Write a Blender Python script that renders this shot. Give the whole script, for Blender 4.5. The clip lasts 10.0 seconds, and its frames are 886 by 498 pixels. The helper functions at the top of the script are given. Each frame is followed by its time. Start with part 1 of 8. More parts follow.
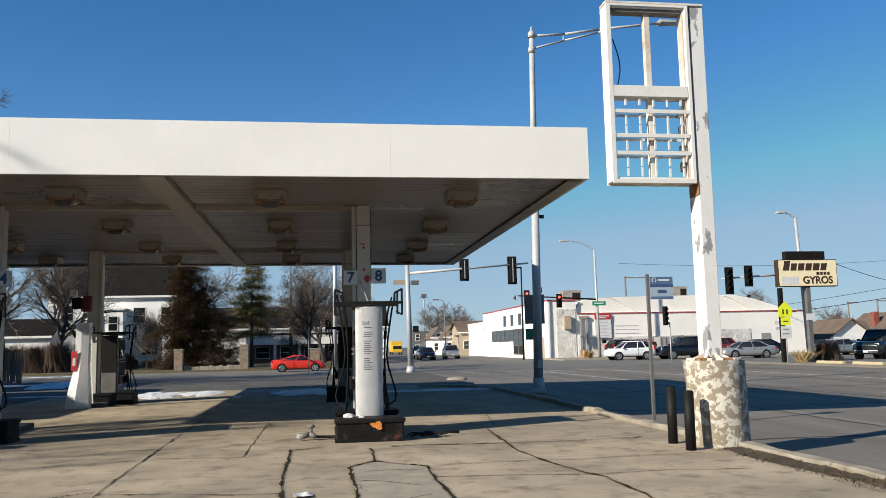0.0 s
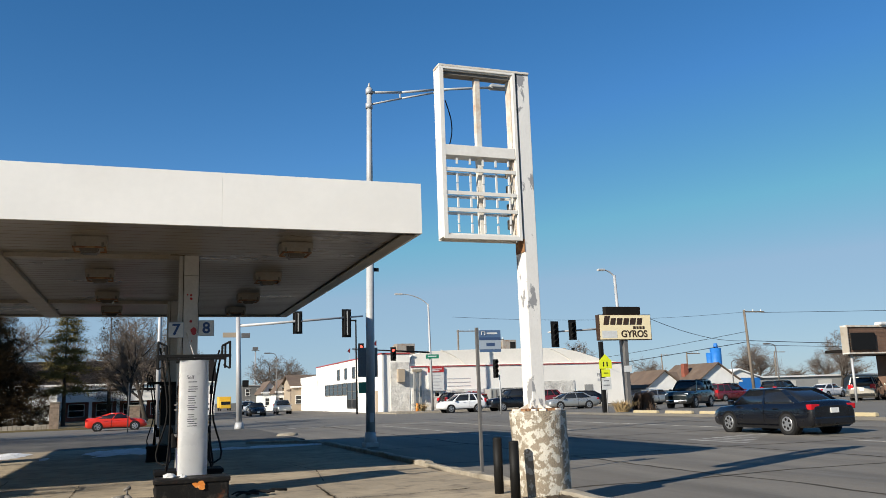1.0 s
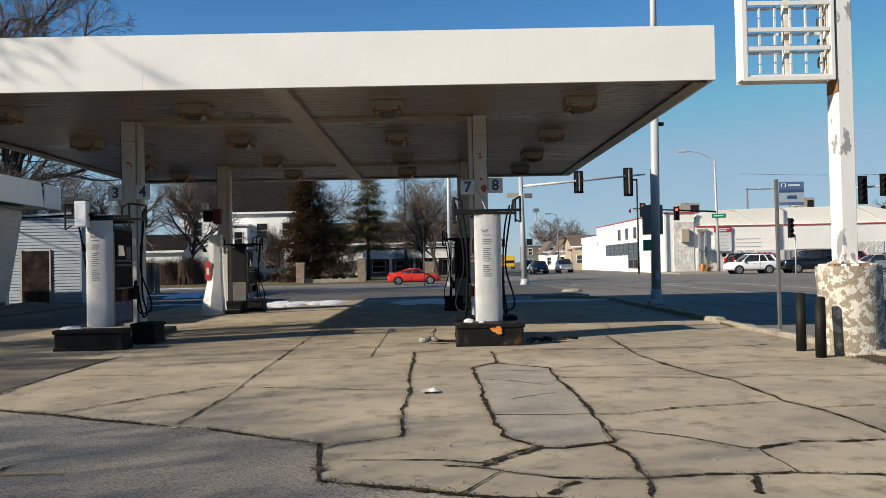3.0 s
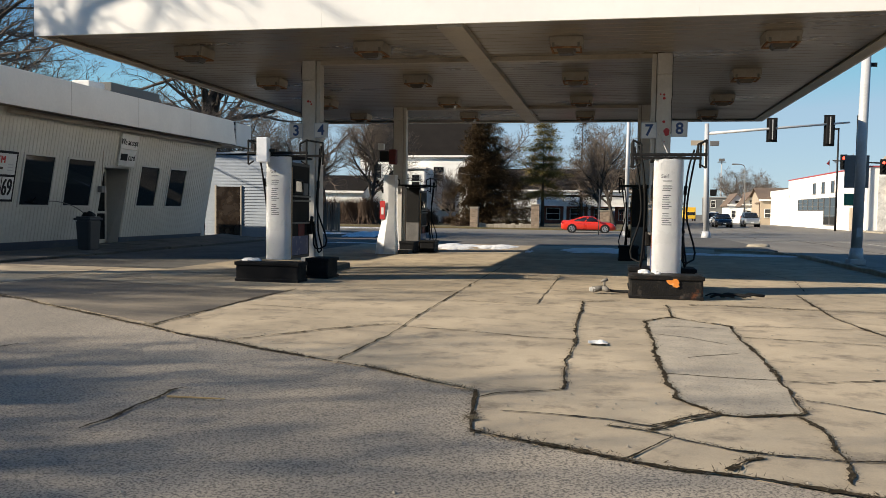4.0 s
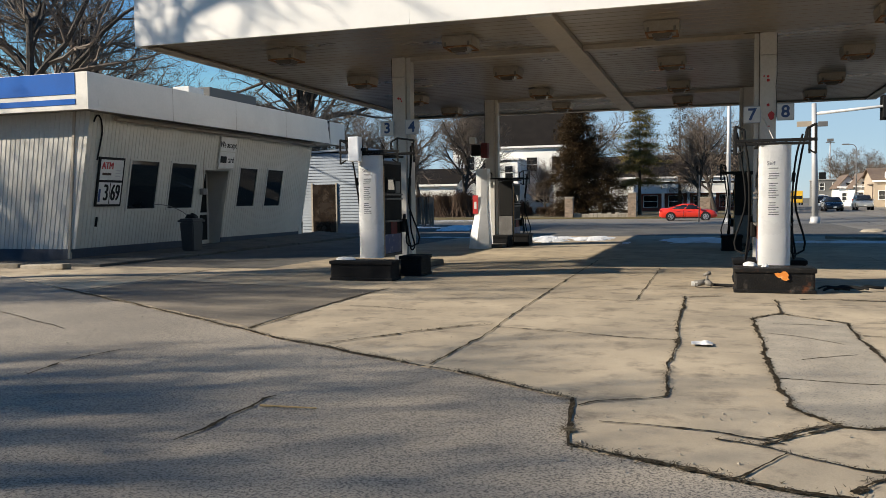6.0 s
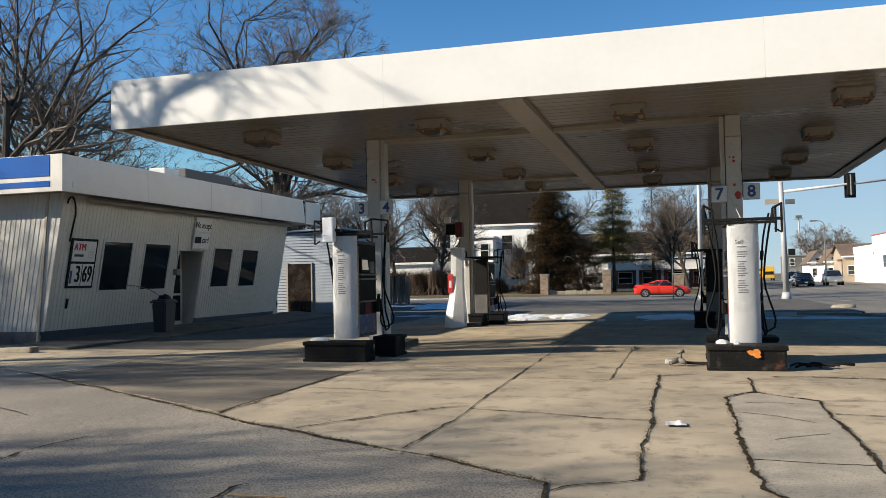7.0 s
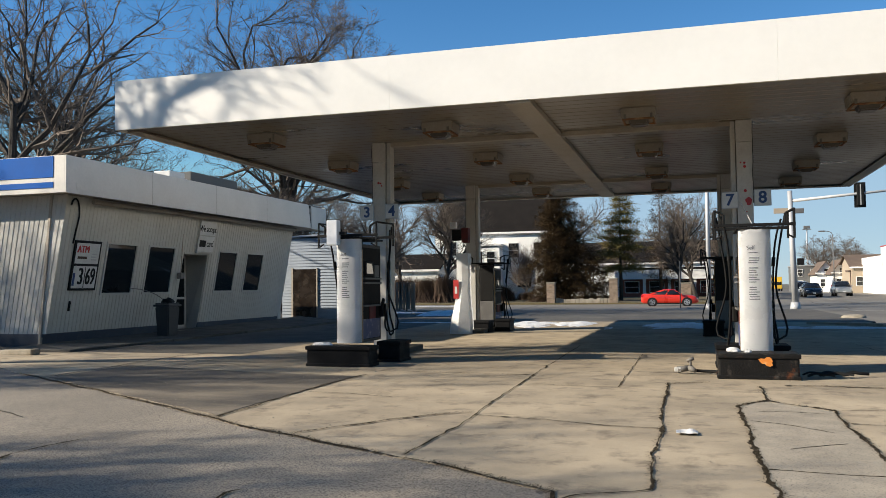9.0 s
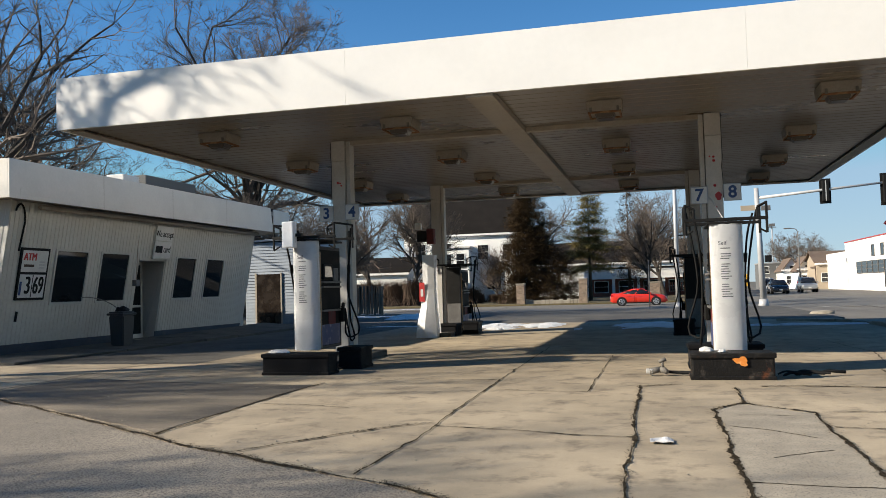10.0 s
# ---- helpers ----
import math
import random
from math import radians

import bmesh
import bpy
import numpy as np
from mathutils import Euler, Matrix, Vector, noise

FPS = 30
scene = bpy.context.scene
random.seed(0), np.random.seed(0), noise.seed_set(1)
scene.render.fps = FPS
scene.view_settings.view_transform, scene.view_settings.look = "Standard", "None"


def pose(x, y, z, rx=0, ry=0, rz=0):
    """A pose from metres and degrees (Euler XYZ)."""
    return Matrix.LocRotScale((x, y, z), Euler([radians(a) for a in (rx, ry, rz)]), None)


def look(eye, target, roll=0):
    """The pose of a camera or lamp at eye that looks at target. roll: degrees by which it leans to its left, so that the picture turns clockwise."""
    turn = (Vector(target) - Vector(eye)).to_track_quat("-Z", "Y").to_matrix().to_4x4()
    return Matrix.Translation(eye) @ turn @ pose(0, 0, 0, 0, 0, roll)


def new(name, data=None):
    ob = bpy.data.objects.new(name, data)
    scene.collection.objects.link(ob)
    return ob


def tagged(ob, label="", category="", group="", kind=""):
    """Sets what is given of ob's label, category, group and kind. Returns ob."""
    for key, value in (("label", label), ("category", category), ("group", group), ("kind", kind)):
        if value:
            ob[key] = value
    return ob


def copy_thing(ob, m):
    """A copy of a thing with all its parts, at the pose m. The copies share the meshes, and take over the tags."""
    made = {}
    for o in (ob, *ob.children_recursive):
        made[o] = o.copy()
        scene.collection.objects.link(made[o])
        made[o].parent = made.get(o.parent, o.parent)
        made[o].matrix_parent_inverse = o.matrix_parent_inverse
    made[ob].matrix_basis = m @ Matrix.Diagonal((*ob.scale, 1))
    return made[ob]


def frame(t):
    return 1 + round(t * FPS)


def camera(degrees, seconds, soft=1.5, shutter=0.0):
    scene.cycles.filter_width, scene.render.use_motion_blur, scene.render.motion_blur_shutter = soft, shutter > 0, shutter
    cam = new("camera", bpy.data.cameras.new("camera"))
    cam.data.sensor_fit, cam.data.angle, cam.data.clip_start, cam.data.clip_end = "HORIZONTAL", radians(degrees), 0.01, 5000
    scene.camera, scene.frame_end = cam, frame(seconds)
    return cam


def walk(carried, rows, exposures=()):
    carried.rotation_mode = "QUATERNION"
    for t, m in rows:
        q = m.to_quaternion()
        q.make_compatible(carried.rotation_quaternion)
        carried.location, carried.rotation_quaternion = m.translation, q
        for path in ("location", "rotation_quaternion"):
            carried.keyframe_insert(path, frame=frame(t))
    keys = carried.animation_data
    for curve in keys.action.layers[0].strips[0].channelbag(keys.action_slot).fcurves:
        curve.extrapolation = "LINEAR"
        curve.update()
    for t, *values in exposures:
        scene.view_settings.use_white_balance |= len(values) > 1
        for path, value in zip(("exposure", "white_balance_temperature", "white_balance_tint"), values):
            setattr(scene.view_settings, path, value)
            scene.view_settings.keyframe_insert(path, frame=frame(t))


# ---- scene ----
cam = camera(56.0, 10.0, soft=0.65)

PATH = [
    (0, (0.338, -0.647, 1.438), (0.627, 1.319, 1.669), -1.2),
    (0.5, (0.372, -0.698, 1.424), (0.933, 1.196, 1.734), -1.4),
    (1, (0.362, -0.723, 1.427), (1.03, 1.131, 1.773), -1.9),
    (1.5, (0.349, -0.688, 1.427), (1.046, 1.152, 1.785), -2.2),
    (2, (0.363, -0.705, 1.431), (1.071, 1.131, 1.788), -2.5),
    (2.5, (0.336, -0.703, 1.377), (0.878, 1.203, 1.644), -2.2),
    (2.6, (0.312, -0.694, 1.366), (0.749, 1.245, 1.589), -1.9),
    (3, (0.223, -0.673, 1.314), (0.243, 1.326, 1.348), -1.2),
    (3.2, (0.191, -0.592, 1.315), (0.075, 1.405, 1.292), -0.5),
    (4.3, (0.256, -0.196, 1.251), (-0.233, 1.74, 1.134), 1.0),
    (4.5, (0.225, -0.209, 1.275), (-0.331, 1.707, 1.134), 0.8),
    (5, (0.122, -0.135, 1.294), (-0.47, 1.767, 1.119), -0.1),
    (5.2, (0.102, -0.108, 1.301), (-0.49, 1.792, 1.105), -0.2),
    (6.3, (0.271, -0.031, 1.351), (-0.339, 1.873, 1.301), -0.8),
    (6.5, (0.281, -0.03, 1.362), (-0.302, 1.883, 1.359), -1.0),
    (7, (0.271, -0.048, 1.369), (-0.286, 1.872, 1.441), -1.1),
    (7.5, (0.275, -0.065, 1.362), (-0.283, 1.852, 1.467), -0.9),
    (8, (0.272, -0.051, 1.356), (-0.288, 1.865, 1.477), -0.8),
    (8.5, (0.293, 0.014, 1.324), (-0.264, 1.932, 1.429), -0.3),
    (9, (0.223, 0.161, 1.312), (-0.348, 2.075, 1.403), -0.6),
    (9.5, (0.14, 0.366, 1.311), (-0.394, 2.291, 1.409), -1.6),
    (10, (0.192, 0.769, 1.296), (-0.31, 2.702, 1.393), -1.6),
]
walk(cam, [(t, look(eye, target, roll)) for t, eye, target, roll in PATH],
     [(0.0, 0.64, 6350, 10), (2.5, 0.58, 6350, 10), (3.2, 0.60, 6550, 10), (4.3, 0.99, 6900, 11), (5.2, 0.99, 6900, 11), (6.5, 0.87, 6600, 10), (10.0, 0.87, 6600, 10)])

# ---- world, sun, exposure ----
world = bpy.data.worlds.new("sky")
scene.world = world
world.use_nodes = True
_nt = world.node_tree
_sky = _nt.nodes.new("ShaderNodeTexSky")
_sky.sky_type = "NISHITA"
_sky.sun_disc = False
SUN_TO = Vector((-1.76, -0.83, 1.0)).normalized()
_sky.sun_elevation = math.asin(SUN_TO.z)
_sky.sun_rotation = math.atan2(SUN_TO.x, SUN_TO.y) % (2 * math.pi)
_sky.air_density, _sky.dust_density, _sky.ozone_density = 0.8, 0.0, 1.6
_hs = _nt.nodes.new("ShaderNodeHueSaturation")
_hs.inputs["Saturation"].default_value = 1.32
_nt.links.new(_sky.outputs[0], _hs.inputs["Color"])
_mx = _nt.nodes.new("ShaderNodeMix")
_mx.data_type, _mx.blend_type = "RGBA", "DARKEN"
_mx.inputs["Factor"].default_value = 0.85
_mx.inputs["B"].default_value = (2.35, 3.42, 4.45, 1.0)
_nt.links.new(_hs.outputs[0], _mx.inputs["A"])
_nt.links.new(_mx.outputs["Result"], _nt.nodes["Background"].inputs[0])
_nt.nodes["Background"].inputs[1].default_value = 0.086
sun = new("sun", bpy.data.lights.new("sun", "SUN"))
sun.data.energy, sun.data.angle, sun.data.color = 5.0, radians(0.55), (1.0, 0.915, 0.775)
sun.matrix_world = look((0, 0, 30), Vector((0, 0, 30)) - SUN_TO)


# ---- materials ----
def mat(name, base, rough=0.6, metal=0.0, var=0.12, scale=2.0, fine=40.0, bump=0.15, second=None, amount=0.45, sscale=1.5,
        soft=0.08, third=None, tamount=0.35, tscale=6.0, island=0.0, emit=0.0, stretch=(1, 1, 1), dist=0.01, spec=0.5, tsoft=None):
    m = bpy.data.materials.new(name)
    m.use_nodes = True
    nt = m.node_tree
    n, l = nt.nodes, nt.links
    bs = n["Principled BSDF"]
    tc = n.new("ShaderNodeTexCoord")
    mp = n.new("ShaderNodeMapping")
    mp.inputs["Scale"].default_value = stretch
    l.new(tc.outputs["Object"], mp.inputs[0])

    def noi(sc, det=6.0, rg=0.6):
        t = n.new("ShaderNodeTexNoise")
        t.inputs["Scale"].default_value, t.inputs["Detail"].default_value, t.inputs["Roughness"].default_value = sc, det, rg
        l.new(mp.outputs[0], t.inputs["Vector"])
        return t.outputs["Fac"]

    def ramp(src, lo, hi):
        r = n.new("ShaderNodeMapRange")
        r.inputs["From Min"].default_value, r.inputs["From Max"].default_value = lo, hi
        l.new(src, r.inputs["Value"])
        return r.outputs["Result"]

    def mix(fac, a, b, mode="MIX"):
        x = n.new("ShaderNodeMix")
        x.data_type, x.blend_type = "RGBA", mode
        for sock, v in ((x.inputs["Factor"], fac), (x.inputs["A"], a), (x.inputs["B"], b)):
            if isinstance(v, (int, float)):
                sock.default_value = v
            elif isinstance(v, tuple):
                sock.default_value = (*v, 1)
            else:
                l.new(v, sock)
        return x.outputs["Result"]

    col = base
    if second:
        col = mix(ramp(noi(sscale, 8.0, 0.65), 1 - amount - soft, 1 - amount + soft), base, second)
    if third:
        ts = soft if tsoft is None else tsoft
        col = mix(ramp(noi(tscale, 8.0, 0.7), 1 - tamount - ts, 1 - tamount + ts), col, third)
    big = ramp(noi(scale), 0.25, 0.75)
    small = ramp(noi(fine, 3.0), 0.25, 0.75)
    if var:
        dark = tuple(max(0.0, 1 - 2 * var) for _ in range(3))
        col = mix(big, mix(1.0, col, dark, "MULTIPLY"), col)
        dk = tuple(max(0.0, 1 - 1.5 * var) for _ in range(3))
        col = mix(small, mix(1.0, col, dk, "MULTIPLY"), col)
    if island:
        oi = n.new("ShaderNodeObjectInfo")
        k = n.new("ShaderNodeMapRange")
        k.inputs["To Min"].default_value, k.inputs["To Max"].default_value = 1 - island, 1 + island * 0.4
        l.new(oi.outputs["Random"], k.inputs["Value"])
        cb = n.new("ShaderNodeCombineColor")
        for q in range(3):
            l.new(k.outputs[0], cb.inputs[q])
        col = mix(1.0, col, cb.outputs[0], "MULTIPLY")
    if isinstance(col, tuple):
        bs.inputs["Base Color"].default_value = (*col, 1)
    else:
        l.new(col, bs.inputs["Base Color"])
    bs.inputs["Metallic"].default_value = metal
    bs.inputs["Specular IOR Level"].default_value = spec
    rr = n.new("ShaderNodeMapRange")
    rr.inputs["To Min"].default_value, rr.inputs["To Max"].default_value = max(0.02, rough - (0.12 if rough > 0.15 else 0.01)), min(1.0, rough + (0.12 if rough > 0.15 else 0.01))
    l.new(big, rr.inputs["Value"])
    l.new(rr.outputs[0], bs.inputs["Roughness"])
    if bump:
        bp = n.new("ShaderNodeBump")
        bp.inputs["Strength"].default_value, bp.inputs["Distance"].default_value = bump, dist
        l.new(small, bp.inputs["Height"])
        l.new(bp.outputs[0], bs.inputs["Normal"])
    if emit:
        bs.inputs["Emission Color"].default_value = (*base, 1)
        bs.inputs["Emission Strength"].default_value = emit
    return m


M = dict(
    concrete=mat("lot_concrete", (0.50, 0.408, 0.285), 0.9, var=0.17, scale=0.55, fine=130, bump=0.22, second=(0.37, 0.305, 0.218), amount=0.47, sscale=0.8, soft=0.10, third=(0.19, 0.155, 0.115), tamount=0.39, tscale=2.4, island=0.15, dist=0.004, spec=0.25),
    asphalt=mat("lot_asphalt", (0.32, 0.276, 0.218), 0.9, var=0.2, scale=0.35, fine=150, bump=0.16, second=(0.47, 0.40, 0.31), amount=0.50, sscale=0.42, soft=0.14, third=(0.10, 0.086, 0.068), tamount=0.47, tscale=70, dist=0.010, tsoft=0.055),
    # rear lot asphalt; on forecourt slabs this tone stands for the shop's shade
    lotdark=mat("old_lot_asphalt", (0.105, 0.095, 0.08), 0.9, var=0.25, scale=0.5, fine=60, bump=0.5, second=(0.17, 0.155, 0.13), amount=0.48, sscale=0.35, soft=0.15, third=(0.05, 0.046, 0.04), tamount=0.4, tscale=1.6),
    patchgrey=mat("repair_concrete", (0.44, 0.378, 0.285), 0.9, var=0.14, scale=1.4, fine=120, bump=0.22, second=(0.30, 0.26, 0.20), amount=0.45, sscale=2.2, soft=0.15, third=(0.16, 0.135, 0.105), tamount=0.42, tscale=65, dist=0.006, tsoft=0.05),
    patchdark=mat("worn_concrete", (0.30, 0.245, 0.175), 0.9, var=0.18, scale=0.9, fine=110, bump=0.35, second=(0.075, 0.063, 0.05), amount=0.54, sscale=0.55, soft=0.14, third=(0.10, 0.085, 0.066), tamount=0.42, tscale=55, dist=0.008, tsoft=0.06, stretch=(0.6, 1.6, 1)),
    cracksoil=mat("crack_soil", (0.045, 0.034, 0.021), 0.95, var=0.3, scale=6, fine=90, bump=0.1, second=(0.075, 0.057, 0.034), amount=0.45, sscale=14, dist=0.003, spec=0.05),
    dirt=mat("joint_dirt", (0.070, 0.054, 0.036), 0.95, var=0.3, scale=6, fine=90, bump=0.8, second=(0.09, 0.07, 0.04), amount=0.42, sscale=9),
    soil=mat("kerb_soil", (0.135, 0.095, 0.056), 0.95, var=0.3, scale=3, fine=60, bump=1.0, second=(0.23, 0.17, 0.105), amount=0.45, sscale=7, soft=0.12, third=(0.05, 0.037, 0.024), tamount=0.42, tscale=12, dist=0.03),
    road=mat("road_asphalt", (0.205, 0.183, 0.15), 0.85, var=0.16, scale=0.5, fine=50, bump=0.35, second=(0.145, 0.128, 0.104), amount=0.47, sscale=0.6, soft=0.12, third=(0.26, 0.235, 0.195), tamount=0.36, tscale=0.9, stretch=(1, 0.10, 1)),
    street=mat("street_asphalt", (0.21, 0.192, 0.163), 0.85, var=0.14, scale=0.4, fine=50, bump=0.35, second=(0.135, 0.127, 0.113), amount=0.45, sscale=0.25, soft=0.25, stretch=(0.25, 1, 1)),
    ground=mat("winter_ground", (0.17, 0.145, 0.10), 0.95, var=0.2, scale=0.3, fine=6, bump=0.3, second=(0.13, 0.125, 0.10), amount=0.5, sscale=0.05, soft=0.2),
    grass=mat("dry_grass", (0.22, 0.165, 0.075), 0.95, var=0.25, scale=1.2, fine=35, bump=0.8, second=(0.13, 0.11, 0.05), amount=0.45, sscale=0.6, soft=0.2, dist=0.03),
    kerb=mat("kerb_concrete", (0.42, 0.37, 0.29), 0.85, var=0.18, scale=1.5, fine=40, bump=0.4, second=(0.22, 0.18, 0.12), amount=0.4, sscale=2.5, soft=0.15),
    yellowstop=mat("wheel_stop_paint", (0.55, 0.45, 0.26), 0.85, var=0.15, scale=2, fine=30, bump=0.3, second=(0.42, 0.37, 0.28), amount=0.45, sscale=2.5),
    mark=mat("worn_road_paint", (0.62, 0.60, 0.55), 0.85, var=0.2, scale=1, fine=25, bump=0.3, second=(0.20, 0.185, 0.16), amount=0.52, sscale=1.6, soft=0.15),
    snow=mat("old_snow", (0.80, 0.81, 0.83), 0.7, var=0.10, scale=2, fine=14, bump=0.8, second=(0.40, 0.37, 0.33), amount=0.33, sscale=3.0, soft=0.15, dist=0.03),
    fascia=mat("fascia_white", (0.82, 0.795, 0.745), 0.42, var=0.03, scale=0.6, fine=8, bump=0.04, second=(0.77, 0.74, 0.685), amount=0.4, sscale=0.5, soft=0.25),
    # mottled brown paint, its base darkened to hold shade under the canopy
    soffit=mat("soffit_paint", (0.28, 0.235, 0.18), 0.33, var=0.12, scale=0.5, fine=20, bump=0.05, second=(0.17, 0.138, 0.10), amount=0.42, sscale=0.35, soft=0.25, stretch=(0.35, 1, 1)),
    trim=mat("canopy_trim", (0.44, 0.385, 0.31), 0.5, var=0.12, scale=1, fine=25, bump=0.1, second=(0.32, 0.255, 0.18), amount=0.35, sscale=1.2, soft=0.15),
    column=mat("column_paint", (0.60, 0.575, 0.53), 0.5, var=0.12, scale=1.2, fine=25, bump=0.1, second=(0.48, 0.43, 0.36), amount=0.33, sscale=1.6, soft=0.2),
    lampbox=mat("lamp_box_paint", (0.43, 0.385, 0.315), 0.5, var=0.15, scale=3, fine=30, bump=0.1, second=(0.25, 0.20, 0.15), amount=0.46, sscale=3.0, soft=0.2),
    lens=mat("lamp_lens", (0.07, 0.055, 0.04), 0.35, var=0.1, scale=5, bump=0.05),
    black=mat("black_paint", (0.012, 0.0115, 0.011), 0.6, var=0.2, scale=4, fine=40, bump=0.15, spec=0.2),
    tub=mat("worn_black_steel", (0.012, 0.011, 0.010), 0.55, var=0.2, scale=4, fine=40, bump=0.4, second=(0.07, 0.06, 0.05), amount=0.37, sscale=7, third=(0.15, 0.05, 0.02), tamount=0.35, tscale=4.0, spec=0.2),
    tubplain=mat("black_tub", (0.010, 0.010, 0.011), 0.7, var=0.2, scale=4, fine=40, bump=0.2, second=(0.022, 0.022, 0.022), amount=0.4, sscale=3, spec=0.12),
    rubber=mat("rubber", (0.012, 0.012, 0.012), 0.7, var=0.15, scale=8, bump=0.1, spec=0.15),
    banner=mat("white_wrap", (0.88, 0.875, 0.865), 0.3, var=0.03, scale=2.5, fine=6, bump=0.12, dist=0.02),
    ink=mat("grey_ink", (0.16, 0.16, 0.175), 0.6, var=0.1, bump=0),
    faintink=mat("faint_ink", (0.52, 0.52, 0.54), 0.6, var=0.1, bump=0),
    dark=mat("dark_cavity", (0.016, 0.015, 0.014), 0.7, var=0.1, bump=0.1, spec=0.12),
    greymetal=mat("pump_grey", (0.20, 0.19, 0.18), 0.5, metal=0.2, var=0.2, scale=4, fine=30, bump=0.1),
    pumpbody=mat("pump_body", (0.055, 0.048, 0.042), 0.6, var=0.25, scale=3, fine=30, bump=0.1, second=(0.12, 0.10, 0.085), amount=0.42, sscale=4, soft=0.15),
    tan=mat("tan_cardboard", (0.52, 0.36, 0.22), 0.8, var=0.15, scale=4, bump=0.1),
    blueprint=mat("blue_sticker", (0.04, 0.06, 0.16), 0.5, var=0.1, bump=0.05, second=(0.3, 0.3, 0.33), amount=0.36, sscale=7),
    fadedred=mat("faded_red", (0.16, 0.02, 0.02), 0.7, var=0.2, scale=5, bump=0.1, second=(0.05, 0.03, 0.03), amount=0.4, sscale=8),
    red=mat("red_paint", (0.50, 0.03, 0.03), 0.5, var=0.12, scale=4, bump=0.05),
    orange=mat("orange_rust_paint", (0.75, 0.24, 0.03), 0.6, var=0.1, scale=6, bump=0.1, second=(0.80, 0.45, 0.18), amount=0.4, sscale=14),
    digit=mat("digit_blue", (0.03, 0.07, 0.20), 0.5, var=0.1, bump=0.05),
    plate=mat("plate_white", (0.70, 0.70, 0.68), 0.45, var=0.1, scale=4, bump=0.05),
    platered=mat("plate_edge", (0.45, 0.48, 0.52), 0.5, var=0.1, bump=0.05),
    siding=mat("siding_cream", (0.61, 0.595, 0.545), 0.55, var=0.08, scale=0.8, fine=20, bump=0.08, second=(0.53, 0.505, 0.445), amount=0.45, sscale=0.9, soft=0.2),
    stripe=mat("base_stripe_blue", (0.05, 0.07, 0.105), 0.6, var=0.2, scale=2, fine=25, bump=0.15, second=(0.10, 0.115, 0.14), amount=0.35, sscale=2.5),
    shopfascia=mat("shop_fascia_white", (0.72, 0.69, 0.63), 0.5, var=0.05, scale=1, fine=15, bump=0.05, second=(0.64, 0.61, 0.55), amount=0.4, sscale=0.8, soft=0.2),
    bluepanel=mat("fascia_blue", (0.008, 0.12, 0.48), 0.6, var=0.1, scale=1.5, bump=0.05, spec=0.1),
    frame=mat("window_frame", (0.60, 0.58, 0.53), 0.5, var=0.1, scale=3, bump=0.05),
    glass=mat("dark_window_glass", (0.012, 0.013, 0.014), 0.03, var=0.0, scale=0.8, fine=3, bump=0),
    # siding tone lowered to hold the trees' dappled shade on the shed
    bluesiding=mat("blue_grey_siding", (0.30, 0.345, 0.40), 0.55, var=0.08, scale=1, fine=20, bump=0.08, second=(0.22, 0.26, 0.31), amount=0.45, sscale=1.2, soft=0.2),
    brown=mat("brown_wood", (0.10, 0.06, 0.04), 0.7, var=0.2, scale=3, fine=30, bump=0.2, second=(0.16, 0.11, 0.07), amount=0.4, sscale=4),
    doorbrown=mat("dark_door", (0.035, 0.024, 0.017), 0.25, var=0.3, scale=2, fine=20, bump=0.1, second=(0.07, 0.052, 0.038), amount=0.4, sscale=2.5),
    bin=mat("bin_plastic", (0.05, 0.05, 0.053), 0.5, var=0.15, scale=3, bump=0.1),
    peel=mat("peeling_post_paint", (0.76, 0.74, 0.70), 0.5, var=0.06, scale=2, fine=25, bump=0.15, second=(0.28, 0.28, 0.285), amount=0.425, sscale=2.0, soft=0.012, stretch=(1.3, 1.3, 0.7)),
    signwhite=mat("sign_frame_paint", (0.76, 0.735, 0.68), 0.45, var=0.06, scale=2, fine=20, bump=0.08, second=(0.55, 0.47, 0.37), amount=0.30, sscale=2.5, soft=0.12),
    rustywhite=mat("rusty_white", (0.72, 0.68, 0.60), 0.5, var=0.08, scale=2, fine=20, bump=0.1, second=(0.52, 0.34, 0.20), amount=0.40, sscale=3.0, soft=0.12),
    rust=mat("rust", (0.30, 0.13, 0.05), 0.85, var=0.2, scale=4, fine=40, bump=0.3, second=(0.45, 0.28, 0.14), amount=0.45, sscale=6),
    inside=mat("sign_inside", (0.22, 0.20, 0.17), 0.7, var=0.2, scale=3, bump=0.1, second=(0.12, 0.10, 0.08), amount=0.4, sscale=4),
    pedestal=mat("peeling_concrete", (0.33, 0.275, 0.20), 0.85, var=0.14, scale=3, fine=45, bump=0.5, second=(0.68, 0.64, 0.55), amount=0.49, sscale=9.5, soft=0.012, third=(0.45, 0.40, 0.31), tamount=0.38, tscale=5, dist=0.02),
    hvac=mat("weathered_sheet_metal", (0.36, 0.33, 0.29), 0.6, var=0.15, scale=1.5, fine=20, bump=0.1, second=(0.24, 0.14, 0.08), amount=0.42, sscale=1.6, soft=0.12),
    galv=mat("galvanised_steel", (0.50, 0.50, 0.50), 0.5, metal=0.15, var=0.12, scale=1.5, fine=25, bump=0.05),
    steel=mat("grey_pole_paint", (0.52, 0.52, 0.51), 0.5, metal=0.05, var=0.12, scale=1.5, fine=25, bump=0.05, second=(0.42, 0.41, 0.39), amount=0.4, sscale=2.0, soft=0.15),
    signblue=mat("sign_blue", (0.045, 0.08, 0.17), 0.4, var=0.05, bump=0.02),
    paleband=mat("sign_pale_band", (0.34, 0.40, 0.47), 0.4, var=0.05, bump=0.02),
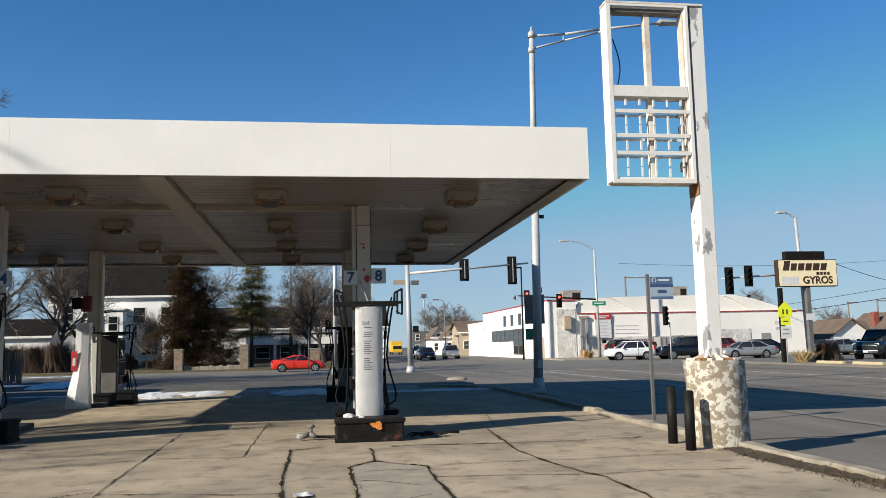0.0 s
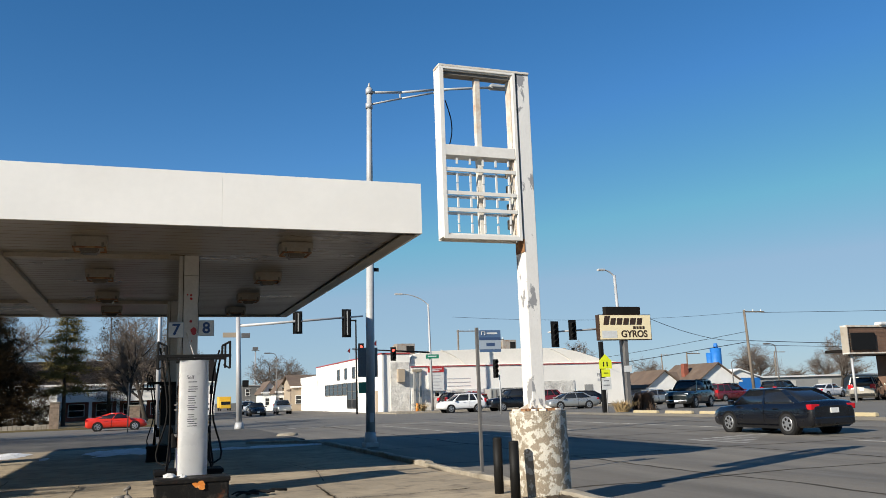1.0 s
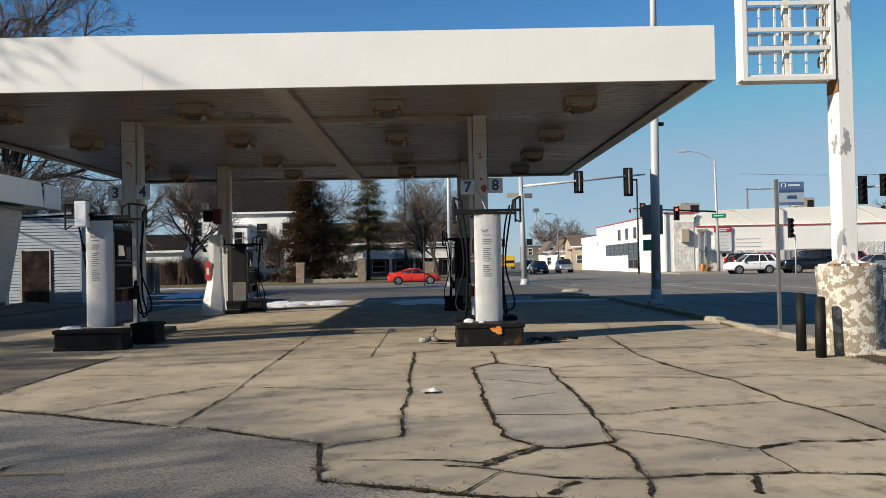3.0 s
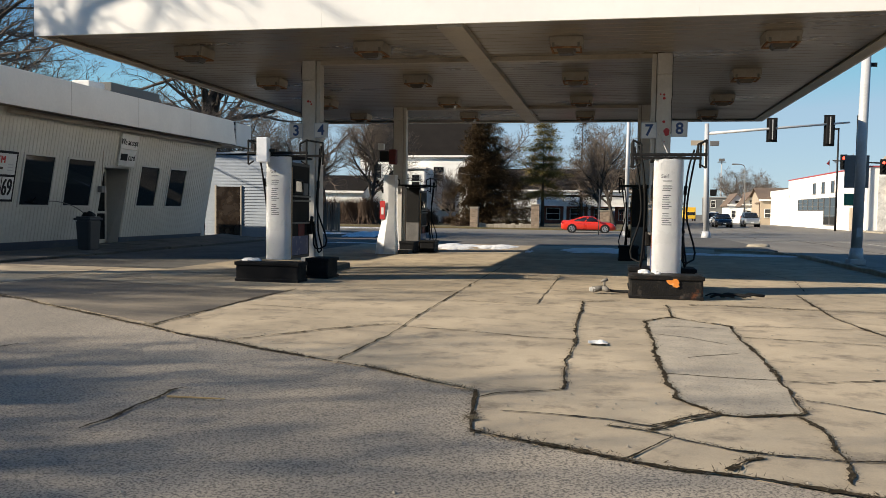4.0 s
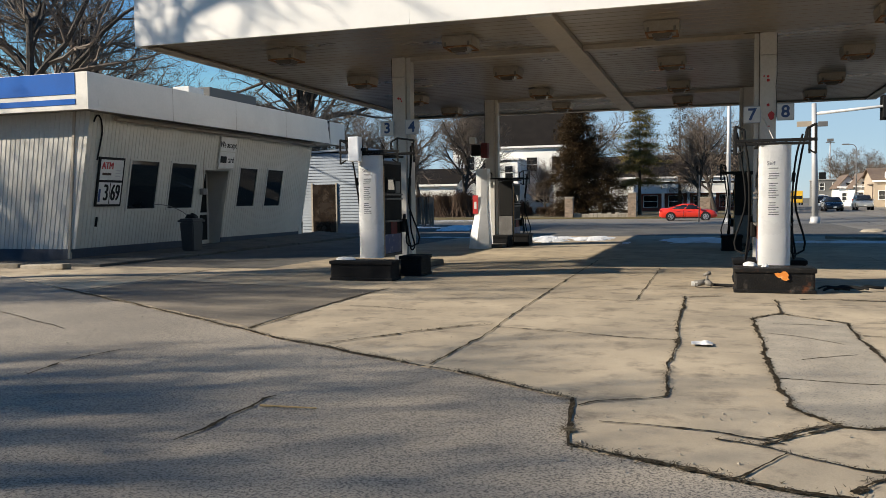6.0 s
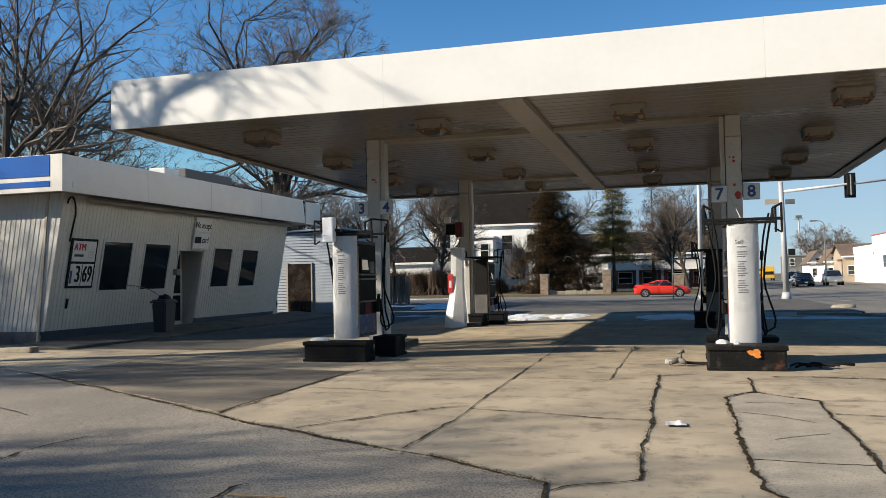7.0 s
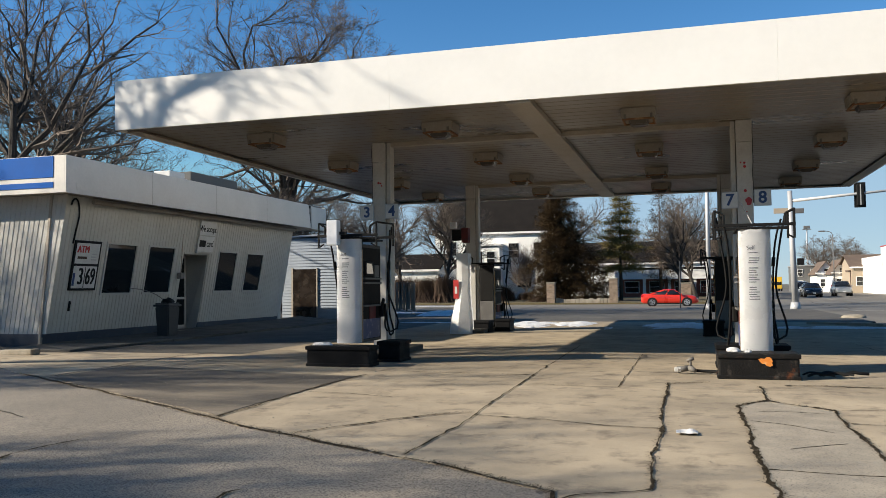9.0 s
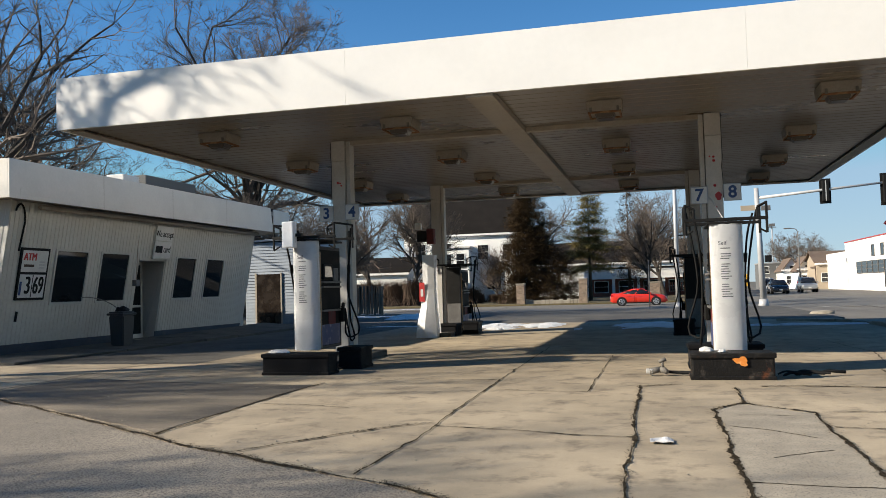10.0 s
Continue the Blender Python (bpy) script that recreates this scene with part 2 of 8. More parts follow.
    signlight=mat("sign_pale", (0.085, 0.145, 0.26), 0.4, var=0.05, bump=0.02),
    signgreen=mat("sign_green", (0.01, 0.22, 0.12), 0.4, var=0.05, bump=0.02),
    signyellow=mat("sign_fluorescent_yellow", (0.75, 0.80, 0.02), 0.4, var=0.04, bump=0.02),
    cream=mat("sign_cream", (0.88, 0.74, 0.46), 0.4, var=0.05, scale=1, bump=0.03),
    darkbrown=mat("letter_brown", (0.05, 0.025, 0.012), 0.5, var=0.1, bump=0.02),
    white=mat("white_paint", (0.78, 0.77, 0.74), 0.6, var=0.06, scale=1, fine=20, bump=0.1),
    bldwhite=mat("painted_brick_white", (0.86, 0.83, 0.77), 0.75, var=0.06, scale=0.4, fine=12, bump=0.25, second=(0.80, 0.77, 0.71), amount=0.4, sscale=0.3, soft=0.2),
    bldstone=mat("painted_stone_white", (0.82, 0.79, 0.73), 0.8, var=0.16, scale=1.2, fine=5, bump=0.7, second=(0.55, 0.52, 0.47), amount=0.42, sscale=1.6, soft=0.12, dist=0.05),
    vaultroof=mat("vault_roof", (0.82, 0.78, 0.70), 0.7, var=0.06, scale=0.3, fine=5, bump=0.1),
    redtrim=mat("red_trim", (0.40, 0.06, 0.06), 0.6, var=0.1, bump=0.05),
    brick=mat("brown_brick", (0.20, 0.115, 0.075), 0.85, var=0.2, scale=2, fine=25, bump=0.4, island=0.25),
    mortar=mat("mortar", (0.32, 0.27, 0.22), 0.9, var=0.12, scale=2, bump=0.3),
    tanbrick=mat("tan_brick", (0.38, 0.28, 0.20), 0.85, var=0.2, scale=3, fine=20, bump=0.4, island=0.3),
    redbrick=mat("red_brick", (0.30, 0.09, 0.055), 0.85, var=0.2, scale=2, fine=20, bump=0.4),
    roof=mat("dark_shingles", (0.022, 0.019, 0.017), 0.9, var=0.25, scale=1, fine=12, bump=0.4, spec=0.08),
    roofbrown=mat("brown_shingles", (0.16, 0.105, 0.072), 0.9, var=0.2, scale=1, fine=12, bump=0.4, second=(0.20, 0.15, 0.11), amount=0.45, sscale=0.8, soft=0.2),
    clap=mat("house_siding", (0.86, 0.85, 0.81), 0.6, var=0.05, scale=0.7, fine=15, bump=0.06),
    bark=mat("bark", (0.075, 0.06, 0.048), 0.95, var=0.3, scale=3, fine=25, bump=0.8, second=(0.12, 0.10, 0.08), amount=0.4, sscale=2, dist=0.03),
    twig=mat("twigs", (0.17, 0.132, 0.104), 0.95, var=0.15, scale=2, fine=10, bump=0),
    shrub=mat("shrub_twigs", (0.12, 0.075, 0.05), 0.95, var=0.2, scale=2, fine=10, bump=0),
    needle=mat("needles", (0.055, 0.037, 0.018), 0.95, var=0.2, scale=0.8, fine=8, bump=0, spec=0.1, second=(0.105, 0.064, 0.030), amount=0.45, sscale=1.2, soft=0.15),
    needlelight=mat("needles_light", (0.20, 0.165, 0.055), 0.95, var=0.2, scale=0.8, fine=8, bump=0, spec=0.1, second=(0.29, 0.225, 0.08), amount=0.45, sscale=1.2, soft=0.15),
    weed=mat("dry_weed", (0.10, 0.071, 0.038), 0.95, var=0.25, scale=5, bump=0, second=(0.085, 0.07, 0.034), amount=0.45, sscale=9),
    straw=mat("straw_grass", (0.45, 0.31, 0.14), 0.9, var=0.2, scale=4, bump=0),
    wood=mat("grey_wood", (0.22, 0.18, 0.14), 0.9, var=0.2, scale=2, fine=25, bump=0.3),
    carglass=mat("car_glass", (0.015, 0.017, 0.02), 0.06, var=0.0, bump=0),
    tyre=mat("tyre", (0.018, 0.018, 0.018), 0.85, var=0.15, bump=0.1),
    rim=mat("wheel_rim", (0.55, 0.55, 0.56), 0.35, metal=0.8, var=0.1, bump=0),
    chrome=mat("chrome", (0.6, 0.6, 0.62), 0.2, metal=1.0, var=0.05, bump=0),
    headlight=mat("headlight_lens", (0.75, 0.76, 0.78), 0.12, var=0.03, bump=0),
    taillight=mat("tail_light", (0.45, 0.01, 0.015), 0.2, var=0.05, bump=0),
    litred=mat("lit_red_signal", (1.0, 0.05, 0.03), 0.4, var=0, bump=0, emit=4.0),
    tankblue=mat("tank_blue", (0.02, 0.16, 0.50), 0.5, var=0.08, bump=0.03),
    grey=mat("grey_wall", (0.30, 0.30, 0.29), 0.8, var=0.1, scale=0.5, bump=0.1),
    darkgrey=mat("dark_grey_wall", (0.13, 0.13, 0.125), 0.8, var=0.1, scale=0.5, bump=0.1),
    tanwall=mat("tan_wall", (0.42, 0.34, 0.25), 0.8, var=0.1, scale=0.5, bump=0.1),
    yellow=mat("truck_yellow", (0.70, 0.42, 0.03), 0.5, var=0.06, bump=0.02),
    rag=mat("white_rag", (0.70, 0.69, 0.67), 0.85, var=0.15, scale=8, fine=30, bump=0.5),
)


def paint(name, c, rough=0.25, metal=0.0):
    m = mat(name, c, rough, metal=metal, var=0.03, scale=1.0, bump=0)
    m.node_tree.nodes["Principled BSDF"].inputs["Coat Weight"].default_value = 0.6
    return m


# ---- mesh helpers ----
def part(name, bm, material, parent=None, label="", smooth=False):
    me = bpy.data.meshes.new(name)
    bm.to_mesh(me)
    bm.free()
    for m in (material if isinstance(material, (list, tuple)) else [material]):
        me.materials.append(m)
    if smooth:
        for p in me.polygons:
            p.use_smooth = True
    ob = new(name, me)
    if parent:
        ob.parent = parent
    if label:
        ob["label"] = label
    return ob


def raw(name, verts, faces, material, parent=None, label="", smooth=False):
    me = bpy.data.meshes.new(name)
    me.from_pydata(verts, [], faces)
    me.materials.append(material)
    if smooth:
        for p in me.polygons:
            p.use_smooth = True
    ob = new(name, me)
    if parent:
        ob.parent = parent
    if label:
        ob["label"] = label
    return ob


def thing(name, at, label, category, group="", kind="", turn=0.0):
    ob = new(name)
    ob.matrix_basis = pose(*at, 0, 0, turn)
    ob.empty_display_size = 0.2
    return tagged(ob, label, category, group, kind)


def box(bm, x0, x1, y0, y1, z0, z1, bev=0.0, m=0):
    r = bmesh.ops.create_cube(bm, size=1.0)
    vs = r["verts"]
    for v in vs:
        v.co = Vector((x0 + (v.co.x + 0.5) * (x1 - x0), y0 + (v.co.y + 0.5) * (y1 - y0), z0 + (v.co.z + 0.5) * (z1 - z0)))
    fs = {f for v in vs for f in v.link_faces}
    for f in fs:
        f.material_index = m
    if bev > 0:
        es = list({e for v in vs for e in v.link_edges})
        bmesh.ops.bevel(bm, geom=es, offset=bev, segments=2, affect="EDGES", profile=0.6)
    return vs


def B(*a, **k):
    bm = bmesh.new()
    box(bm, *a, **k)
    return bm


def tube(bm, p0, p1, r0, r1=None, seg=8, m=0, caps=True):
    p0, p1 = Vector(p0), Vector(p1)
    r1 = r0 if r1 is None else r1
    d = p1 - p0
    q = d.to_track_quat("Z", "Y").to_matrix()
    rings = []
    for p, r in ((p0, r0), (p1, r1)):
        rings.append([bm.verts.new(p + q @ Vector((r * math.cos(a), r * math.sin(a), 0))) for a in (2 * math.pi * k / seg for k in range(seg))])
    for k in range(seg):
        f = bm.faces.new((rings[0][k], rings[0][(k + 1) % seg], rings[1][(k + 1) % seg], rings[1][k]))
        f.material_index = m
        f.smooth = seg > 6
    if caps:
        for rg in (list(reversed(rings[0])), rings[1]):
            f = bm.faces.new(rg)
            f.material_index = m
    return rings


def T(p0, p1, r0, r1=None, seg=8):
    bm = bmesh.new()
    tube(bm, p0, p1, r0, r1, seg)
    return bm


def line(bm, pts, r, seg=6):
    for a, b in zip(pts[:-1], pts[1:]):
        tube(bm, a, b, r, r, seg)


def bez(p0, p1, p2, p3, n=12):
    out = []
    for k in range(n + 1):
        t = k / n
        out.append(Vector(p0) * (1 - t) ** 3 + 3 * Vector(p1) * t * (1 - t) ** 2 + 3 * Vector(p2) * t * t * (1 - t) + Vector(p3) * t ** 3)
    return out


def words(name, text, size, at, rot, material, parent, depth=0.003, bold=0.0, sx=1.0):
    cu = bpy.data.curves.new(name, "FONT")
    cu.body, cu.size, cu.extrude, cu.offset = text, size, depth, bold
    cu.align_x, cu.align_y = "CENTER", "CENTER"
    tmp = new(name, cu)
    bpy.context.view_layer.update()
    me = bpy.data.meshes.new_from_object(tmp.evaluated_get(bpy.context.evaluated_depsgraph_get()))
    bpy.data.objects.remove(tmp)
    me.materials.clear()
    me.materials.append(material)
    ob = new(name, me)
    ob.parent = parent
    ob.matrix_basis = pose(*at, *rot) @ Matrix.Diagonal((sx, 1, 1, 1))
    return ob


def smooth01(t):
    t = max(0.0, min(1.0, t))
    return t * t * (3 - 2 * t)


def gz(x, y):
    """height of lots and pavements: the land dips a little towards the far street"""
    return -0.22 * smooth01((y - 38) / 26) * smooth01((16 - x) / 18)


def sheet(name, x0, x1, y0, y1, off, material, label, category, step=6.0, kind="structure", thick=0.0):
    nx, ny = max(1, int(math.ceil((x1 - x0) / step))), max(1, int(math.ceil((y1 - y0) / step)))
    vs = [(x0 + (x1 - x0) * i / nx, y0 + (y1 - y0) * j / ny) for j in range(ny + 1) for i in range(nx + 1)]
    vs = [(x, y, gz(x, y) + off) for x, y in vs]
    W = nx + 1
    fs = [(j * W + i, j * W + i + 1, (j + 1) * W + i + 1, (j + 1) * W + i) for j in range(ny) for i in range(nx)]
    if thick:
        rim = [i for i in range(nx)] + [j * W + nx for j in range(ny)] + [ny * W + i for i in range(nx, 0, -1)] + [j * W for j in range(ny, 0, -1)]
        n0 = len(vs)
        vs += [(vs[k][0], vs[k][1], vs[k][2] - thick) for k in rim]
        L = len(rim)
        fs += [(rim[(k + 1) % L], rim[k], n0 + k, n0 + (k + 1) % L) for k in range(L)]
    return tagged(raw(name, vs, fs, material), label, category, kind=kind)

# ---- ground, road, pavements ----
_xs = [-900, -400, -200, -120, -80, -60, -45, -35, -28, -22, -16, -10, -5, 0, 4, 8, 12, 16, 22, 30, 45, 60, 90, 130, 200, 400, 900]
_ys = [-600, -200, -80, -30, 0, 20, 30, 36, 40, 44, 48, 52, 56, 60, 64, 68, 75, 90, 110, 150, 200, 300, 600, 1500]
_gv = [(x, y, gz(x, y) - 0.145) for y in _ys for x in _xs]
_gw = len(_xs)
_gf = [(j * _gw + i, j * _gw + i + 1, (j + 1) * _gw + i + 1, (j + 1) * _gw + i) for j in range(len(_ys) - 1) for i in range(_gw - 1)]
tagged(raw("ground", _gv, _gf, M["ground"]), "flat winter ground of bare soil and dry grass reaching the horizon", "ground", kind="structure")
sheet("road", 6.05, 28.0, -80, 50, -0.14, M["road"], "wide worn grey asphalt main road", "road")
sheet("road_far", 6.05, 22.0, 74, 400, -0.14, M["road"], "worn asphalt road running on beyond the crossing", "road")
sheet("street", -160, 200, 50, 74, -0.138, M["street"], "worn asphalt cross street", "road")
sheet("lot_far_asphalt", -45, 6.05, 30.9, 47.5, 0.0, M["lotdark"], "old dark asphalt at the rear of the lot", "pavement", thick=0.14)
sheet("lot_bedding", -45, 5.85, -20, 30.9, -0.018, M["dirt"], "dark soil in the joints under the slabs", "pavement", thick=0.12)
sheet("restaurant_lot", 28.2, 75, 14, 57, 0.0, M["street"], "asphalt car park with worn surface", "pavement", thick=0.14)
sheet("lawn", -160, 5.8, 74, 140, 0.006, M["grass"], "dry yellowed winter lawn with bare patches", "lawn", thick=0.14)
sheet("pavement_building", 22.2, 120, 74, 82, 0.0, M["kerb"], "concrete pavement beside the long white building", "pavement", thick=0.14)
sheet("verge", -60, -18, 47.5, 50, 0.01, M["grass"], "strip of dry grass beside the street", "verge", thick=0.14)


def edge(x):
    """front edge of the concrete, where the patched asphalt begins"""
    pts = [(-45, 30), (-16, 14.6), (-9.22, 10.56), (-6.03, 8.65), (-4.48, 7.67), (-3.19, 6.93), (-1.62, 6.14), (-0.66, 5.5), (-0.52, 4.43), (0.66, 3.96), (1.28, 3.83), (3.5, 3.1), (6.2, 2.3)]
    for (a, b), (c, d) in zip(pts[:-1], pts[1:]):
        if a <= x <= c:
            return b + (d - b) * (x - a) / (c - a)
    return 2.3


def wob(a, b, s=2.3, k=0.05):
    return k * noise.noise(Vector((a * s, b * s, 3.7)))


# patched asphalt apron in front
_ax = [-45 + k * 1.0 for k in range(33)] + [-12 + k * 0.12 for k in range(90)] + [-1.2 + k * 0.02 for k in range(50)] + [-0.2 + k * 0.12 for k in range(50)] + [5.84]
_av, _af, _n = [], [], len(_ax) - 1
for i in range(_n + 1):
    x = _ax[i]
    top = edge(x) + wob(x, 0, 1.7, 0.07) - 0.012
    for j in range(13):
        _av.append((x, -20 + (top + 20) * j / 12, -0.004))
for i in range(_n):
    for j in range(12):
        a = i * 13 + j
        _af.append((a, a + 13, a + 14, a + 1))
tagged(raw("lot_front_asphalt", _av, _af, M["asphalt"]), "weathered patched grey asphalt with exposed aggregate", "pavement", kind="structure")

pavement = thing("concrete_pavement", (0, 0, 0), "cracked old concrete slabs of the forecourt with weedy joints", "pavement", kind="structure")

# ---- kerb along the main road ----
kerb = thing("kerb", (0, 0, 0), "worn pale concrete kerb between forecourt and road", "kerb", kind="structure")


def kerb_piece(y0, y1, x0, x1, top):
    bm = bmesh.new()
    n = 6
    prof = [(-0.10, -0.15), (-0.10, top - 0.02), (-0.08, top), (0.06, top), (0.10, top - 0.04), (0.13, -0.15)]
    rings = []
    for k in range(n + 1):
        t = k / n
        y, x = y0 + (y1 - y0) * t, x0 + (x1 - x0) * t
        rings.append([bm.verts.new((x + dx + wob(y, dx, 3, 0.03), y, z + (wob(y, dx + 9, 4, 0.03) if z > 0 else 0))) for dx, z in prof])
    for a, b in zip(rings[:-1], rings[1:]):
        for k in range(len(prof) - 1):
            bm.faces.new((a[k], b[k], b[k + 1], a[k + 1]))
    bm.faces.new(rings[0])
    bm.faces.new(list(reversed(rings[-1])))
    part("kerb_stone", bm, M["kerb"], kerb)


for k in range(17):
    y = -8 + k * 2.0
    kerb_piece(y, y + 1.985, 5.95, 5.95, 0.07 if y < 15 else 0.10)
for k in range(6):
    a0, a1 = radians(k * 15), radians(k * 15 + 14)
    # curve into the driveway
    kerb_piece(26 + 3 * math.sin(a0), 26 + 3 * math.sin(a1), 5.95 - 2.2 * (1 - math.cos(a0)), 5.95 - 2.2 * (1 - math.cos(a1)), 0.08)

# ---- plain unseen walls added behind the camera to block low sky light ----
for nm, at in (("wall_south", (-34, 5.0, -24.3, -24.0, -0.2, 8.5)), ("wall_west", (-34.3, -34.0, -24.3, 12.0, -0.2, 8.5)), ("wall_south_east", (29, 80, -30.3, -30.0, -0.2, 7.0))):
    tagged(part(nm, B(*at), M["tanbrick"]), "plain brown brick wall, unseen, added to block low sky light", "wall", kind="structure")

# ---- canopy ----
CX0, CX1, CY0, CY1, CZ0, CZ1 = -10.05, 5.0, 13.22, 28.55, 4.30, 5.22
canopy = thing("canopy", (0, 0, 0), "large flat white filling station canopy with dirty ribbed underside, shade in its colour", "canopy")
seams = [CX0, -4.59, 1.51, CX1]
for a, b in zip(seams[:-1], seams[1:]):
    part("fascia_panel", B(a + 0.0008, b - 0.0008, CY0, CY0 + 0.05, CZ0, CZ1, bev=0.0015), M["fascia"], canopy)
    part("fascia_panel", B(a + 0.0015, b - 0.0015, CY1 - 0.05, CY1, CZ0, CZ1, bev=0.004), M["fascia"], canopy)
for k in range(5):
    a = CY0 + 0.052 + (CY1 - CY0 - 0.104) * k / 5
    b = CY0 + 0.052 + (CY1 - CY0 - 0.104) * (k + 1) / 5
    part("fascia_panel", B(CX0, CX0 + 0.05, a + 0.002, b - 0.002, CZ0, CZ1, bev=0.004), M["fascia"], canopy)
    part("fascia_panel", B(CX1 - 0.05, CX1, a + 0.002, b - 0.002, CZ0, CZ1, bev=0.004), M["fascia"], canopy)
part("roof_deck", B(CX0 + 0.05, CX1 - 0.05, CY0 + 0.05, CY1 - 0.05, CZ1 - 0.16, CZ1 - 0.06), M["grey"], canopy)
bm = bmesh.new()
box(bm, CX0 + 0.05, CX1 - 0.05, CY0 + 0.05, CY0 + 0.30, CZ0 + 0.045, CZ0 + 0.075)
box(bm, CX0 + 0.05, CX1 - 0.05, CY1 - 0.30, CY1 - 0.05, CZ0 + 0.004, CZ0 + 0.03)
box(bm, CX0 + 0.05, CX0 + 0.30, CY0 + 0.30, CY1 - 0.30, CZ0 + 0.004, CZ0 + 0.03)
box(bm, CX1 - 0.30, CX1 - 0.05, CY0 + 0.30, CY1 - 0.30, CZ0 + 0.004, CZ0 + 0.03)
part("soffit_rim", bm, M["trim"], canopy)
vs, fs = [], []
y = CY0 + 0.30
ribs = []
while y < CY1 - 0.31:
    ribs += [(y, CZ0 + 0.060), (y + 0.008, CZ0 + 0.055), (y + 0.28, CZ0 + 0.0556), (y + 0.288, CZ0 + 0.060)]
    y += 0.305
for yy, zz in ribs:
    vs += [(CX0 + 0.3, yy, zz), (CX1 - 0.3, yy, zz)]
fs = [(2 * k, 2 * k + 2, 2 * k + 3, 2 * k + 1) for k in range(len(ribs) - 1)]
raw("soffit", vs, fs, M["soffit"], canopy, "ribbed metal soffit with grime, its shade put into the colour")
part("centre_beam", B(-2.63, -2.20, CY0 + 0.06, CY1 - 0.25, CZ0 - 0.04, CZ0 + 0.08, bev=0.008), M["trim"], canopy)
for yy in (16.62, 24.45):
    part("cross_trim", B(-6.0, -2.633, yy - 0.09, yy + 0.09, CZ0 - 0.03, CZ0 + 0.07, bev=0.008), M["trim"], canopy)
    part("cross_trim", B(-2.197, 1.03, yy - 0.09, yy + 0.09, CZ0 - 0.03, CZ0 + 0.07, bev=0.008), M["trim"], canopy)


def column(cx, cy, side, red_marks):
    """box column with a narrower channel down one side (side -1 or 1)"""
    ob = thing("canopy_column", (cx, cy, 0), "off-white painted square steel canopy column with scuffs", "column", "canopy columns")
    c = -side * 0.03
    part("shaft", B(c - 0.14, c + 0.14, -0.16, 0.16, 0.0, CZ0 - 0.36, bev=0.010), M["column"], ob)
    part("head", B(c - 0.142, c + 0.142, -0.163, 0.163, CZ0 - 0.354, CZ0 + 0.05, bev=0.010), M["column"], ob)
    x0, x1 = sorted((c + side * 0.155, c + side * 0.235))
    part("channel", B(x0, x1, -0.11, 0.13, 0.0, CZ0 + 0.04, bev=0.006), M["column"], ob)
    x0, x1 = sorted((c + side * 0.1405, c + side * 0.156))
    part("gap", B(x0, x1, -0.08, 0.10, 0.0, CZ0 + 0.04), M["inside"], ob)
    bm = bmesh.new()
    xe = c - side * 0.146
    line(bm, [(xe + 0.02 * noise.noise(Vector((cx, cy, k * 0.7))), -0.168, CZ0 + 0.02 - k * 0.19) for k in range(9)], 0.006, 5)
    part("loose_cable", bm, M["black"], ob, "thin dark cable")
    part("base_plate", B(c - 0.22, c + 0.22, -0.22, 0.22, 0.0, 0.02, bev=0.004), M["inside"], ob)
    for k, (dx, z, r) in enumerate(red_marks):
        bm = bmesh.new()
        bmesh.ops.create_circle(bm, cap_ends=True, segments=9, radius=r)
        for v in bm.verts:
            v.co *= 1 + 0.25 * noise.noise(v.co * 30 + Vector((k, 0, 0)))
        bmesh.ops.transform(bm, matrix=pose(dx, -0.165 - 0.0012 * k, z, 90, 0, 0), verts=bm.verts)
        part("red_mark", bm, M["red"], ob, "patch of red paint")
    return ob


column(1.17, 16.60, -1, [(0.09, 2.85, 0.06), (0.09, 2.80, 0.045), (0.03, 3.03, 0.028), (0.03, 3.48, 0.026), (0.03, 3.55, 0.022), (-0.04, 3.555, 0.016), (0.05, 2.64, 0.012)])
column(-5.99, 16.60, 1, [(-0.04, 3.50, 0.026), (0.01, 3.49, 0.02), (0.03, 3.44, 0.02)])
column(-6.08, 24.45, 1, [])
column(1.15, 24.45, -1, [])


def canopy_light():
    ob = thing("canopy_light", (0, 0, 0), "grimy square canopy floodlight, unlit, under the canopy", "ceiling light", "canopy lights")
    bm = bmesh.new()
    vs = box(bm, -0.30, 0.30, -0.30, 0.30, -0.19, 0.0)
    for v in vs:
        if v.co.z < -0.1:
            v.co.x *= 0.94
            v.co.y *= 0.94
    bmesh.ops.bevel(bm, geom=list(bm.edges), offset=0.02, segments=2, affect="EDGES")
    part("housing", bm, M["lampbox"], ob)
    bm = bmesh.new()
    for x0, x1, y0, y1 in ((-0.27, 0.27, -0.27, -0.235), (-0.27, 0.27, 0.235, 0.27), (-0.27, -0.235, -0.235, 0.235), (0.235, 0.27, -0.235, 0.235)):
        box(bm, x0, x1, y0, y1, -0.215, -0.185, bev=0.006)
    part("lens_rim", bm, M["rust"], ob, "rusty lens rim")
    for sx in (-1, 1):
        part("latch", B(sx * 0.22 - 0.02, sx * 0.22 + 0.02, -0.305, -0.28, -0.20, -0.12, bev=0.005), M["inside"], ob)
    bm = bmesh.new()
    vs = box(bm, -0.175, 0.175, -0.175, 0.175, -0.285, -0.185)
    for v in vs:
        if v.co.z < -0.25:
            v.co.x *= 0.78
            v.co.y *= 0.78
    bmesh.ops.bevel(bm, geom=list(bm.edges), offset=0.02, segments=2, affect="EDGES")
    part("lens", bm, M["lens"], ob)
    return ob


_cl = canopy_light()
_first = True
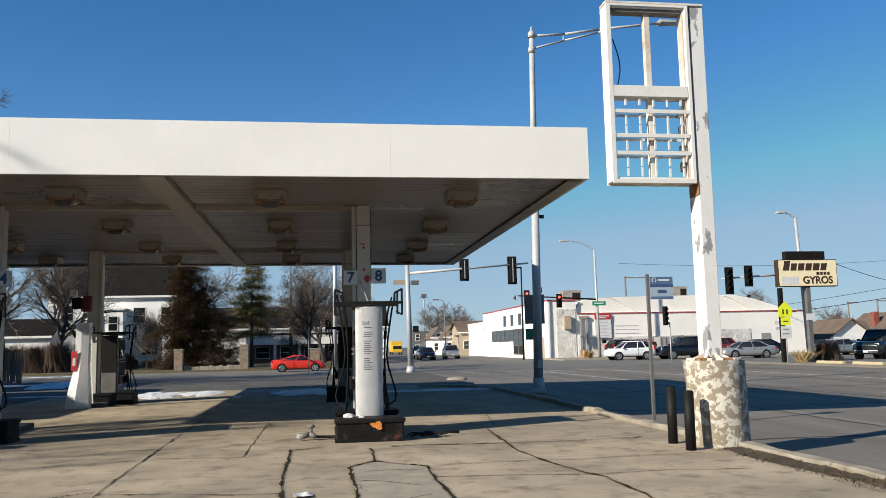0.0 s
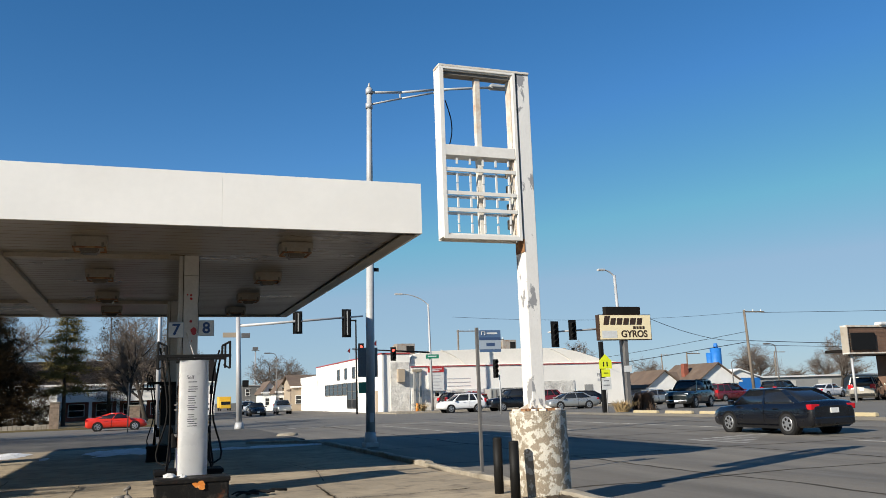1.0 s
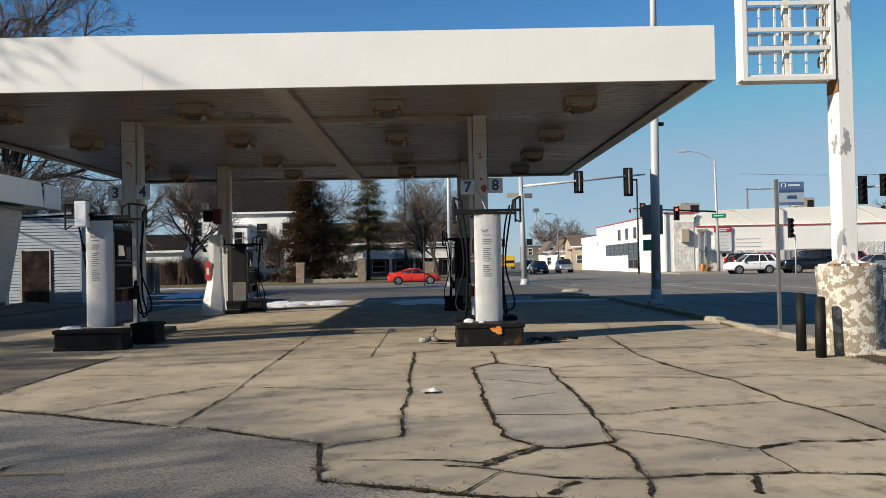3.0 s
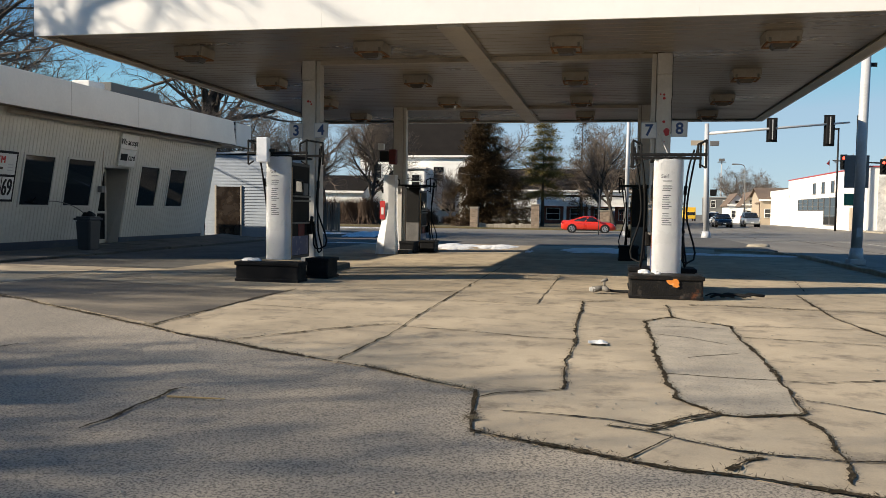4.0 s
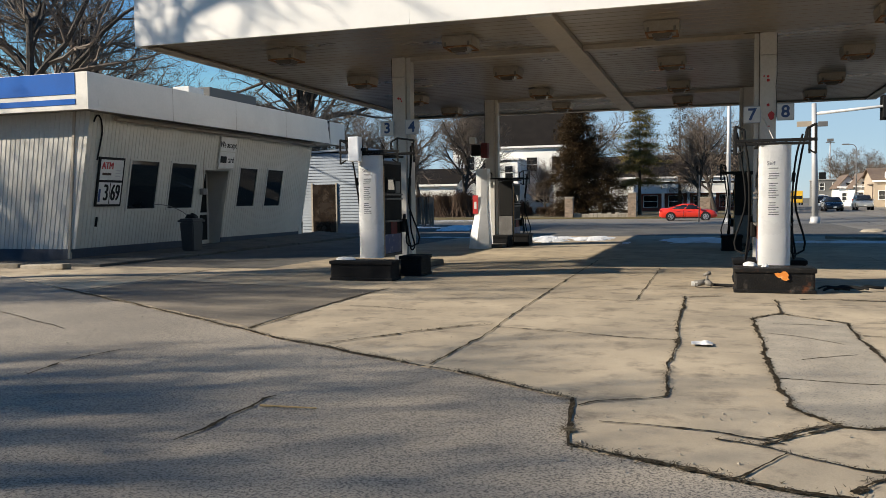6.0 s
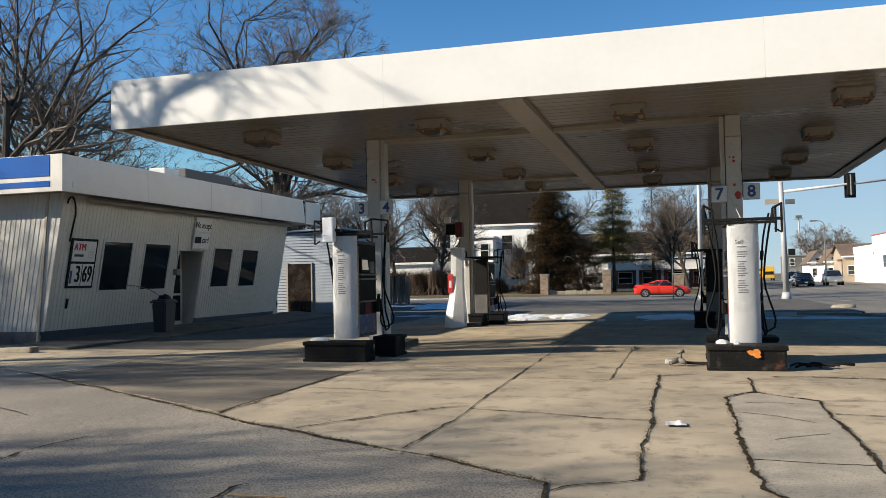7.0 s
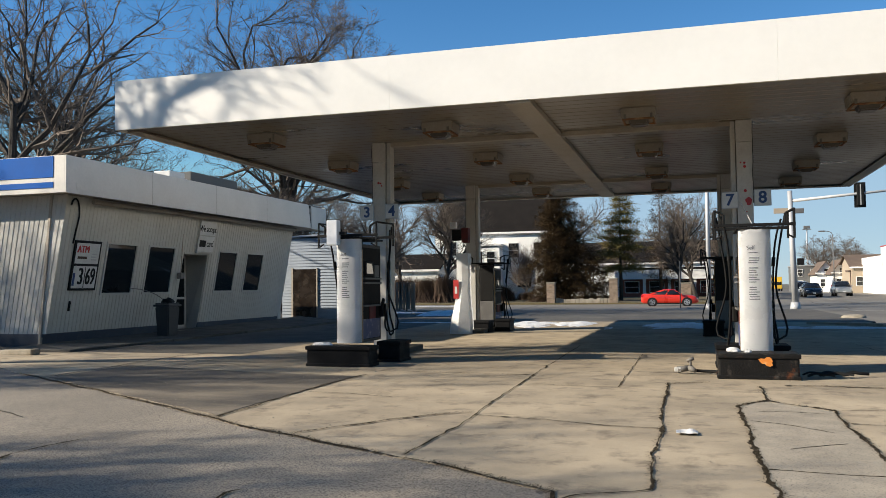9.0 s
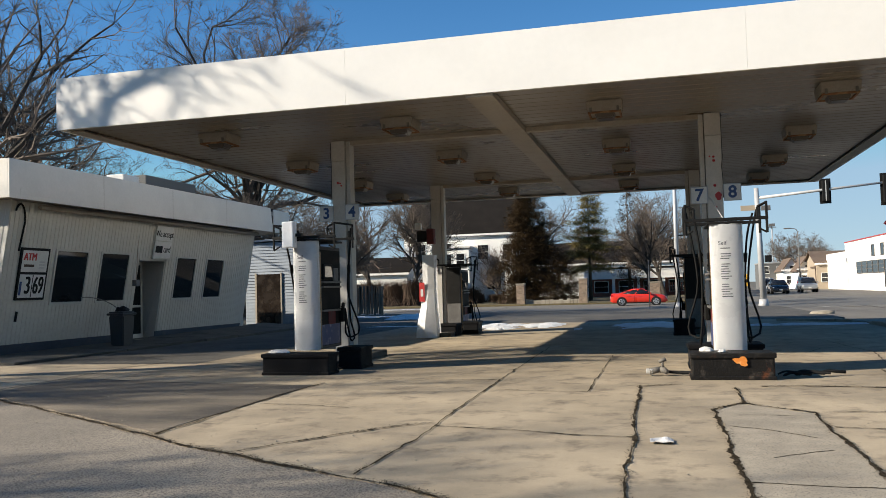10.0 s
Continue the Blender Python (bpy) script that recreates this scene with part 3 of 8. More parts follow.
for yy in (14.95, 18.75, 22.62, 26.05):
    for xx in (-7.82, -4.21, -0.60, 3.01):
        m = pose(xx, yy, CZ0 + 0.06)
        if _first:
            _cl.matrix_basis = m
            _first = False
        else:
            copy_thing(_cl, m)


# ---- pump islands ----
def pump_number(cx, cy, z, text, side):
    ob = thing("pump_number_sign", (cx, cy, z), "small white square sign with a dark blue number on the column", "sign", "pump number signs")
    part("backing", B(-0.15, 0.15, -0.012, 0.012, -0.155, 0.155, bev=0.006), M["platered"], ob)
    part("face", B(-0.135, 0.135, -0.018, -0.013, -0.14, 0.14), M["plate"], ob)
    words("digit", text, 0.30, (0, -0.0195, -0.005), (90, 0, 0), M["digit"], ob, 0.0015, 0.008)
    part("bracket", B(-side * 0.03 - 0.02, -side * 0.03 + 0.02, 0.012, 0.06, -0.02, 0.02), M["galv"], ob)
    return ob


pump_number(0.925, 16.40, 2.86, "7", -1)
pump_number(1.495, 16.40, 2.89, "8", 1)
pump_number(-6.27, 16.40, 2.885, "3", -1)
pump_number(-5.72, 16.40, 2.895, "4", 1)


def guard(cx, y0, y1, w, h, material, label):
    """black steel box that guards the end of an island"""
    ob = thing("island_guard", (cx, y0, 0), label, "bumper guard", "island guards")
    bm = bmesh.new()
    d = y1 - y0
    box(bm, -w / 2, w / 2, 0, d, 0.0, h, bev=0.03)
    part("shell", bm, material, ob)
    bm = bmesh.new()
    box(bm, -w / 2 - 0.02, w / 2 + 0.02, -0.02, d + 0.02, h - 0.07, h - 0.005, bev=0.012)
    part("rim", bm, material, ob)
    bm = bmesh.new()
    box(bm, -w / 2 - 0.015, w / 2 + 0.015, -0.015, d + 0.015, 0.0, 0.05, bev=0.01)
    part("foot", bm, material, ob)
    return ob


def hose(name, pts, parent, r=0.016):
    cu = bpy.data.curves.new(name, "CURVE")
    cu.dimensions, cu.bevel_depth, cu.bevel_resolution, cu.resolution_u = "3D", r, 2, 6
    sp = cu.splines.new("BEZIER")
    sp.bezier_points.add(len(pts) - 1)
    for b, p in zip(sp.bezier_points, pts):
        b.co = p
        b.handle_left_type = b.handle_right_type = "AUTO"
    tmp = new(name, cu)
    bpy.context.view_layer.update()
    me = bpy.data.meshes.new_from_object(tmp.evaluated_get(bpy.context.evaluated_depsgraph_get()))
    bpy.data.objects.remove(tmp)
    me.materials.clear()
    me.materials.append(M["rubber"])
    ob = new(name, me)
    ob.parent = parent
    return ob


def bow(x, w=0.44):
    """how far the wrapping's rounded front falls back from its middle"""
    c = math.sqrt(max(0.0, 1 - (2 * x / w) ** 2))
    return 0.105 * (1 - c ** 0.9)


def wrap_panel(w, z0, z1, depth, crease=0.0022):
    """plastic wrapping pulled round the end of a pump: bowed front, soft corners, slack creases"""
    bm = bmesh.new()
    prof = [(-w / 2, 0.055 + depth)]
    for k in range(29):
        x = w / 2 * math.sin(math.radians(-90 + 180 * k / 28))
        prof.append((x, bow(x, w)))
    prof.append((w / 2, 0.055 + depth))
    rings = []
    nz = 26
    for j in range(nz + 1):
        z = z0 + (z1 - z0) * j / nz
        ring = []
        for k, (px, py) in enumerate(prof):
            c = crease * noise.noise(Vector((px * 5, z * 2.2, w * 9)))
            ring.append(bm.verts.new((px * (1 + 0.006 * math.sin(z * 5)), py + c, z + (0.012 * noise.noise(Vector((px * 9, w, 2))) if j == nz else 0.0))))
        rings.append(ring)
    for a, b in zip(rings[:-1], rings[1:]):
        for k in range(len(prof) - 1):
            bm.faces.new((a[k], a[k + 1], b[k + 1], b[k]))
    bm.faces.new([bm.verts.new(v.co - Vector((0, 0, 0.03))) for v in rings[-1]])
    bmesh.ops.solidify(bm, geom=list(bm.faces), thickness=0.006)
    return bm


def notice(parent, z_top, w):
    head = words("heading", "Self", 0.08, (-0.06, -0.0048, z_top), (90, 0, 0), M["ink"], parent, 0.0006)
    for v in head.data.vertices:
        v.co.z -= bow(v.co.x - 0.06, w)
    rnd = random.Random(5)
    z = z_top - 0.07
    for group in (1, 3, 7, 6):
        for _ in range(group):
            x0, x1 = -0.095 + rnd.uniform(0, 0.012), rnd.uniform(0.0, 0.055)
            vs, fs = [], []
            for k in range(9):
                x = x0 + (x1 - x0) * k / 8
                vs += [(x, bow(x, w) - y, z + dz) for y in (0.0048, 0.001) for dz in (-0.006, 0.006)]
            for k in range(8):
                a = 4 * k
                fs += [(a, a + 4, a + 5, a + 1), (a + 1, a + 5, a + 7, a + 3), (a + 2, a + 6, a + 4, a)]
            raw("printed_line", vs, fs, M["ink"], parent)
            z -= 0.034
        z -= 0.042


def dispenser(cx, y0, z0, open_side):
    ob = thing("fuel_dispenser", (cx, y0, z0), "disused fuel pump wrapped in white plastic with printed notice" if open_side < 2 else "disused fuel pump with worn panels and black hoses", "fuel pump", "fuel pumps")
    D = 1.15
    part("body", B(-0.19, 0.19, 0.06, D, 0.0, 1.72, bev=0.02), M["pumpbody"], ob)
    if open_side < 2:
        w = part("wrap", wrap_panel(0.44, 0.0, 1.80, 0.10), M["banner"], ob, "white plastic wrap with grey printing")
        notice(w, 1.53, 0.44)
    else:
        part("end_panel", B(-0.2, 0.2, 0.03, 0.06, 0.75, 1.78, bev=0.01), M["black"], ob)
        part("end_panel", B(-0.2, 0.2, 0.03, 0.06, 0.02, 0.74, bev=0.01), M["greymetal"], ob)
    for s in (-1, 1):
        # flat dark sheet on the pump's side; its colour stands for recess shade
        bm = bmesh.new()
        box(bm, s * 0.192 - 0.004, s * 0.192 + 0.004, 0.20, D - 0.05, 0.05, 1.66)
        part("recess", bm, M["dark"], ob)
        for z in (0.62, 1.02, 1.10):
            part("shelf", B(min(s * 0.192, s * 0.25), max(s * 0.192, s * 0.25), 0.25, D - 0.1, z, z + 0.03, bev=0.006), M["greymetal"], ob)
        bm = B(min(s * 0.19, s * 0.235), max(s * 0.19, s * 0.235), 0.30, 0.70, 1.16, 1.42, bev=0.015)
        dsp = part("display", bm, M["black"], ob)
        part("screen", B(min(s * 0.2355, s * 0.239), max(s * 0.2355, s * 0.239), 0.34, 0.66, 1.20, 1.38), M["glass"], dsp)
        part("keypad", B(min(s * 0.19, s * 0.222), max(s * 0.19, s * 0.222), 0.78, 0.98, 1.14, 1.36, bev=0.01), M["greymetal"], ob)
        part("cardboard_edge", B(min(s * 0.19, s * 0.222), max(s * 0.19, s * 0.222), 0.17, 0.205, 0.02, 1.62), M["tan"], ob, "tan cardboard strip")
        part("sticker", B(min(s * 0.197, s * 0.203), max(s * 0.197, s * 0.203), 0.24, 1.05, 0.06, 0.40), M["blueprint"], ob, "torn blue and white sticker")
        part("sticker", B(min(s * 0.197, s * 0.204), max(s * 0.197, s * 0.204), 0.55, 0.85, 0.40, 0.62), M["fadedred"], ob, "torn dark red sticker")
        part("nozzle_holster", B(min(s * 0.2, s * 0.29), max(s * 0.2, s * 0.29), 1.0, 1.12, 0.42, 0.66, bev=0.02), M["black"], ob)
        # nozzle with spout
        bm = bmesh.new()
        tube(bm, (s * 0.27, 1.06, 0.62), (s * 0.30, 0.98, 0.74), 0.022, 0.03)
        tube(bm, (s * 0.30, 0.98, 0.74), (s * 0.31, 0.90, 0.66), 0.03, 0.022)
        nz = part("nozzle", bm, M["black"], ob)
        x = s * 0.34
        if s < 0:
            hose("hose", [(s * 0.45, 0.15, 2.0), (x + s * 0.05, 0.2, 1.75), (x, 0.3, 1.2), (x, 0.5, 0.5), (x + s * 0.03, 0.7, 0.08), (x, 0.85, 0.2), (s * 0.31, 0.95, 0.62)], ob)
        else:
            hose("hose", [(0.45, 0.95, 2.0), (x + 0.05, 1.1, 1.75), (x, 1.18, 1.2), (x, 1.2, 0.5), (x + 0.03, 1.2, 0.08), (x, 1.15, 0.2), (0.31, 1.05, 0.62)], ob)
        hose("hose", [(s * 0.5, 0.9, 2.05), (x + s * 0.1, 1.0, 1.7), (x + s * 0.02, 1.05, 1.0), (x + s * 0.06, 1.12, 0.15), (s * 0.31, 1.05, 0.66)], ob)
        bm = bmesh.new()
        yc = 0.30 if s < 0 else 1.18
        tube(bm, (x, yc, 1.28), (x + s * 0.01, yc - 0.02, 1.42), 0.03, 0.03)
        part("hose_coupling", bm, M["black"], ob)
    # overhead hose frame of square pipe
    fr = part("hose_frame", B(-0.56, 0.56, 0.02, 0.07, 1.84, 1.885, bev=0.006), M["black"], ob, "black pipe frame carrying the hoses")
    part("frame_rail", B(-0.56, 0.56, 0.85, 0.90, 1.84, 1.885, bev=0.006), M["black"], fr)
    for s in (-1, 1):
        bm = bmesh.new()
        xo = s * 0.54
        line(bm, [(xo, 0.04, 1.66), (xo, 0.04, 2.08), (xo - s * 0.12, 0.04, 2.02), (xo - s * 0.12, 0.04, 1.87)], 0.018)
        line(bm, [(xo, 0.04, 1.66), (xo - s * 0.10, 0.04, 1.72)], 0.014)
        line(bm, [(xo, 0.87, 1.70), (xo, 0.87, 2.10), (xo, 0.04, 2.08)], 0.018)
        part("hose_loop", bm, M["black"], fr)
        part("upright", T((s * 0.16, 0.3, 1.70), (s * 0.16, 0.3, 1.86), 0.02), M["black"], fr)
    part("top_cap", B(-0.24, 0.24, 0.0, D, 1.80, 1.835, bev=0.01), M["black"], ob)
    return ob


def island(cx, y0, y1):
    ob = thing("pump_island", (cx, y0, 0), "low concrete pump island kerb", "pump island", "pump islands")
    # kerb slab takes the dark lot colour so it stands out less
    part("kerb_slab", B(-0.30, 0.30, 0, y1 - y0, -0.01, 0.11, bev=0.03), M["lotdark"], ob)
    return ob


island(1.10, 12.65, 17.0)
island(-5.55, 13.35, 17.0)
island(-5.70, 22.9, 26.6)
island(1.05, 22.7, 26.6)
guard(1.07, 12.40, 12.92, 1.05, 0.355, M["tub"], "battered black steel island guard with rust and orange paint")
guard(1.10, 13.95, 14.6, 1.06, 0.36, M["tubplain"], "black steel island guard beside the pump")
guard(-5.48, 13.05, 13.45, 1.13, 0.345, M["tubplain"], "black steel island guard in front of the pump")
guard(-4.93, 14.02, 14.6, 0.40, 0.37, M["tubplain"], "small black tub at the foot of the column")
guard(-5.62, 23.4, 24.0, 0.50, 0.34, M["tubplain"], "black tub on the rear island")
guard(-5.15, 24.2, 24.8, 0.45, 0.36, M["tubplain"], "black tub on the rear island")
guard(0.72, 22.2, 22.8, 0.50, 0.40, M["tubplain"], "black tub on the rear island")
dispenser(1.10, 12.93, 0.30, 0)
dispenser(-5.49, 13.47, 0.36, 1)
dispenser(-5.62, 24.2, 0.14, 2)
dispenser(1.00, 22.9, 0.14, 2)

# flared white skirt leaning on the rear pump
skirt = thing("flared_panel", (-5.95, 22.8, 0.0), "tall white flared plastic panel on the rear pump island", "panel")
bm = bmesh.new()
rings = []
for k in range(15):
    t = k / 14
    z = 2.25 * t
    out = 0.22 * (1 - smooth01(t * 1.6)) + 0.02
    hw = 0.17 + 0.07 * (1 - smooth01(t * 1.8))
    rings.append([bm.verts.new((-hw - out * 0.5, -out * 0.6, z)), bm.verts.new((-0.02 - out * 0.3, -out - 0.03, z)), bm.verts.new((hw - 0.02, -out * 0.6, z)), bm.verts.new((hw, 0.25, z))])
for a, b in zip(rings[:-1], rings[1:]):
    for k in range(3):
        bm.faces.new((a[k], a[k + 1], b[k + 1], b[k])).smooth = False
bmesh.ops.solidify(bm, geom=list(bm.faces), thickness=0.015)
part("panel_shell", bm, M["banner"], skirt)
part("red_label", B(-0.26, -0.11, -0.09, -0.078, 0.98, 1.50), M["red"], skirt, "red label with pale symbol")
part("label_mark", B(-0.22, -0.15, -0.094, -0.0905, 1.12, 1.32), M["plate"], skirt)
part("red_cap", B(-0.05, 0.16, 0.02, 0.24, 2.55, 2.98, bev=0.03), M["fadedred"], skirt, "faded red box")
part("lamp_arm", B(-0.32, -0.06, 0.0, 0.2, 2.62, 2.93, bev=0.03), M["black"], skirt)
part("white_lamp_head", B(-0.36, -0.18, -0.05, 0.10, 2.96, 3.14, bev=0.02), M["plate"], skirt)

wb = thing("white_box", (-5.69, 13.38, 2.15), "small white plastic box on the hose frame", "box")
part("case", B(-0.10, 0.10, -0.08, 0.08, -0.10, 0.33, bev=0.02), M["banner"], wb)
part("bracket", B(0.115, 0.24, -0.02, 0.02, 0.08, 0.13), M["black"], wb)

gc = thing("wire_tie", (1.10, 13.2, 2.1), "thin white cord tied between pump and canopy column", "cord")
part("cord", T((0.03, 0.0, 0.0), (0.02, 3.2, 0.7), 0.006, 0.006, 5), M["plate"], gc)

op = thing("orange_paint_patch", (1.17, 12.375, 0.25), "bright orange patch of paint on the black guard", "paint patch")
bm = bmesh.new()
bmesh.ops.create_circle(bm, cap_ends=True, segments=16, radius=0.085)
for v in bm.verts:
    v.co *= 1.0 + 0.9 * noise.noise(v.co * 22 + Vector((5, 2, 0)))
    v.co.y *= 0.62
bmesh.ops.transform(bm, matrix=pose(0, 0, 0, 90, 0, 0), verts=bm.verts)
part("patch", bm, M["orange"], op)


def lump(name, at, sx, sy, sz, material, label, category, seed=0, rough=0.35, freq=2.0):
    bm = bmesh.new()
    bmesh.ops.create_icosphere(bm, subdivisions=3, radius=1.0)
    for v in bm.verts:
        d = 1 + rough * noise.noise(v.co * freq + Vector((seed * 7.1, 0, 0))) + rough * 0.5 * noise.noise(v.co * freq * 2.7 + Vector((seed * 3.3, 5, 0)))
        v.co = Vector((v.co.x * sx * d, v.co.y * sy * d, max(-0.02, v.co.z) * sz * d))
    ob = part(name, bm, material, smooth=True)
    ob.matrix_basis = pose(*at)
    return tagged(ob, label, category)


lump("rag", (0.76, 12.74, 0.355), 0.085, 0.06, 0.06, M["rag"], "crumpled white rag on the island guard", "rag", 1)
lump("rag", (-5.83, 13.22, 0.345), 0.18, 0.09, 0.055, M["rag"], "crumpled white plastic bag on the island guard", "plastic bag", 2)
lump("rag", (0.95, 12.60, 0.345), 0.05, 0.04, 0.05, M["rag"], "scrap of white litter", "litter", 3)

# broken hose lying on the ground
bh = thing("hose_scrap", (0.14, 12.95, 0.0), "broken pump nozzle and hose scraps lying on the concrete", "scrap")
hose("hose", bez((-0.12, 0.05, 0.08), (0.05, 0, 0.05), (0.25, 0.1, 0.03), (0.42, -0.05, 0.05), 4), bh, 0.022)
bm = bmesh.new()
tube(bm, (-0.15, 0, 0.06), (0.02, 0.03, 0.09), 0.05, 0.04)
tube(bm, (0.02, 0.03, 0.09), (0.10, -0.04, 0.05), 0.055, 0.03)
tube(bm, (0.03, 0.0, 0.10), (0.03, 0.02, 0.22), 0.018, 0.018)
tube(bm, (-0.02, 0.01, 0.19), (0.08, 0.02, 0.23), 0.02, 0.03)
part("nozzle_body", bm, M["inside"], bh)
part("white_cap", B(-0.20, -0.10, -0.04, 0.04, 0.03, 0.10, bev=0.02), M["frame"], bh)
hs = thing("dark_tatters", (1.72, 12.75, 0.0), "dark torn rubber strips lying beside the island guard", "scrap")
rnd = random.Random(11)
for k in range(9):
    a = Vector((rnd.uniform(-0.1, 0.5), rnd.uniform(-0.12, 0.15), 0.03))
    hose("strip", bez(a, a + Vector((0.1, 0.05, 0.07)), a + Vector((0.2, -0.05, 0.02)), a + Vector((0.32, rnd.uniform(-0.1, 0.1), 0.02)), 3), hs, rnd.uniform(0.012, 0.028))

# ---- shop ----
SX, SY0, SY1, SZ = -14.52, 16.3, 28.1, 3.58      # facade foot, ends, wall height
LEAN = 0.64                                       # the front wall leans out towards the top
shop = thing("shop_building", (0, 0, 0), "small flat-roofed cream kiosk building with outward leaning ribbed front wall", "building", kind="structure")


def lx(z):
    return SX + LEAN * z / SZ


OPEN = [(18.12, 19.26, 1.25, 2.50), (19.82, 20.98, 1.25, 2.50), (21.50, 22.72, 0.0, 2.42), (23.36, 24.42, 1.27, 2.48), (25.10, 26.16, 1.27, 2.48)]


def ribbed(f, u0, u1, opens, z0, z1, pitch=0.135, rib=0.011):
    """vertical ribbed siding; f(u, d, z) gives a place d proud of the wall"""
    vs, fs = [], []
    u = u0
    while u < u1 - 1e-6:
        e = min(u + pitch, u1)
        cuts = [(z0, z1)]
        for a, b, c, d in opens:
            if e > a + 0.03 and u < b - 0.03:
                nxt = []
                for p, q in cuts:
                    if c > p:
                        nxt.append((p, min(q, c)))
                    if d < q:
                        nxt.append((max(p, d), q))
                cuts = nxt
        g = 0.022
        for p, q in cuts:
            if q - p < 0.01:
                continue
            pr = [(u, 0), (u + g * 0.4, -rib), (u + g * 1.2, -rib), (u + g * 1.6, 0), (e, 0)]
            n = len(vs)
            for uu, d in pr:
                vs += [f(uu, d, p), f(uu, d, q)]
            fs += [(n + 2 * k, n + 2 * k + 2, n + 2 * k + 3, n + 2 * k + 1) for k in range(4)]
        u = e
    # neighbouring ribs share their edges, so the sheet is one piece
    seen, order, out = {}, [], []
    for v in vs:
        key = tuple(round(c, 5) for c in v)
        if key not in seen:
            seen[key] = len(out)
            out.append(v)
        order.append(seen[key])
    return out, [tuple(order[k] for k in f) for f in fs]


vs, fs = ribbed(lambda u, d, z: (lx(z) + d, u, z), SY0, SY1, OPEN, 0.30, SZ)
raw("front_siding", vs, fs, M["siding"], shop, "cream ribbed metal siding")
vs, fs = ribbed(lambda u, d, z: (u, SY0 - d, z), -22.5, SX + 0.12, [], 0.30, SZ)
vs = [(x + (LEAN * z / SZ * max(0.0, min(1.0, (x + 22.5) / 8.0))), y, z) for x, y, z in vs]
raw("end_siding", vs, fs, M["siding"], shop, "cream ribbed metal siding")
# inner wall leaves behind the siding, split round the openings
bm = bmesh.new()
ys = [SY0 + 0.02] + [v for o in OPEN for v in o[:2]] + [SY1]


def slanted(bm, y0, y1, z0, z1, d0, d1, m=0):
    c = [(lx(z0) - d0, y0, z0), (lx(z0) - d1, y0, z0), (lx(z1) - d1, y0, z1), (lx(z1) - d0, y0, z1)]
    a = [bm.verts.new(p) for p in c]
    b = [bm.verts.new((p[0], y1, p[2])) for p in c]
    for k in range(4):
        bm.faces.new((a[k], a[(k + 1) % 4], b[(k + 1) % 4], b[k])).material_index = m
    bm.faces.new(list(reversed(a))).material_index = m
    bm.faces.new(b).material_index = m


for k in range(0, len(ys), 2):
    slanted(bm, ys[k], ys[k + 1], 0.0, SZ, 0.02, 0.2)
for a, b, c, d in OPEN:
    if c > 0:
        slanted(bm, a, b, 0.0, c, 0.02, 0.2)
    slanted(bm, a, b, d, SZ, 0.02, 0.2)
part("wall_front", bm, M["siding"], shop)
bm = bmesh.new()
box(bm, -22.5, SX - 0.05, SY0 + 0.02, SY0 + 0.2, 0.0, SZ)
box(bm, -22.5, SX + 0.1, SY1 - 0.2, SY1, 0.0, SZ)
box(bm, -22.6, -22.45, SY0 + 0.2, SY1 - 0.2, 0.0, SZ)
part("wall_side", bm, M["siding"], shop)
part("floor_slab", B(-22.4, SX - 0.1, SY0 + 0.2, SY1 - 0.2, 0.0, 0.12), M["dark"], shop)
bm = bmesh.new()
for a, b in ((SY0 - 0.01, OPEN[2][0]), (OPEN[2][1], SY1 + 0.01)):
    slanted(bm, a, b, -0.02, 0.30, -0.015, 0.02)
box(bm, -22.5, SX + 0.02, SY0 - 0.014, SY0 + 0.02, -0.02, 0.30)
part("base_stripe", bm, M["stripe"], shop, "dark blue painted base stripe")
part("corner_trim", B(-0.035, 0.035, -0.035, 0.035, 0.0, SZ, bev=0.008), M["trim"], shop).matrix_basis = Matrix.Translation((SX, SY0, 0)) @ Matrix(((1, 0, LEAN / SZ, 0), (0, 1, 0, 0), (0, 0, 1, 0), (0, 0, 0, 1)))
# roof, soffit and fascia
FX, FY0, FY1, FZ0, FZ1 = -13.40, 15.82, 29.9, 3.56, 4.42
part("roof", B(-23.2, FX - 0.04, FY0 + 0.04, FY1 - 0.04, FZ1 - 0.25, FZ1 - 0.12), M["grey"], shop)
part("eaves_soffit", B(-23.2, FX - 0.04, FY0 + 0.04, FY1 - 0.04, FZ0 + 0.03, FZ0 + 0.06), M["trim"], shop)
bm = bmesh.new()
for v in box(bm, FX - 0.04, FX, FY0, 28.58, FZ0, FZ1):
    if v.co.y > 20 and v.co.z > FZ0 + 0.1:
        v.co.y -= 0.22
part("fascia_front", bm, M["shopfascia"], shop, "white fascia board")
for k in range(3):
    part("fascia_seam", B(FX - 0.001, FX + 0.002, 19.0 + 3.1 * k, 19.012 + 3.1 * k, FZ0 + 0.01, FZ1 - 0.01), M["trim"], shop)
part("fascia_end", B(FX - 0.04, FX, 28.62, FY1, FZ0 - 0.02, FZ1 - 0.04, bev=0.006), M["shopfascia"], shop, "loose torn white fascia piece")
part("fascia_gap", B(FX - 0.10, FX - 0.045, 28.30, 28.64, FZ0, FZ1 - 0.02), M["dark"], shop)
part("fascia_side", B(-23.2, FX - 0.041, FY0, FY0 + 0.04, FZ0, FZ1, bev=0.006), M["shopfascia"], shop, "white fascia board")
part("fascia_rear", B(-23.2, FX - 0.041, FY1 - 0.04, FY1, FZ0, FZ1), M["shopfascia"], shop)
part("blue_band", B(-23.0, FX - 0.35, FY0 - 0.012, FY0 - 0.002, FZ0 + 0.36, FZ1 - 0.01), M["bluepanel"], shop, "bright blue sign band")
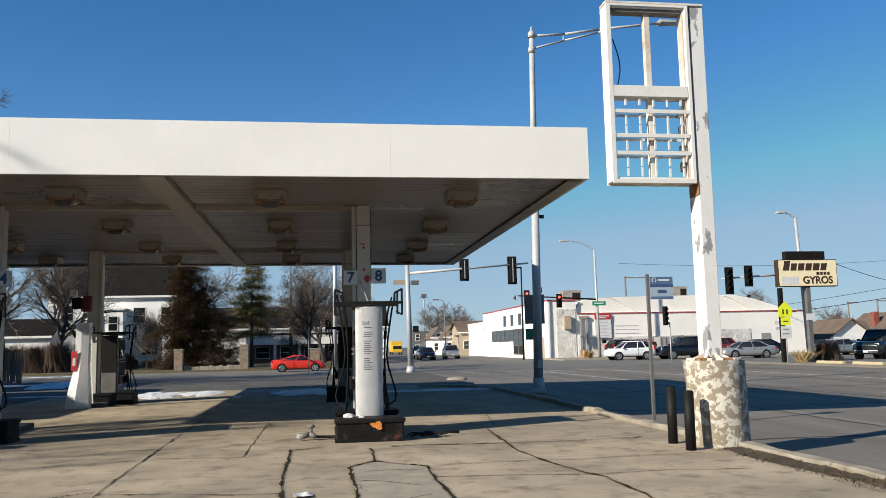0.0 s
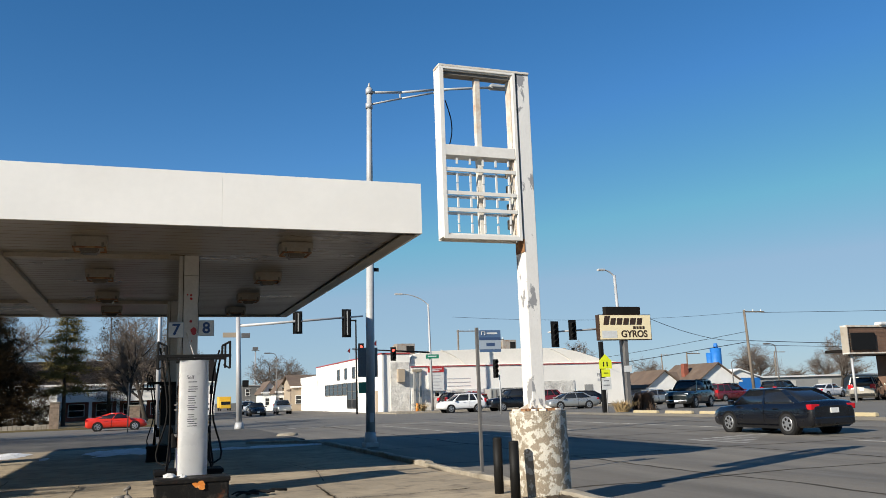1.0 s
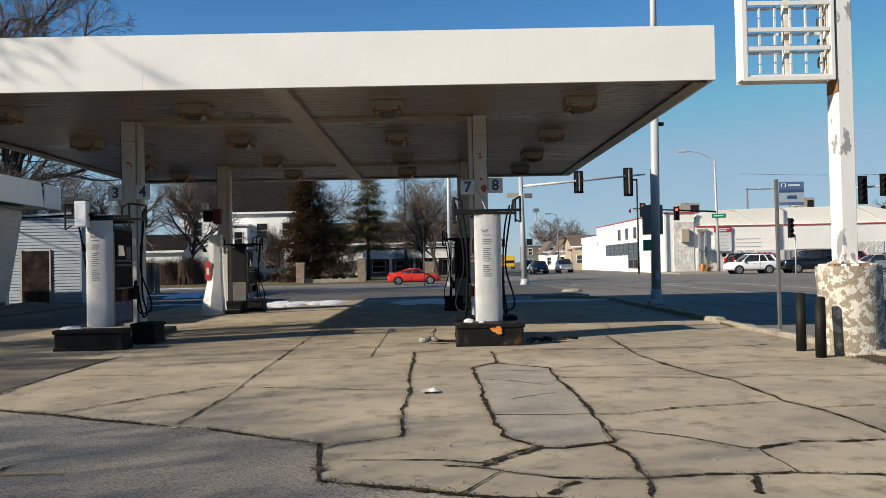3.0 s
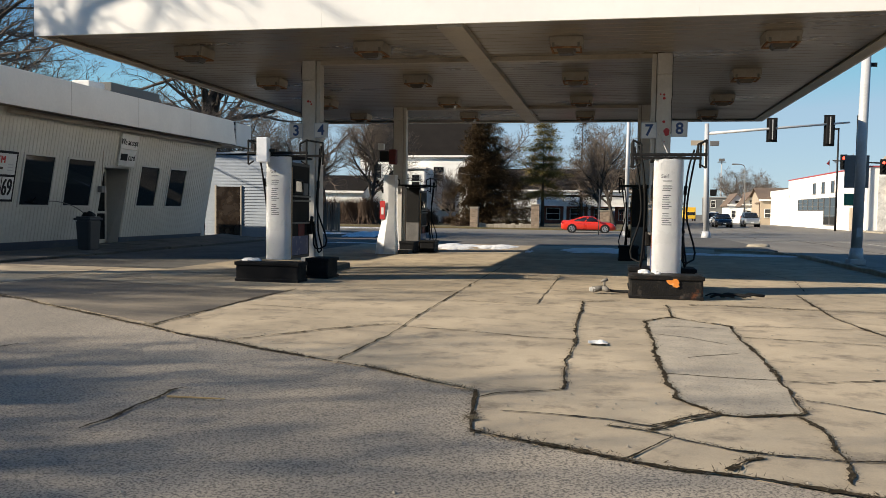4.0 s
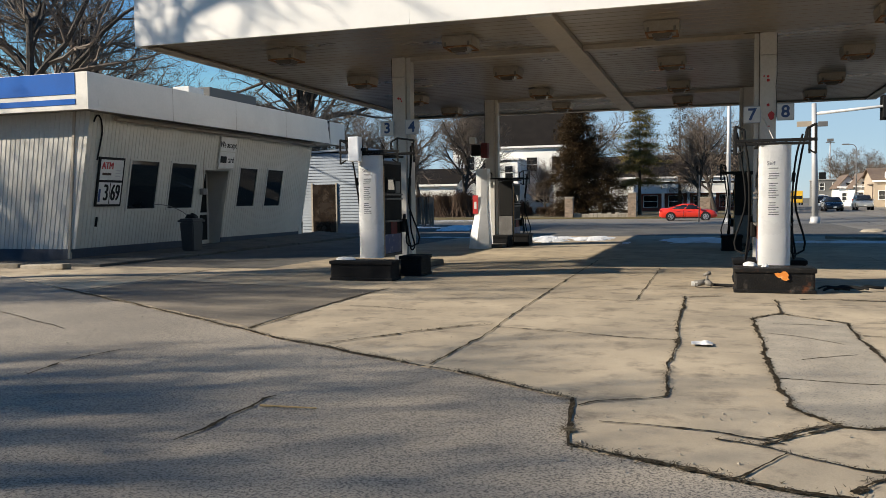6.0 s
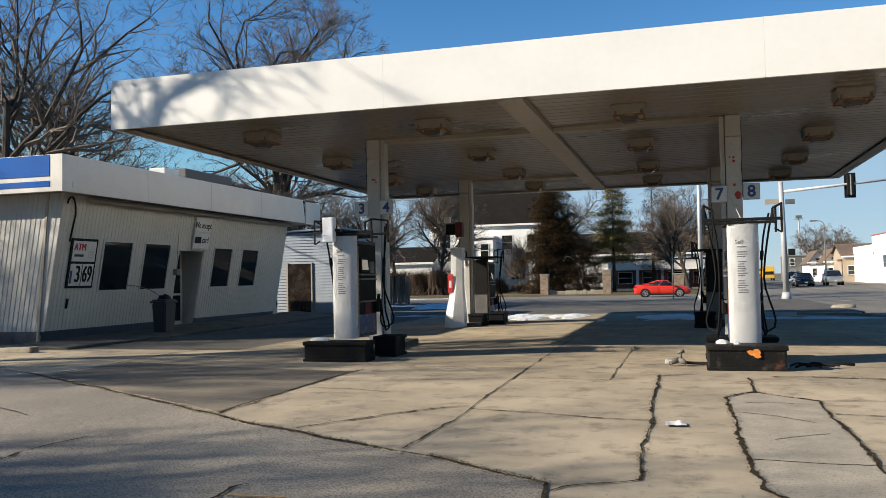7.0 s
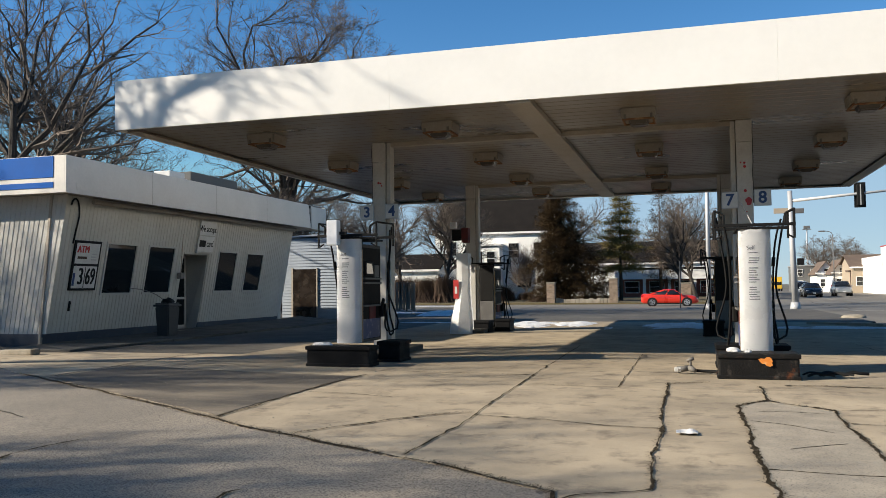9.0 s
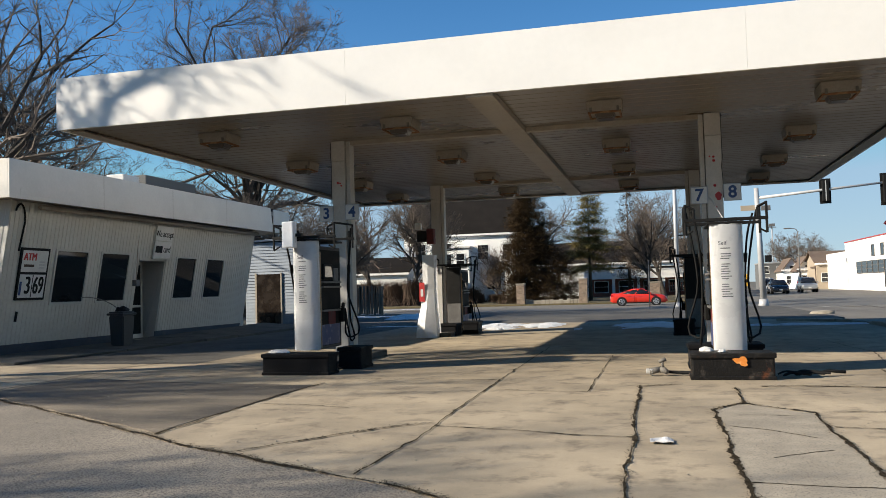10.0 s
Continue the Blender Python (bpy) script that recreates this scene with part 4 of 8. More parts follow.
part("blue_band", B(-23.0, FX - 0.35, FY0 - 0.012, FY0 - 0.002, FZ0 + 0.12, FZ0 + 0.25), M["bluepanel"], shop, "bright blue sign band")
part("vent_plate", B(FX + 0.002, FX + 0.008, 16.15, 16.95, FZ0 + 0.10, FZ0 + 0.26), M["shopfascia"], shop)
part("gutter", T((lx(SZ) + 0.10, SY0 + 0.9, SZ - 0.10), (lx(SZ) + 0.10, SY1, SZ - 0.10), 0.06), M["trim"], shop)
part("roof_hatch", B(-16.6, -14.35, 22.2, 24.9, FZ1 - 0.12, FZ1 + 0.50, bev=0.02), M["darkgrey"], shop, "dark flat roof hatch")
part("roof_vent", B(-14.95, -14.4, 21.2, 21.95, FZ1 - 0.12, FZ1 + 0.40, bev=0.02), M["plate"], shop)


def shop_window(a, b, c, d):
    ob = thing("window", (0, 0, 0), "dark fixed shop window in a pale frame", "window", "shop windows", "structure")
    for p in ((a - 0.05, b + 0.05, c - 0.06, c), (a - 0.05, b + 0.05, d, d + 0.05), (a - 0.05, a, c, d), (b, b + 0.05, c, d)):
        bm = bmesh.new()
        slanted(bm, *p, -0.03, 0.03)
        part("window_frame", bm, M["frame"], ob)
    bm = bmesh.new()
    slanted(bm, a, b, c, d, 0.004, 0.018)
    part("pane", bm, M["glass"], ob)


for k in (0, 1, 3, 4):
    shop_window(*OPEN[k])
# recessed upright door between two tapering cheeks
door = thing("door", (0, 0, 0), "glazed shop door standing upright in a recess of the leaning wall", "door", kind="structure")
DX = SX - 0.30
a, b = OPEN[2][:2]
part("cheek", B(DX, SX + 0.02, a - 0.02, a, 0.0, 2.42), M["siding"], door)
bm = bmesh.new()
q = [bm.verts.new(p) for p in ((DX, b - 0.10, 0.0), (SX, b, 0.0), (lx(2.42), b, 2.42), (DX, b - 0.10, 2.42))]
bm.faces.new(q)
bmesh.ops.solidify(bm, geom=list(bm.faces), thickness=0.02)
part("cheek", bm, M["siding"], door)
part("lintel", B(DX - 0.02, lx(2.4), a, b, 2.36, 2.44), M["siding"], door)
for p in ((a, a + 0.06, 0.1, 2.36), (b - 0.16, b - 0.10, 0.1, 2.36), (a, b - 0.10, 2.28, 2.36), (a, b - 0.10, 0.10, 0.24), (a, b - 0.1, 1.02, 1.09)):
    part("door_frame", B(DX - 0.03, DX + 0.02, *p), M["frame"], door)
part("pane", B(DX - 0.01, DX - 0.004, a + 0.06, b - 0.16, 0.24, 2.28), M["glass"], door)
part("handle", T((DX + 0.05, a + 0.16, 0.9), (DX + 0.05, a + 0.16, 1.25), 0.015), M["chrome"], door)
part("red_notice", B(DX + 0.001, DX + 0.004, a + 0.3, a + 0.55, 0.62, 0.80), M["red"], door)
part("step", B(DX, SX + 0.35, a - 0.05, b + 0.05, 0.02, 0.12, bev=0.02), M["kerb"], door)


def wall_frame(y, z, dx=0.02):
    """pose of a panel flat on the leaning wall, facing out"""
    return Matrix.Translation((lx(z) + dx, y, z)) @ pose(0, 0, 0, 0, math.degrees(math.atan2(LEAN, SZ)), 0) @ pose(0, 0, 0, 90, 0, 90)


ps = thing("price_board", (0, 0, 0), "black framed price board with red lettering and black figures", "sign")
ps.matrix_basis = wall_frame(17.36, 1.93, 0.03)
part("frame", B(-0.47, 0.47, -0.62, 0.62, -0.02, 0.02, bev=0.008), M["black"], ps)
part("upper_face", B(-0.41, 0.41, 0.05, 0.56, 0.021, 0.026), M["plate"], ps)
part("lower_face", B(-0.41, 0.41, -0.56, -0.01, 0.021, 0.026), M["plate"], ps)
part("white_card", B(-0.38, 0.03, 0.08, 0.54, 0.027, 0.03), M["plate"], ps)
for dx, dz in ((-0.012, 0.0), (0.0, 0.0004), (0.012, 0.0008)):
    words("letters", "ATM", 0.25, (-0.17 + dx, 0.40, 0.032 + dz), (0, 0, 0), M["red"], ps, 0.001, 0.0, 0.8)
part("caption_bar", B(-0.34, -0.02, 0.17, 0.23, 0.031, 0.033), M["darkbrown"], ps)
for k in range(3):
    part("printed_line", B(0.14, 0.32, 0.14 + k * 0.07, 0.17 + k * 0.07, 0.027, 0.029), M["faintink"], ps)
for dx, dz in ((-0.014, 0.0), (0.0, 0.0004), (0.014, 0.0008)):
    words("figure", "3", 0.58, (-0.14 + dx, -0.285, 0.029 + dz), (0, 0, 0), M["black"], ps, 0.002, 0.0, 0.66)
    words("figure", "69", 0.58, (0.20 + dx, -0.285, 0.029 + dz), (0, 0, 0), M["black"], ps, 0.002, 0.0, 0.58)
part("divider", B(-0.01, 0.01, -0.55, -0.02, 0.027, 0.032), M["black"], ps)
part("torn_edge", B(-0.40, -0.33, -0.50, -0.18, 0.027, 0.031), M["digit"], ps)

ls = thing("notice_board", (0, 0, 0), "white two-part notice board with black lettering above the shop door", "sign")
ls.matrix_basis = wall_frame(22.42, 2.93, 0.06)
part("upper_board", B(-0.42, 0.42, 0.02, 0.46, -0.02, 0.02, bev=0.006), M["plate"], ls)
part("lower_board", B(-0.42, 0.42, -0.48, 0.0, -0.02, 0.02, bev=0.006), M["plate"], ls)
words("letters", "We accept", 0.27, (-0.006, 0.22, 0.022), (0, 0, 0), M["black"], ls, 0.001, 0.0, 0.75)
words("letters", "We accept", 0.27, (0.006, 0.22, 0.0224), (0, 0, 0), M["black"], ls, 0.001, 0.0, 0.75)
part("word_bar", B(-0.36, -0.02, -0.33, -0.13, 0.021, 0.023), M["black"], ls)
words("letters", "card", 0.27, (0.21, -0.23, 0.022), (0, 0, 0), M["black"], ls, 0.001, 0.004, 0.75)
part("frame", B(-0.45, 0.45, -0.52, -0.485, -0.02, 0.03), M["frame"], ls)

wl = thing("wall_lamp", (lx(1.9) + 0.08, 21.32, 1.72), "small grey metal box light beside the shop door", "wall lamp")
part("case", B(-0.07, 0.07, -0.09, 0.09, -0.09, 0.09, bev=0.02), M["greymetal"], wl)
part("conduit", T((0, 0, 0.08), (0.1, 0, 1.4), 0.012), M["trim"], wl)
wc = thing("wall_cable", (0, 0, 0), "black cable loop hanging from the eaves", "cable")
bm = bmesh.new()
line(bm, bez((lx(3.4) + 0.04, 16.55, 3.35), (lx(3.5) + 0.05, 16.6, 3.6), (lx(3.4) + 0.05, 16.85, 3.6), (lx(3.2) + 0.05, 16.85, 3.1)) + [Vector((lx(2.45) + 0.05, 16.80, 2.45))], 0.022, 6)
part("cable", bm, M["black"], wc)
wc2 = thing("drain_pipe_stub", (lx(0.95) + 0.03, 17.0, 0.82), "dark stub of a pipe on the wall", "pipe")
part("stub", T((0, 0, 0), (0.03, 0.02, 0.24), 0.03), M["black"], wc2)

# bin with bag and a thin rod
bn = thing("rubbish_bin", (-13.45, 19.75, 0.06), "dark grey plastic rubbish bin with black bag on its lid", "bin")
bm = bmesh.new()
vs = box(bm, -0.22, 0.22, -0.26, 0.26, 0.0, 0.80)
for v in vs:
    if v.co.z < 0.4:
        v.co.x *= 0.82
        v.co.y *= 0.82
bmesh.ops.bevel(bm, geom=list(bm.edges), offset=0.03, segments=2, affect="EDGES")
part("body", bm, M["bin"], bn)
part("rim", B(-0.25, 0.25, -0.29, 0.29, 0.80, 0.86, bev=0.02), M["bin"], bn)
part("lid", B(-0.21, 0.21, -0.25, 0.25, 0.86, 0.90, bev=0.02), M["bin"], bn)
bag = lump("bag", (0.0, 0.03, 0.89), 0.17, 0.15, 0.14, M["black"], "", "", 4)
bag.parent = bn
rod = thing("thin_rod", (0, 0, 0), "thin bent cable leaning from the window to the bin", "cable")
bm = bmesh.new()
line(bm, bez((-14.1, 19.0, 1.35), (-13.9, 19.3, 1.38), (-13.6, 19.6, 1.2), (-13.5, 19.72, 0.98)), 0.012, 5)
part("rod", bm, M["greymetal"], rod)

# walkway along the shop
walkway = thing("walkway", (0, 0, 0), "cracked raised concrete walkway beside the shop", "pavement", kind="structure")
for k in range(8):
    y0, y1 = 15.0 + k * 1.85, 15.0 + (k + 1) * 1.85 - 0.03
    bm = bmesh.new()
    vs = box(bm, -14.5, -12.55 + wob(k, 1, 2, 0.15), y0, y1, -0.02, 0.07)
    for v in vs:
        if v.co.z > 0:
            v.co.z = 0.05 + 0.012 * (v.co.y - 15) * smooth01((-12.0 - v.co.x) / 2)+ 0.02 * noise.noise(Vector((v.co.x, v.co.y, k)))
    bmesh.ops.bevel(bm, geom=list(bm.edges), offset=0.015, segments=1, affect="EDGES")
    # walkway in dark asphalt colour, which also holds the shop's shade
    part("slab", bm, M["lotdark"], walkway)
for k in range(5):
    bm = B(-0.6 - 0.1 * k, 0.6, -0.12, 0.12, -0.02, 0.10, bev=0.03)
    kb = part("broken_kerb", bm, M["kerb"], walkway)
    kb.matrix_basis = pose(-13.4 - k * 1.35, 14.35 + 0.1 * (k % 2), 0.0, 0, 2 * (k % 3) - 2, 5 * (k % 2) - 3)

# ---- clapboard shed behind ----
shed = thing("shed", (-14.1, 33.2, 0.0), "pale blue clapboard shed with a dark brown door", "shed", kind="structure")
SW, SD, SH = 2.9, 5.0, 3.5
part("core", B(-SW, 0.0, 0.0, SD, 0.0, SH - 0.02), M["bluesiding"], shed)


def clapboards(parent, x0, x1, z0, z1, y, material, pitch=0.13, axis="x"):
    z = z0
    while z < z1 - 0.02:
        h = min(pitch, z1 - z)
        bm = bmesh.new()
        pr = [(-0.004, z), (-0.034, z + 0.004), (-0.010, z + h), (0.0, z + h)]
        rows = []
        for u in (x0, x1):
            rows.append([bm.verts.new((u, y + d, zz) if axis == "x" else (y - d, u, zz)) for d, zz in pr])
        for k in range(3):
            f = (rows[0][k], rows[1][k], rows[1][k + 1], rows[0][k + 1])
            bm.faces.new(f if axis == "x" else f)
        part("clapboard", bm, material, parent)
        z += pitch


clapboards(shed, -SW, 0.03, 0.05, SH, 0.0, M["bluesiding"])
clapboards(shed, 0.0, SD, 0.05, SH, 0.0, M["bluesiding"], axis="y")
part("corner_board", B(-0.04, 0.045, -0.045, 0.04, 0.0, SH, bev=0.005), M["bluesiding"], shed)
bm = bmesh.new()
for x0, z0, x1, z1 in ((-SW - 0.1, SH - 0.05, 0.12, SH + 0.10),):
    q = [(-SW - 0.1, -0.12, SH), (0.12, -0.12, SH + 0.12), (0.12, SD, SH + 0.12), (-SW - 0.1, SD, SH)]
    lo = [bm.verts.new((x, y, z)) for x, y, z in q]
    hi = [bm.verts.new((x, y, z + 0.08)) for x, y, z in q]
    bm.faces.new(list(reversed(lo)))
    bm.faces.new(hi)
    for k in range(4):
        bm.faces.new((lo[k], lo[(k + 1) % 4], hi[(k + 1) % 4], hi[k]))
part("roof", bm, M["bluesiding"], shed)
sd = part("door", B(-2.35, -1.25, -0.075, -0.034, 0.05, 2.15, bev=0.01), M["doorbrown"], shed, "dark brown door with a mirror-like pane")
part("door_frame", B(-2.43, -2.35, -0.08, -0.033, 0.05, 2.2), M["trim"], sd)
part("door_frame", B(-1.25, -1.19, -0.08, -0.033, 0.05, 2.2), M["trim"], sd)

# ---- pole sign by the kerb ----
ps2 = thing("pole_sign", (0, 10.25, 0), "tall empty sign frame of white peeling steel on a square post", "sign")
X0, X1, Z0, Z1, DP = 4.345, 5.56, 3.66, 6.23, 0.22
TH = 0.055
for nm, p in (("side_cheek", (X0, X0 + TH, 0, DP, Z0, Z1)), ("side_cheek", (X1 - TH, X1, 0, DP, Z0, Z1)), ("top_rail", (X0 + TH, X1 - TH, 0, DP, Z1 - TH, Z1)), ("bottom_rail", (X0 + TH, X1 - TH, 0, DP, Z0, Z0 + TH))):
    part(nm, B(*p, bev=0.006), M["signwhite"], ps2)
part("top_cap", B(X0 - 0.01, X1 + 0.24, -0.02, DP + 0.02, Z1 + 0.001, Z1 + 0.035, bev=0.006), M["rustywhite"], ps2)
part("liner", B(X1 - TH - 0.02, X1 - TH - 0.004, 0.03, DP - 0.03, Z0 + TH, Z1 - TH), M["rustywhite"], ps2)
part("liner", B(X0 + TH, X1 - TH - 0.03, 0.03, DP - 0.03, Z1 - TH - 0.05, Z1 - TH - 0.002), M["inside"], ps2)
for yy in (-0.02, DP + 0.001):
    for p in ((X0 - 0.005, X0 + 0.06, Z0 - 0.03, Z1), (X1 - 0.045, X1 + 0.005, Z0 - 0.03, Z1), (X0 + 0.06, X1 - 0.045, Z0 - 0.03, Z0 + 0.03), (X0 + 0.06, X1 - 0.045, Z1 - 0.035, Z1)):
        part("flange", B(p[0], p[1], yy, yy + 0.019, p[2], p[3], bev=0.004), M["signwhite"], ps2)
part("middle_band", B(X0 + TH, X1 - TH, -0.016, DP, 4.87, 5.03, bev=0.006), M["signwhite"], ps2)
part("centre_pipe", B(4.93, 5.02, 0.07, 0.16, Z0 + TH, Z1 - TH, bev=0.01), M["rustywhite"], ps2)
for z in (4.66, 4.31, 4.06):
    part("front_rail", B(X0 + TH, X1 - TH, -0.012, 0.012, z - 0.028, z + 0.028, bev=0.004), M["signwhite"], ps2)
    part("rear_rail", B(X0 + TH, X1 - TH, DP - 0.02, DP, z - 0.03, z + 0.01, bev=0.004), M["signwhite"], ps2)
rnd = random.Random(4)
for k in range(5):
    x = X0 + 0.24 + k * 0.205
    for zc, h in ((4.80, 0.09), (4.55, 0.13), (4.40, 0.11), (4.20, 0.13), (3.95, 0.12), (3.80, 0.10)):
        part("lamp_clip", B(x - 0.014, x + 0.014, 0.015, 0.04, zc - h / 2 * rnd.uniform(1.0, 1.5), zc + h / 2 * rnd.uniform(0.9, 1.3), bev=0.003), M["plate"], ps2)
for k in range(4):
    part("socket", B(X1 - 0.16, X1 - 0.09, 0.09, 0.15, 3.82 + k * 0.26, 3.98 + k * 0.26 - rnd.uniform(0, 0.05), bev=0.01), M["inside"], ps2)
bm = bmesh.new()
line(bm, bez((4.47, 0.12, 5.75), (4.55, 0.12, 5.5), (4.61, 0.12, 5.35), (4.51, 0.12, 5.05), 14), 0.009, 5)
part("loose_wire", bm, M["black"], ps2)
part("post", B(5.60, 5.80, 0.0, 0.32, 1.20, Z1, bev=0.008), M["peel"], ps2, "square steel post with white paint peeling to grey")
part("rust_saddle", B(5.588, 5.602, -0.006, 0.30, 3.47, 3.66, bev=0.004), M["rust"], ps2, "rusted steel bracket")
for sx, sy in ((-1, 0), (1, 0), (0, -1), (-0.7, -0.7), (0.7, -0.7)):
    bm = bmesh.new()
    c = Vector((5.70 + sx * 0.09, 0.16 + sy * 0.15, 0))
    o = Vector((sx, sy, 0)).normalized()
    w = Vector((-o.y, o.x, 0)) * 0.010
    q = [c + Vector((0, 0, 1.19)), c + o * 0.17 + Vector((0, 0, 1.19)), c + o * 0.14 + Vector((0, 0, 1.21)), c + Vector((0, 0, 1.27))]
    va = [bm.verts.new(p - w) for p in q]
    vb = [bm.verts.new(p + w) for p in q]
    bm.faces.new(va)
    bm.faces.new(list(reversed(vb)))
    for k in range(4):
        bm.faces.new((va[k], vb[k], vb[(k + 1) % 4], va[(k + 1) % 4]))
    bmesh.ops.recalc_face_normals(bm, faces=bm.faces)
    part("gusset", bm, M["rustywhite"], ps2)
part("base_plate", B(5.48, 5.98, -0.10, 0.42, 1.165, 1.20, bev=0.01), M["rust"], ps2, "rusty base plate")

ped = thing("sign_pedestal", (5.74, 10.42, 0), "round concrete footing with cream paint peeling off", "pedestal")
bm = bmesh.new()
rings = []
for j in range(25):
    t = j / 24
    r = 0.385 + 0.025 * t
    cx = 0.06 - 0.055 * t
    rings.append([bm.verts.new((cx + r * (1 + 0.02 * noise.noise(Vector((math.cos(a) * 2, math.sin(a) * 2, t * 3)))) * math.cos(a), r * math.sin(a), -0.03 + 1.195 * t)) for a in (2 * math.pi * k / 40 for k in range(40))])
for a, b in zip(rings[:-1], rings[1:]):
    for k in range(40):
        bm.faces.new((a[k], a[(k + 1) % 40], b[(k + 1) % 40], b[k])).smooth = True
bm.faces.new(rings[-1])
bmesh.ops.bevel(bm, geom=[e for e in bm.edges if all(v in rings[-1] for v in e.verts)], offset=0.02, segments=2, affect="EDGES")
part("drum", bm, M["pedestal"], ped)
for k in range(16):
    a = k * 0.41
    bm = B(-0.05, 0.05, -0.03, 0.03, 0, 0.04, bev=0.012)
    ch = part("chip", bm, M["rustywhite"] if k % 3 else M["rust"], ped)
    ch.matrix_basis = pose(0.005 + 0.33 * math.cos(a), 0.33 * math.sin(a), 1.155, 0, 0, math.degrees(a) + 70)

for (x, y, h) in ((5.27, 10.83, 0.78), (5.18, 10.05, 0.76)):
    bo = thing("bollard", (x, y, 0), "short black steel pipe bollard beside the sign footing", "bollard", "bollards")
    part("pipe", T((0, 0, -0.02), (0, 0, h), 0.068, 0.068, 20), M["black"], bo)
    bm = bmesh.new()
    bmesh.ops.create_uvsphere(bm, u_segments=16, v_segments=8, radius=0.068)
    bmesh.ops.transform(bm, matrix=Matrix.Translation((0, 0, h)) @ Matrix.Diagonal((1, 1, 0.35, 1)), verts=bm.verts)
    part("cap", bm, M["black"], bo, smooth=True)

BSP = M["plate"]
bs = thing("bus_stop_sign", (6.23, 13.85, 0), "blue and white bus stop sign on a thin steel pole", "sign")
part("pole", B(-0.028, 0.028, -0.028, 0.028, -0.05, 2.66, bev=0.006), M["greymetal"], bs)
part("panel", B(0.03, 0.47, -0.036, -0.03, 2.20, 2.61, bev=0.002), M["signlight"], bs)
part("blue_band", B(0.031, 0.469, -0.039, -0.037, 2.425, 2.475), M["signblue"], bs)
part("pale_band", B(0.031, 0.469, -0.039, -0.037, 2.25, 2.42), M["paleband"], bs)
bm = bmesh.new()
for k in range(9):
    a0, a1 = radians(-60 + k * 32), radians(-60 + (k + 1) * 32)
    tube(bm, (0.115 + 0.04 * math.cos(a0), -0.039, 2.55 + 0.04 * math.sin(a0)), (0.115 + 0.04 * math.cos(a1), -0.039, 2.55 + 0.04 * math.sin(a1)), 0.007, 0.007, 5)
part("emblem", bm, BSP, bs)
part("word_bar", B(0.19, 0.40, -0.039, -0.037, 2.535, 2.565), BSP, bs)
part("route_bar", B(0.17, 0.34, -0.042, -0.0395, 2.31, 2.37), M["signblue"], bs)


# ---- poles, signals, street furniture ----
lp = thing("street_lamp", (6.70, 22.9, 0), "tall grey steel street lamp with a long double arm", "street lamp")
lp.matrix_basis = pose(7.19, 25.6, 0, 0, 1.05, 0) @ Matrix.Diagonal((1.105, 1.105, 1.105, 1))
part("base", T((0, 0, -0.1), (0, 0, 0.32), 0.20, 0.15, 16), M["steel"], lp)
part("base_flange", B(-0.20, 0.20, -0.20, 0.20, -0.1, 0.03, bev=0.02), M["steel"], lp)
bm = bmesh.new()
tube(bm, (0, 0, 0.3), (-0.02, 0, 5.5), 0.135, 0.11, 14)
tube(bm, (-0.02, 0, 5.5), (-0.05, 0, 10.75), 0.11, 0.075, 14)
part("shaft", bm, M["steel"], lp)
bm = bmesh.new()
line(bm, [(-0.05, 0, 10.60), (1.0, 0, 10.72), (2.1, 0, 10.93), (4.1, 0, 11.24)], 0.04, 8)
line(bm, [(-0.05, 0, 10.20), (1.0, 0, 10.52), (2.05, 0, 10.82), (2.6, 0, 11.0)], 0.03, 8)
line(bm, [(0.95, 0, 10.5), (0.95, 0, 10.72)], 0.02, 6)
part("arm", bm, M["steel"], lp)
bm = bmesh.new()
vs = box(bm, 4.0, 4.78, -0.16, 0.16, 11.18, 11.33)
for v in vs:
    if v.co.x > 4.5:
        v.co.z = 11.27 + (v.co.z - 11.27) * 0.4
bmesh.ops.bevel(bm, geom=list(bm.edges), offset=0.03, segments=2, affect="EDGES")
part("luminaire", bm, M["steel"], lp)
for z in (10.15, 10.62):
    part("clamp", T((-0.05, 0, z - 0.08), (-0.05, 0, z + 0.08), 0.11, 0.11, 12), M["galv"], lp)
part("finial", T((-0.05, 0, 10.75), (-0.05, 0, 10.9), 0.05, 0.02, 8), M["steel"], lp)
part("pole_bracket", B(0.09, 0.26, -0.03, 0.03, 6.35, 6.45), M["black"], lp)
part("pole_bracket", B(0.09, 0.24, -0.03, 0.03, 5.0, 5.1), M["black"], lp)
part("hand_hole", B(-0.06, 0.06, -0.15, -0.12, 0.6, 0.85, bev=0.01), M["galv"], lp)

sb = thing("road_sign_back", (6.82, 24.3, 0), "grey back of a road sign on a black post", "road sign")
sb.matrix_basis = pose(7.62, 27.5, -0.05) @ Matrix.Diagonal((1.13, 1.13, 1.13, 1))
part("post", T((0.0, 0, 0), (0.0, 0, 3.9), 0.035, 0.03, 8), M["black"], sb)
part("panel", B(-0.31, 0.31, -0.045, -0.036, 1.93, 2.82, bev=0.002), M["greymetal"], sb)
part("street_name_sign", B(-0.30, 0.02, -0.05, -0.04, 1.45, 1.78), M["signgreen"], sb, "small green sign")


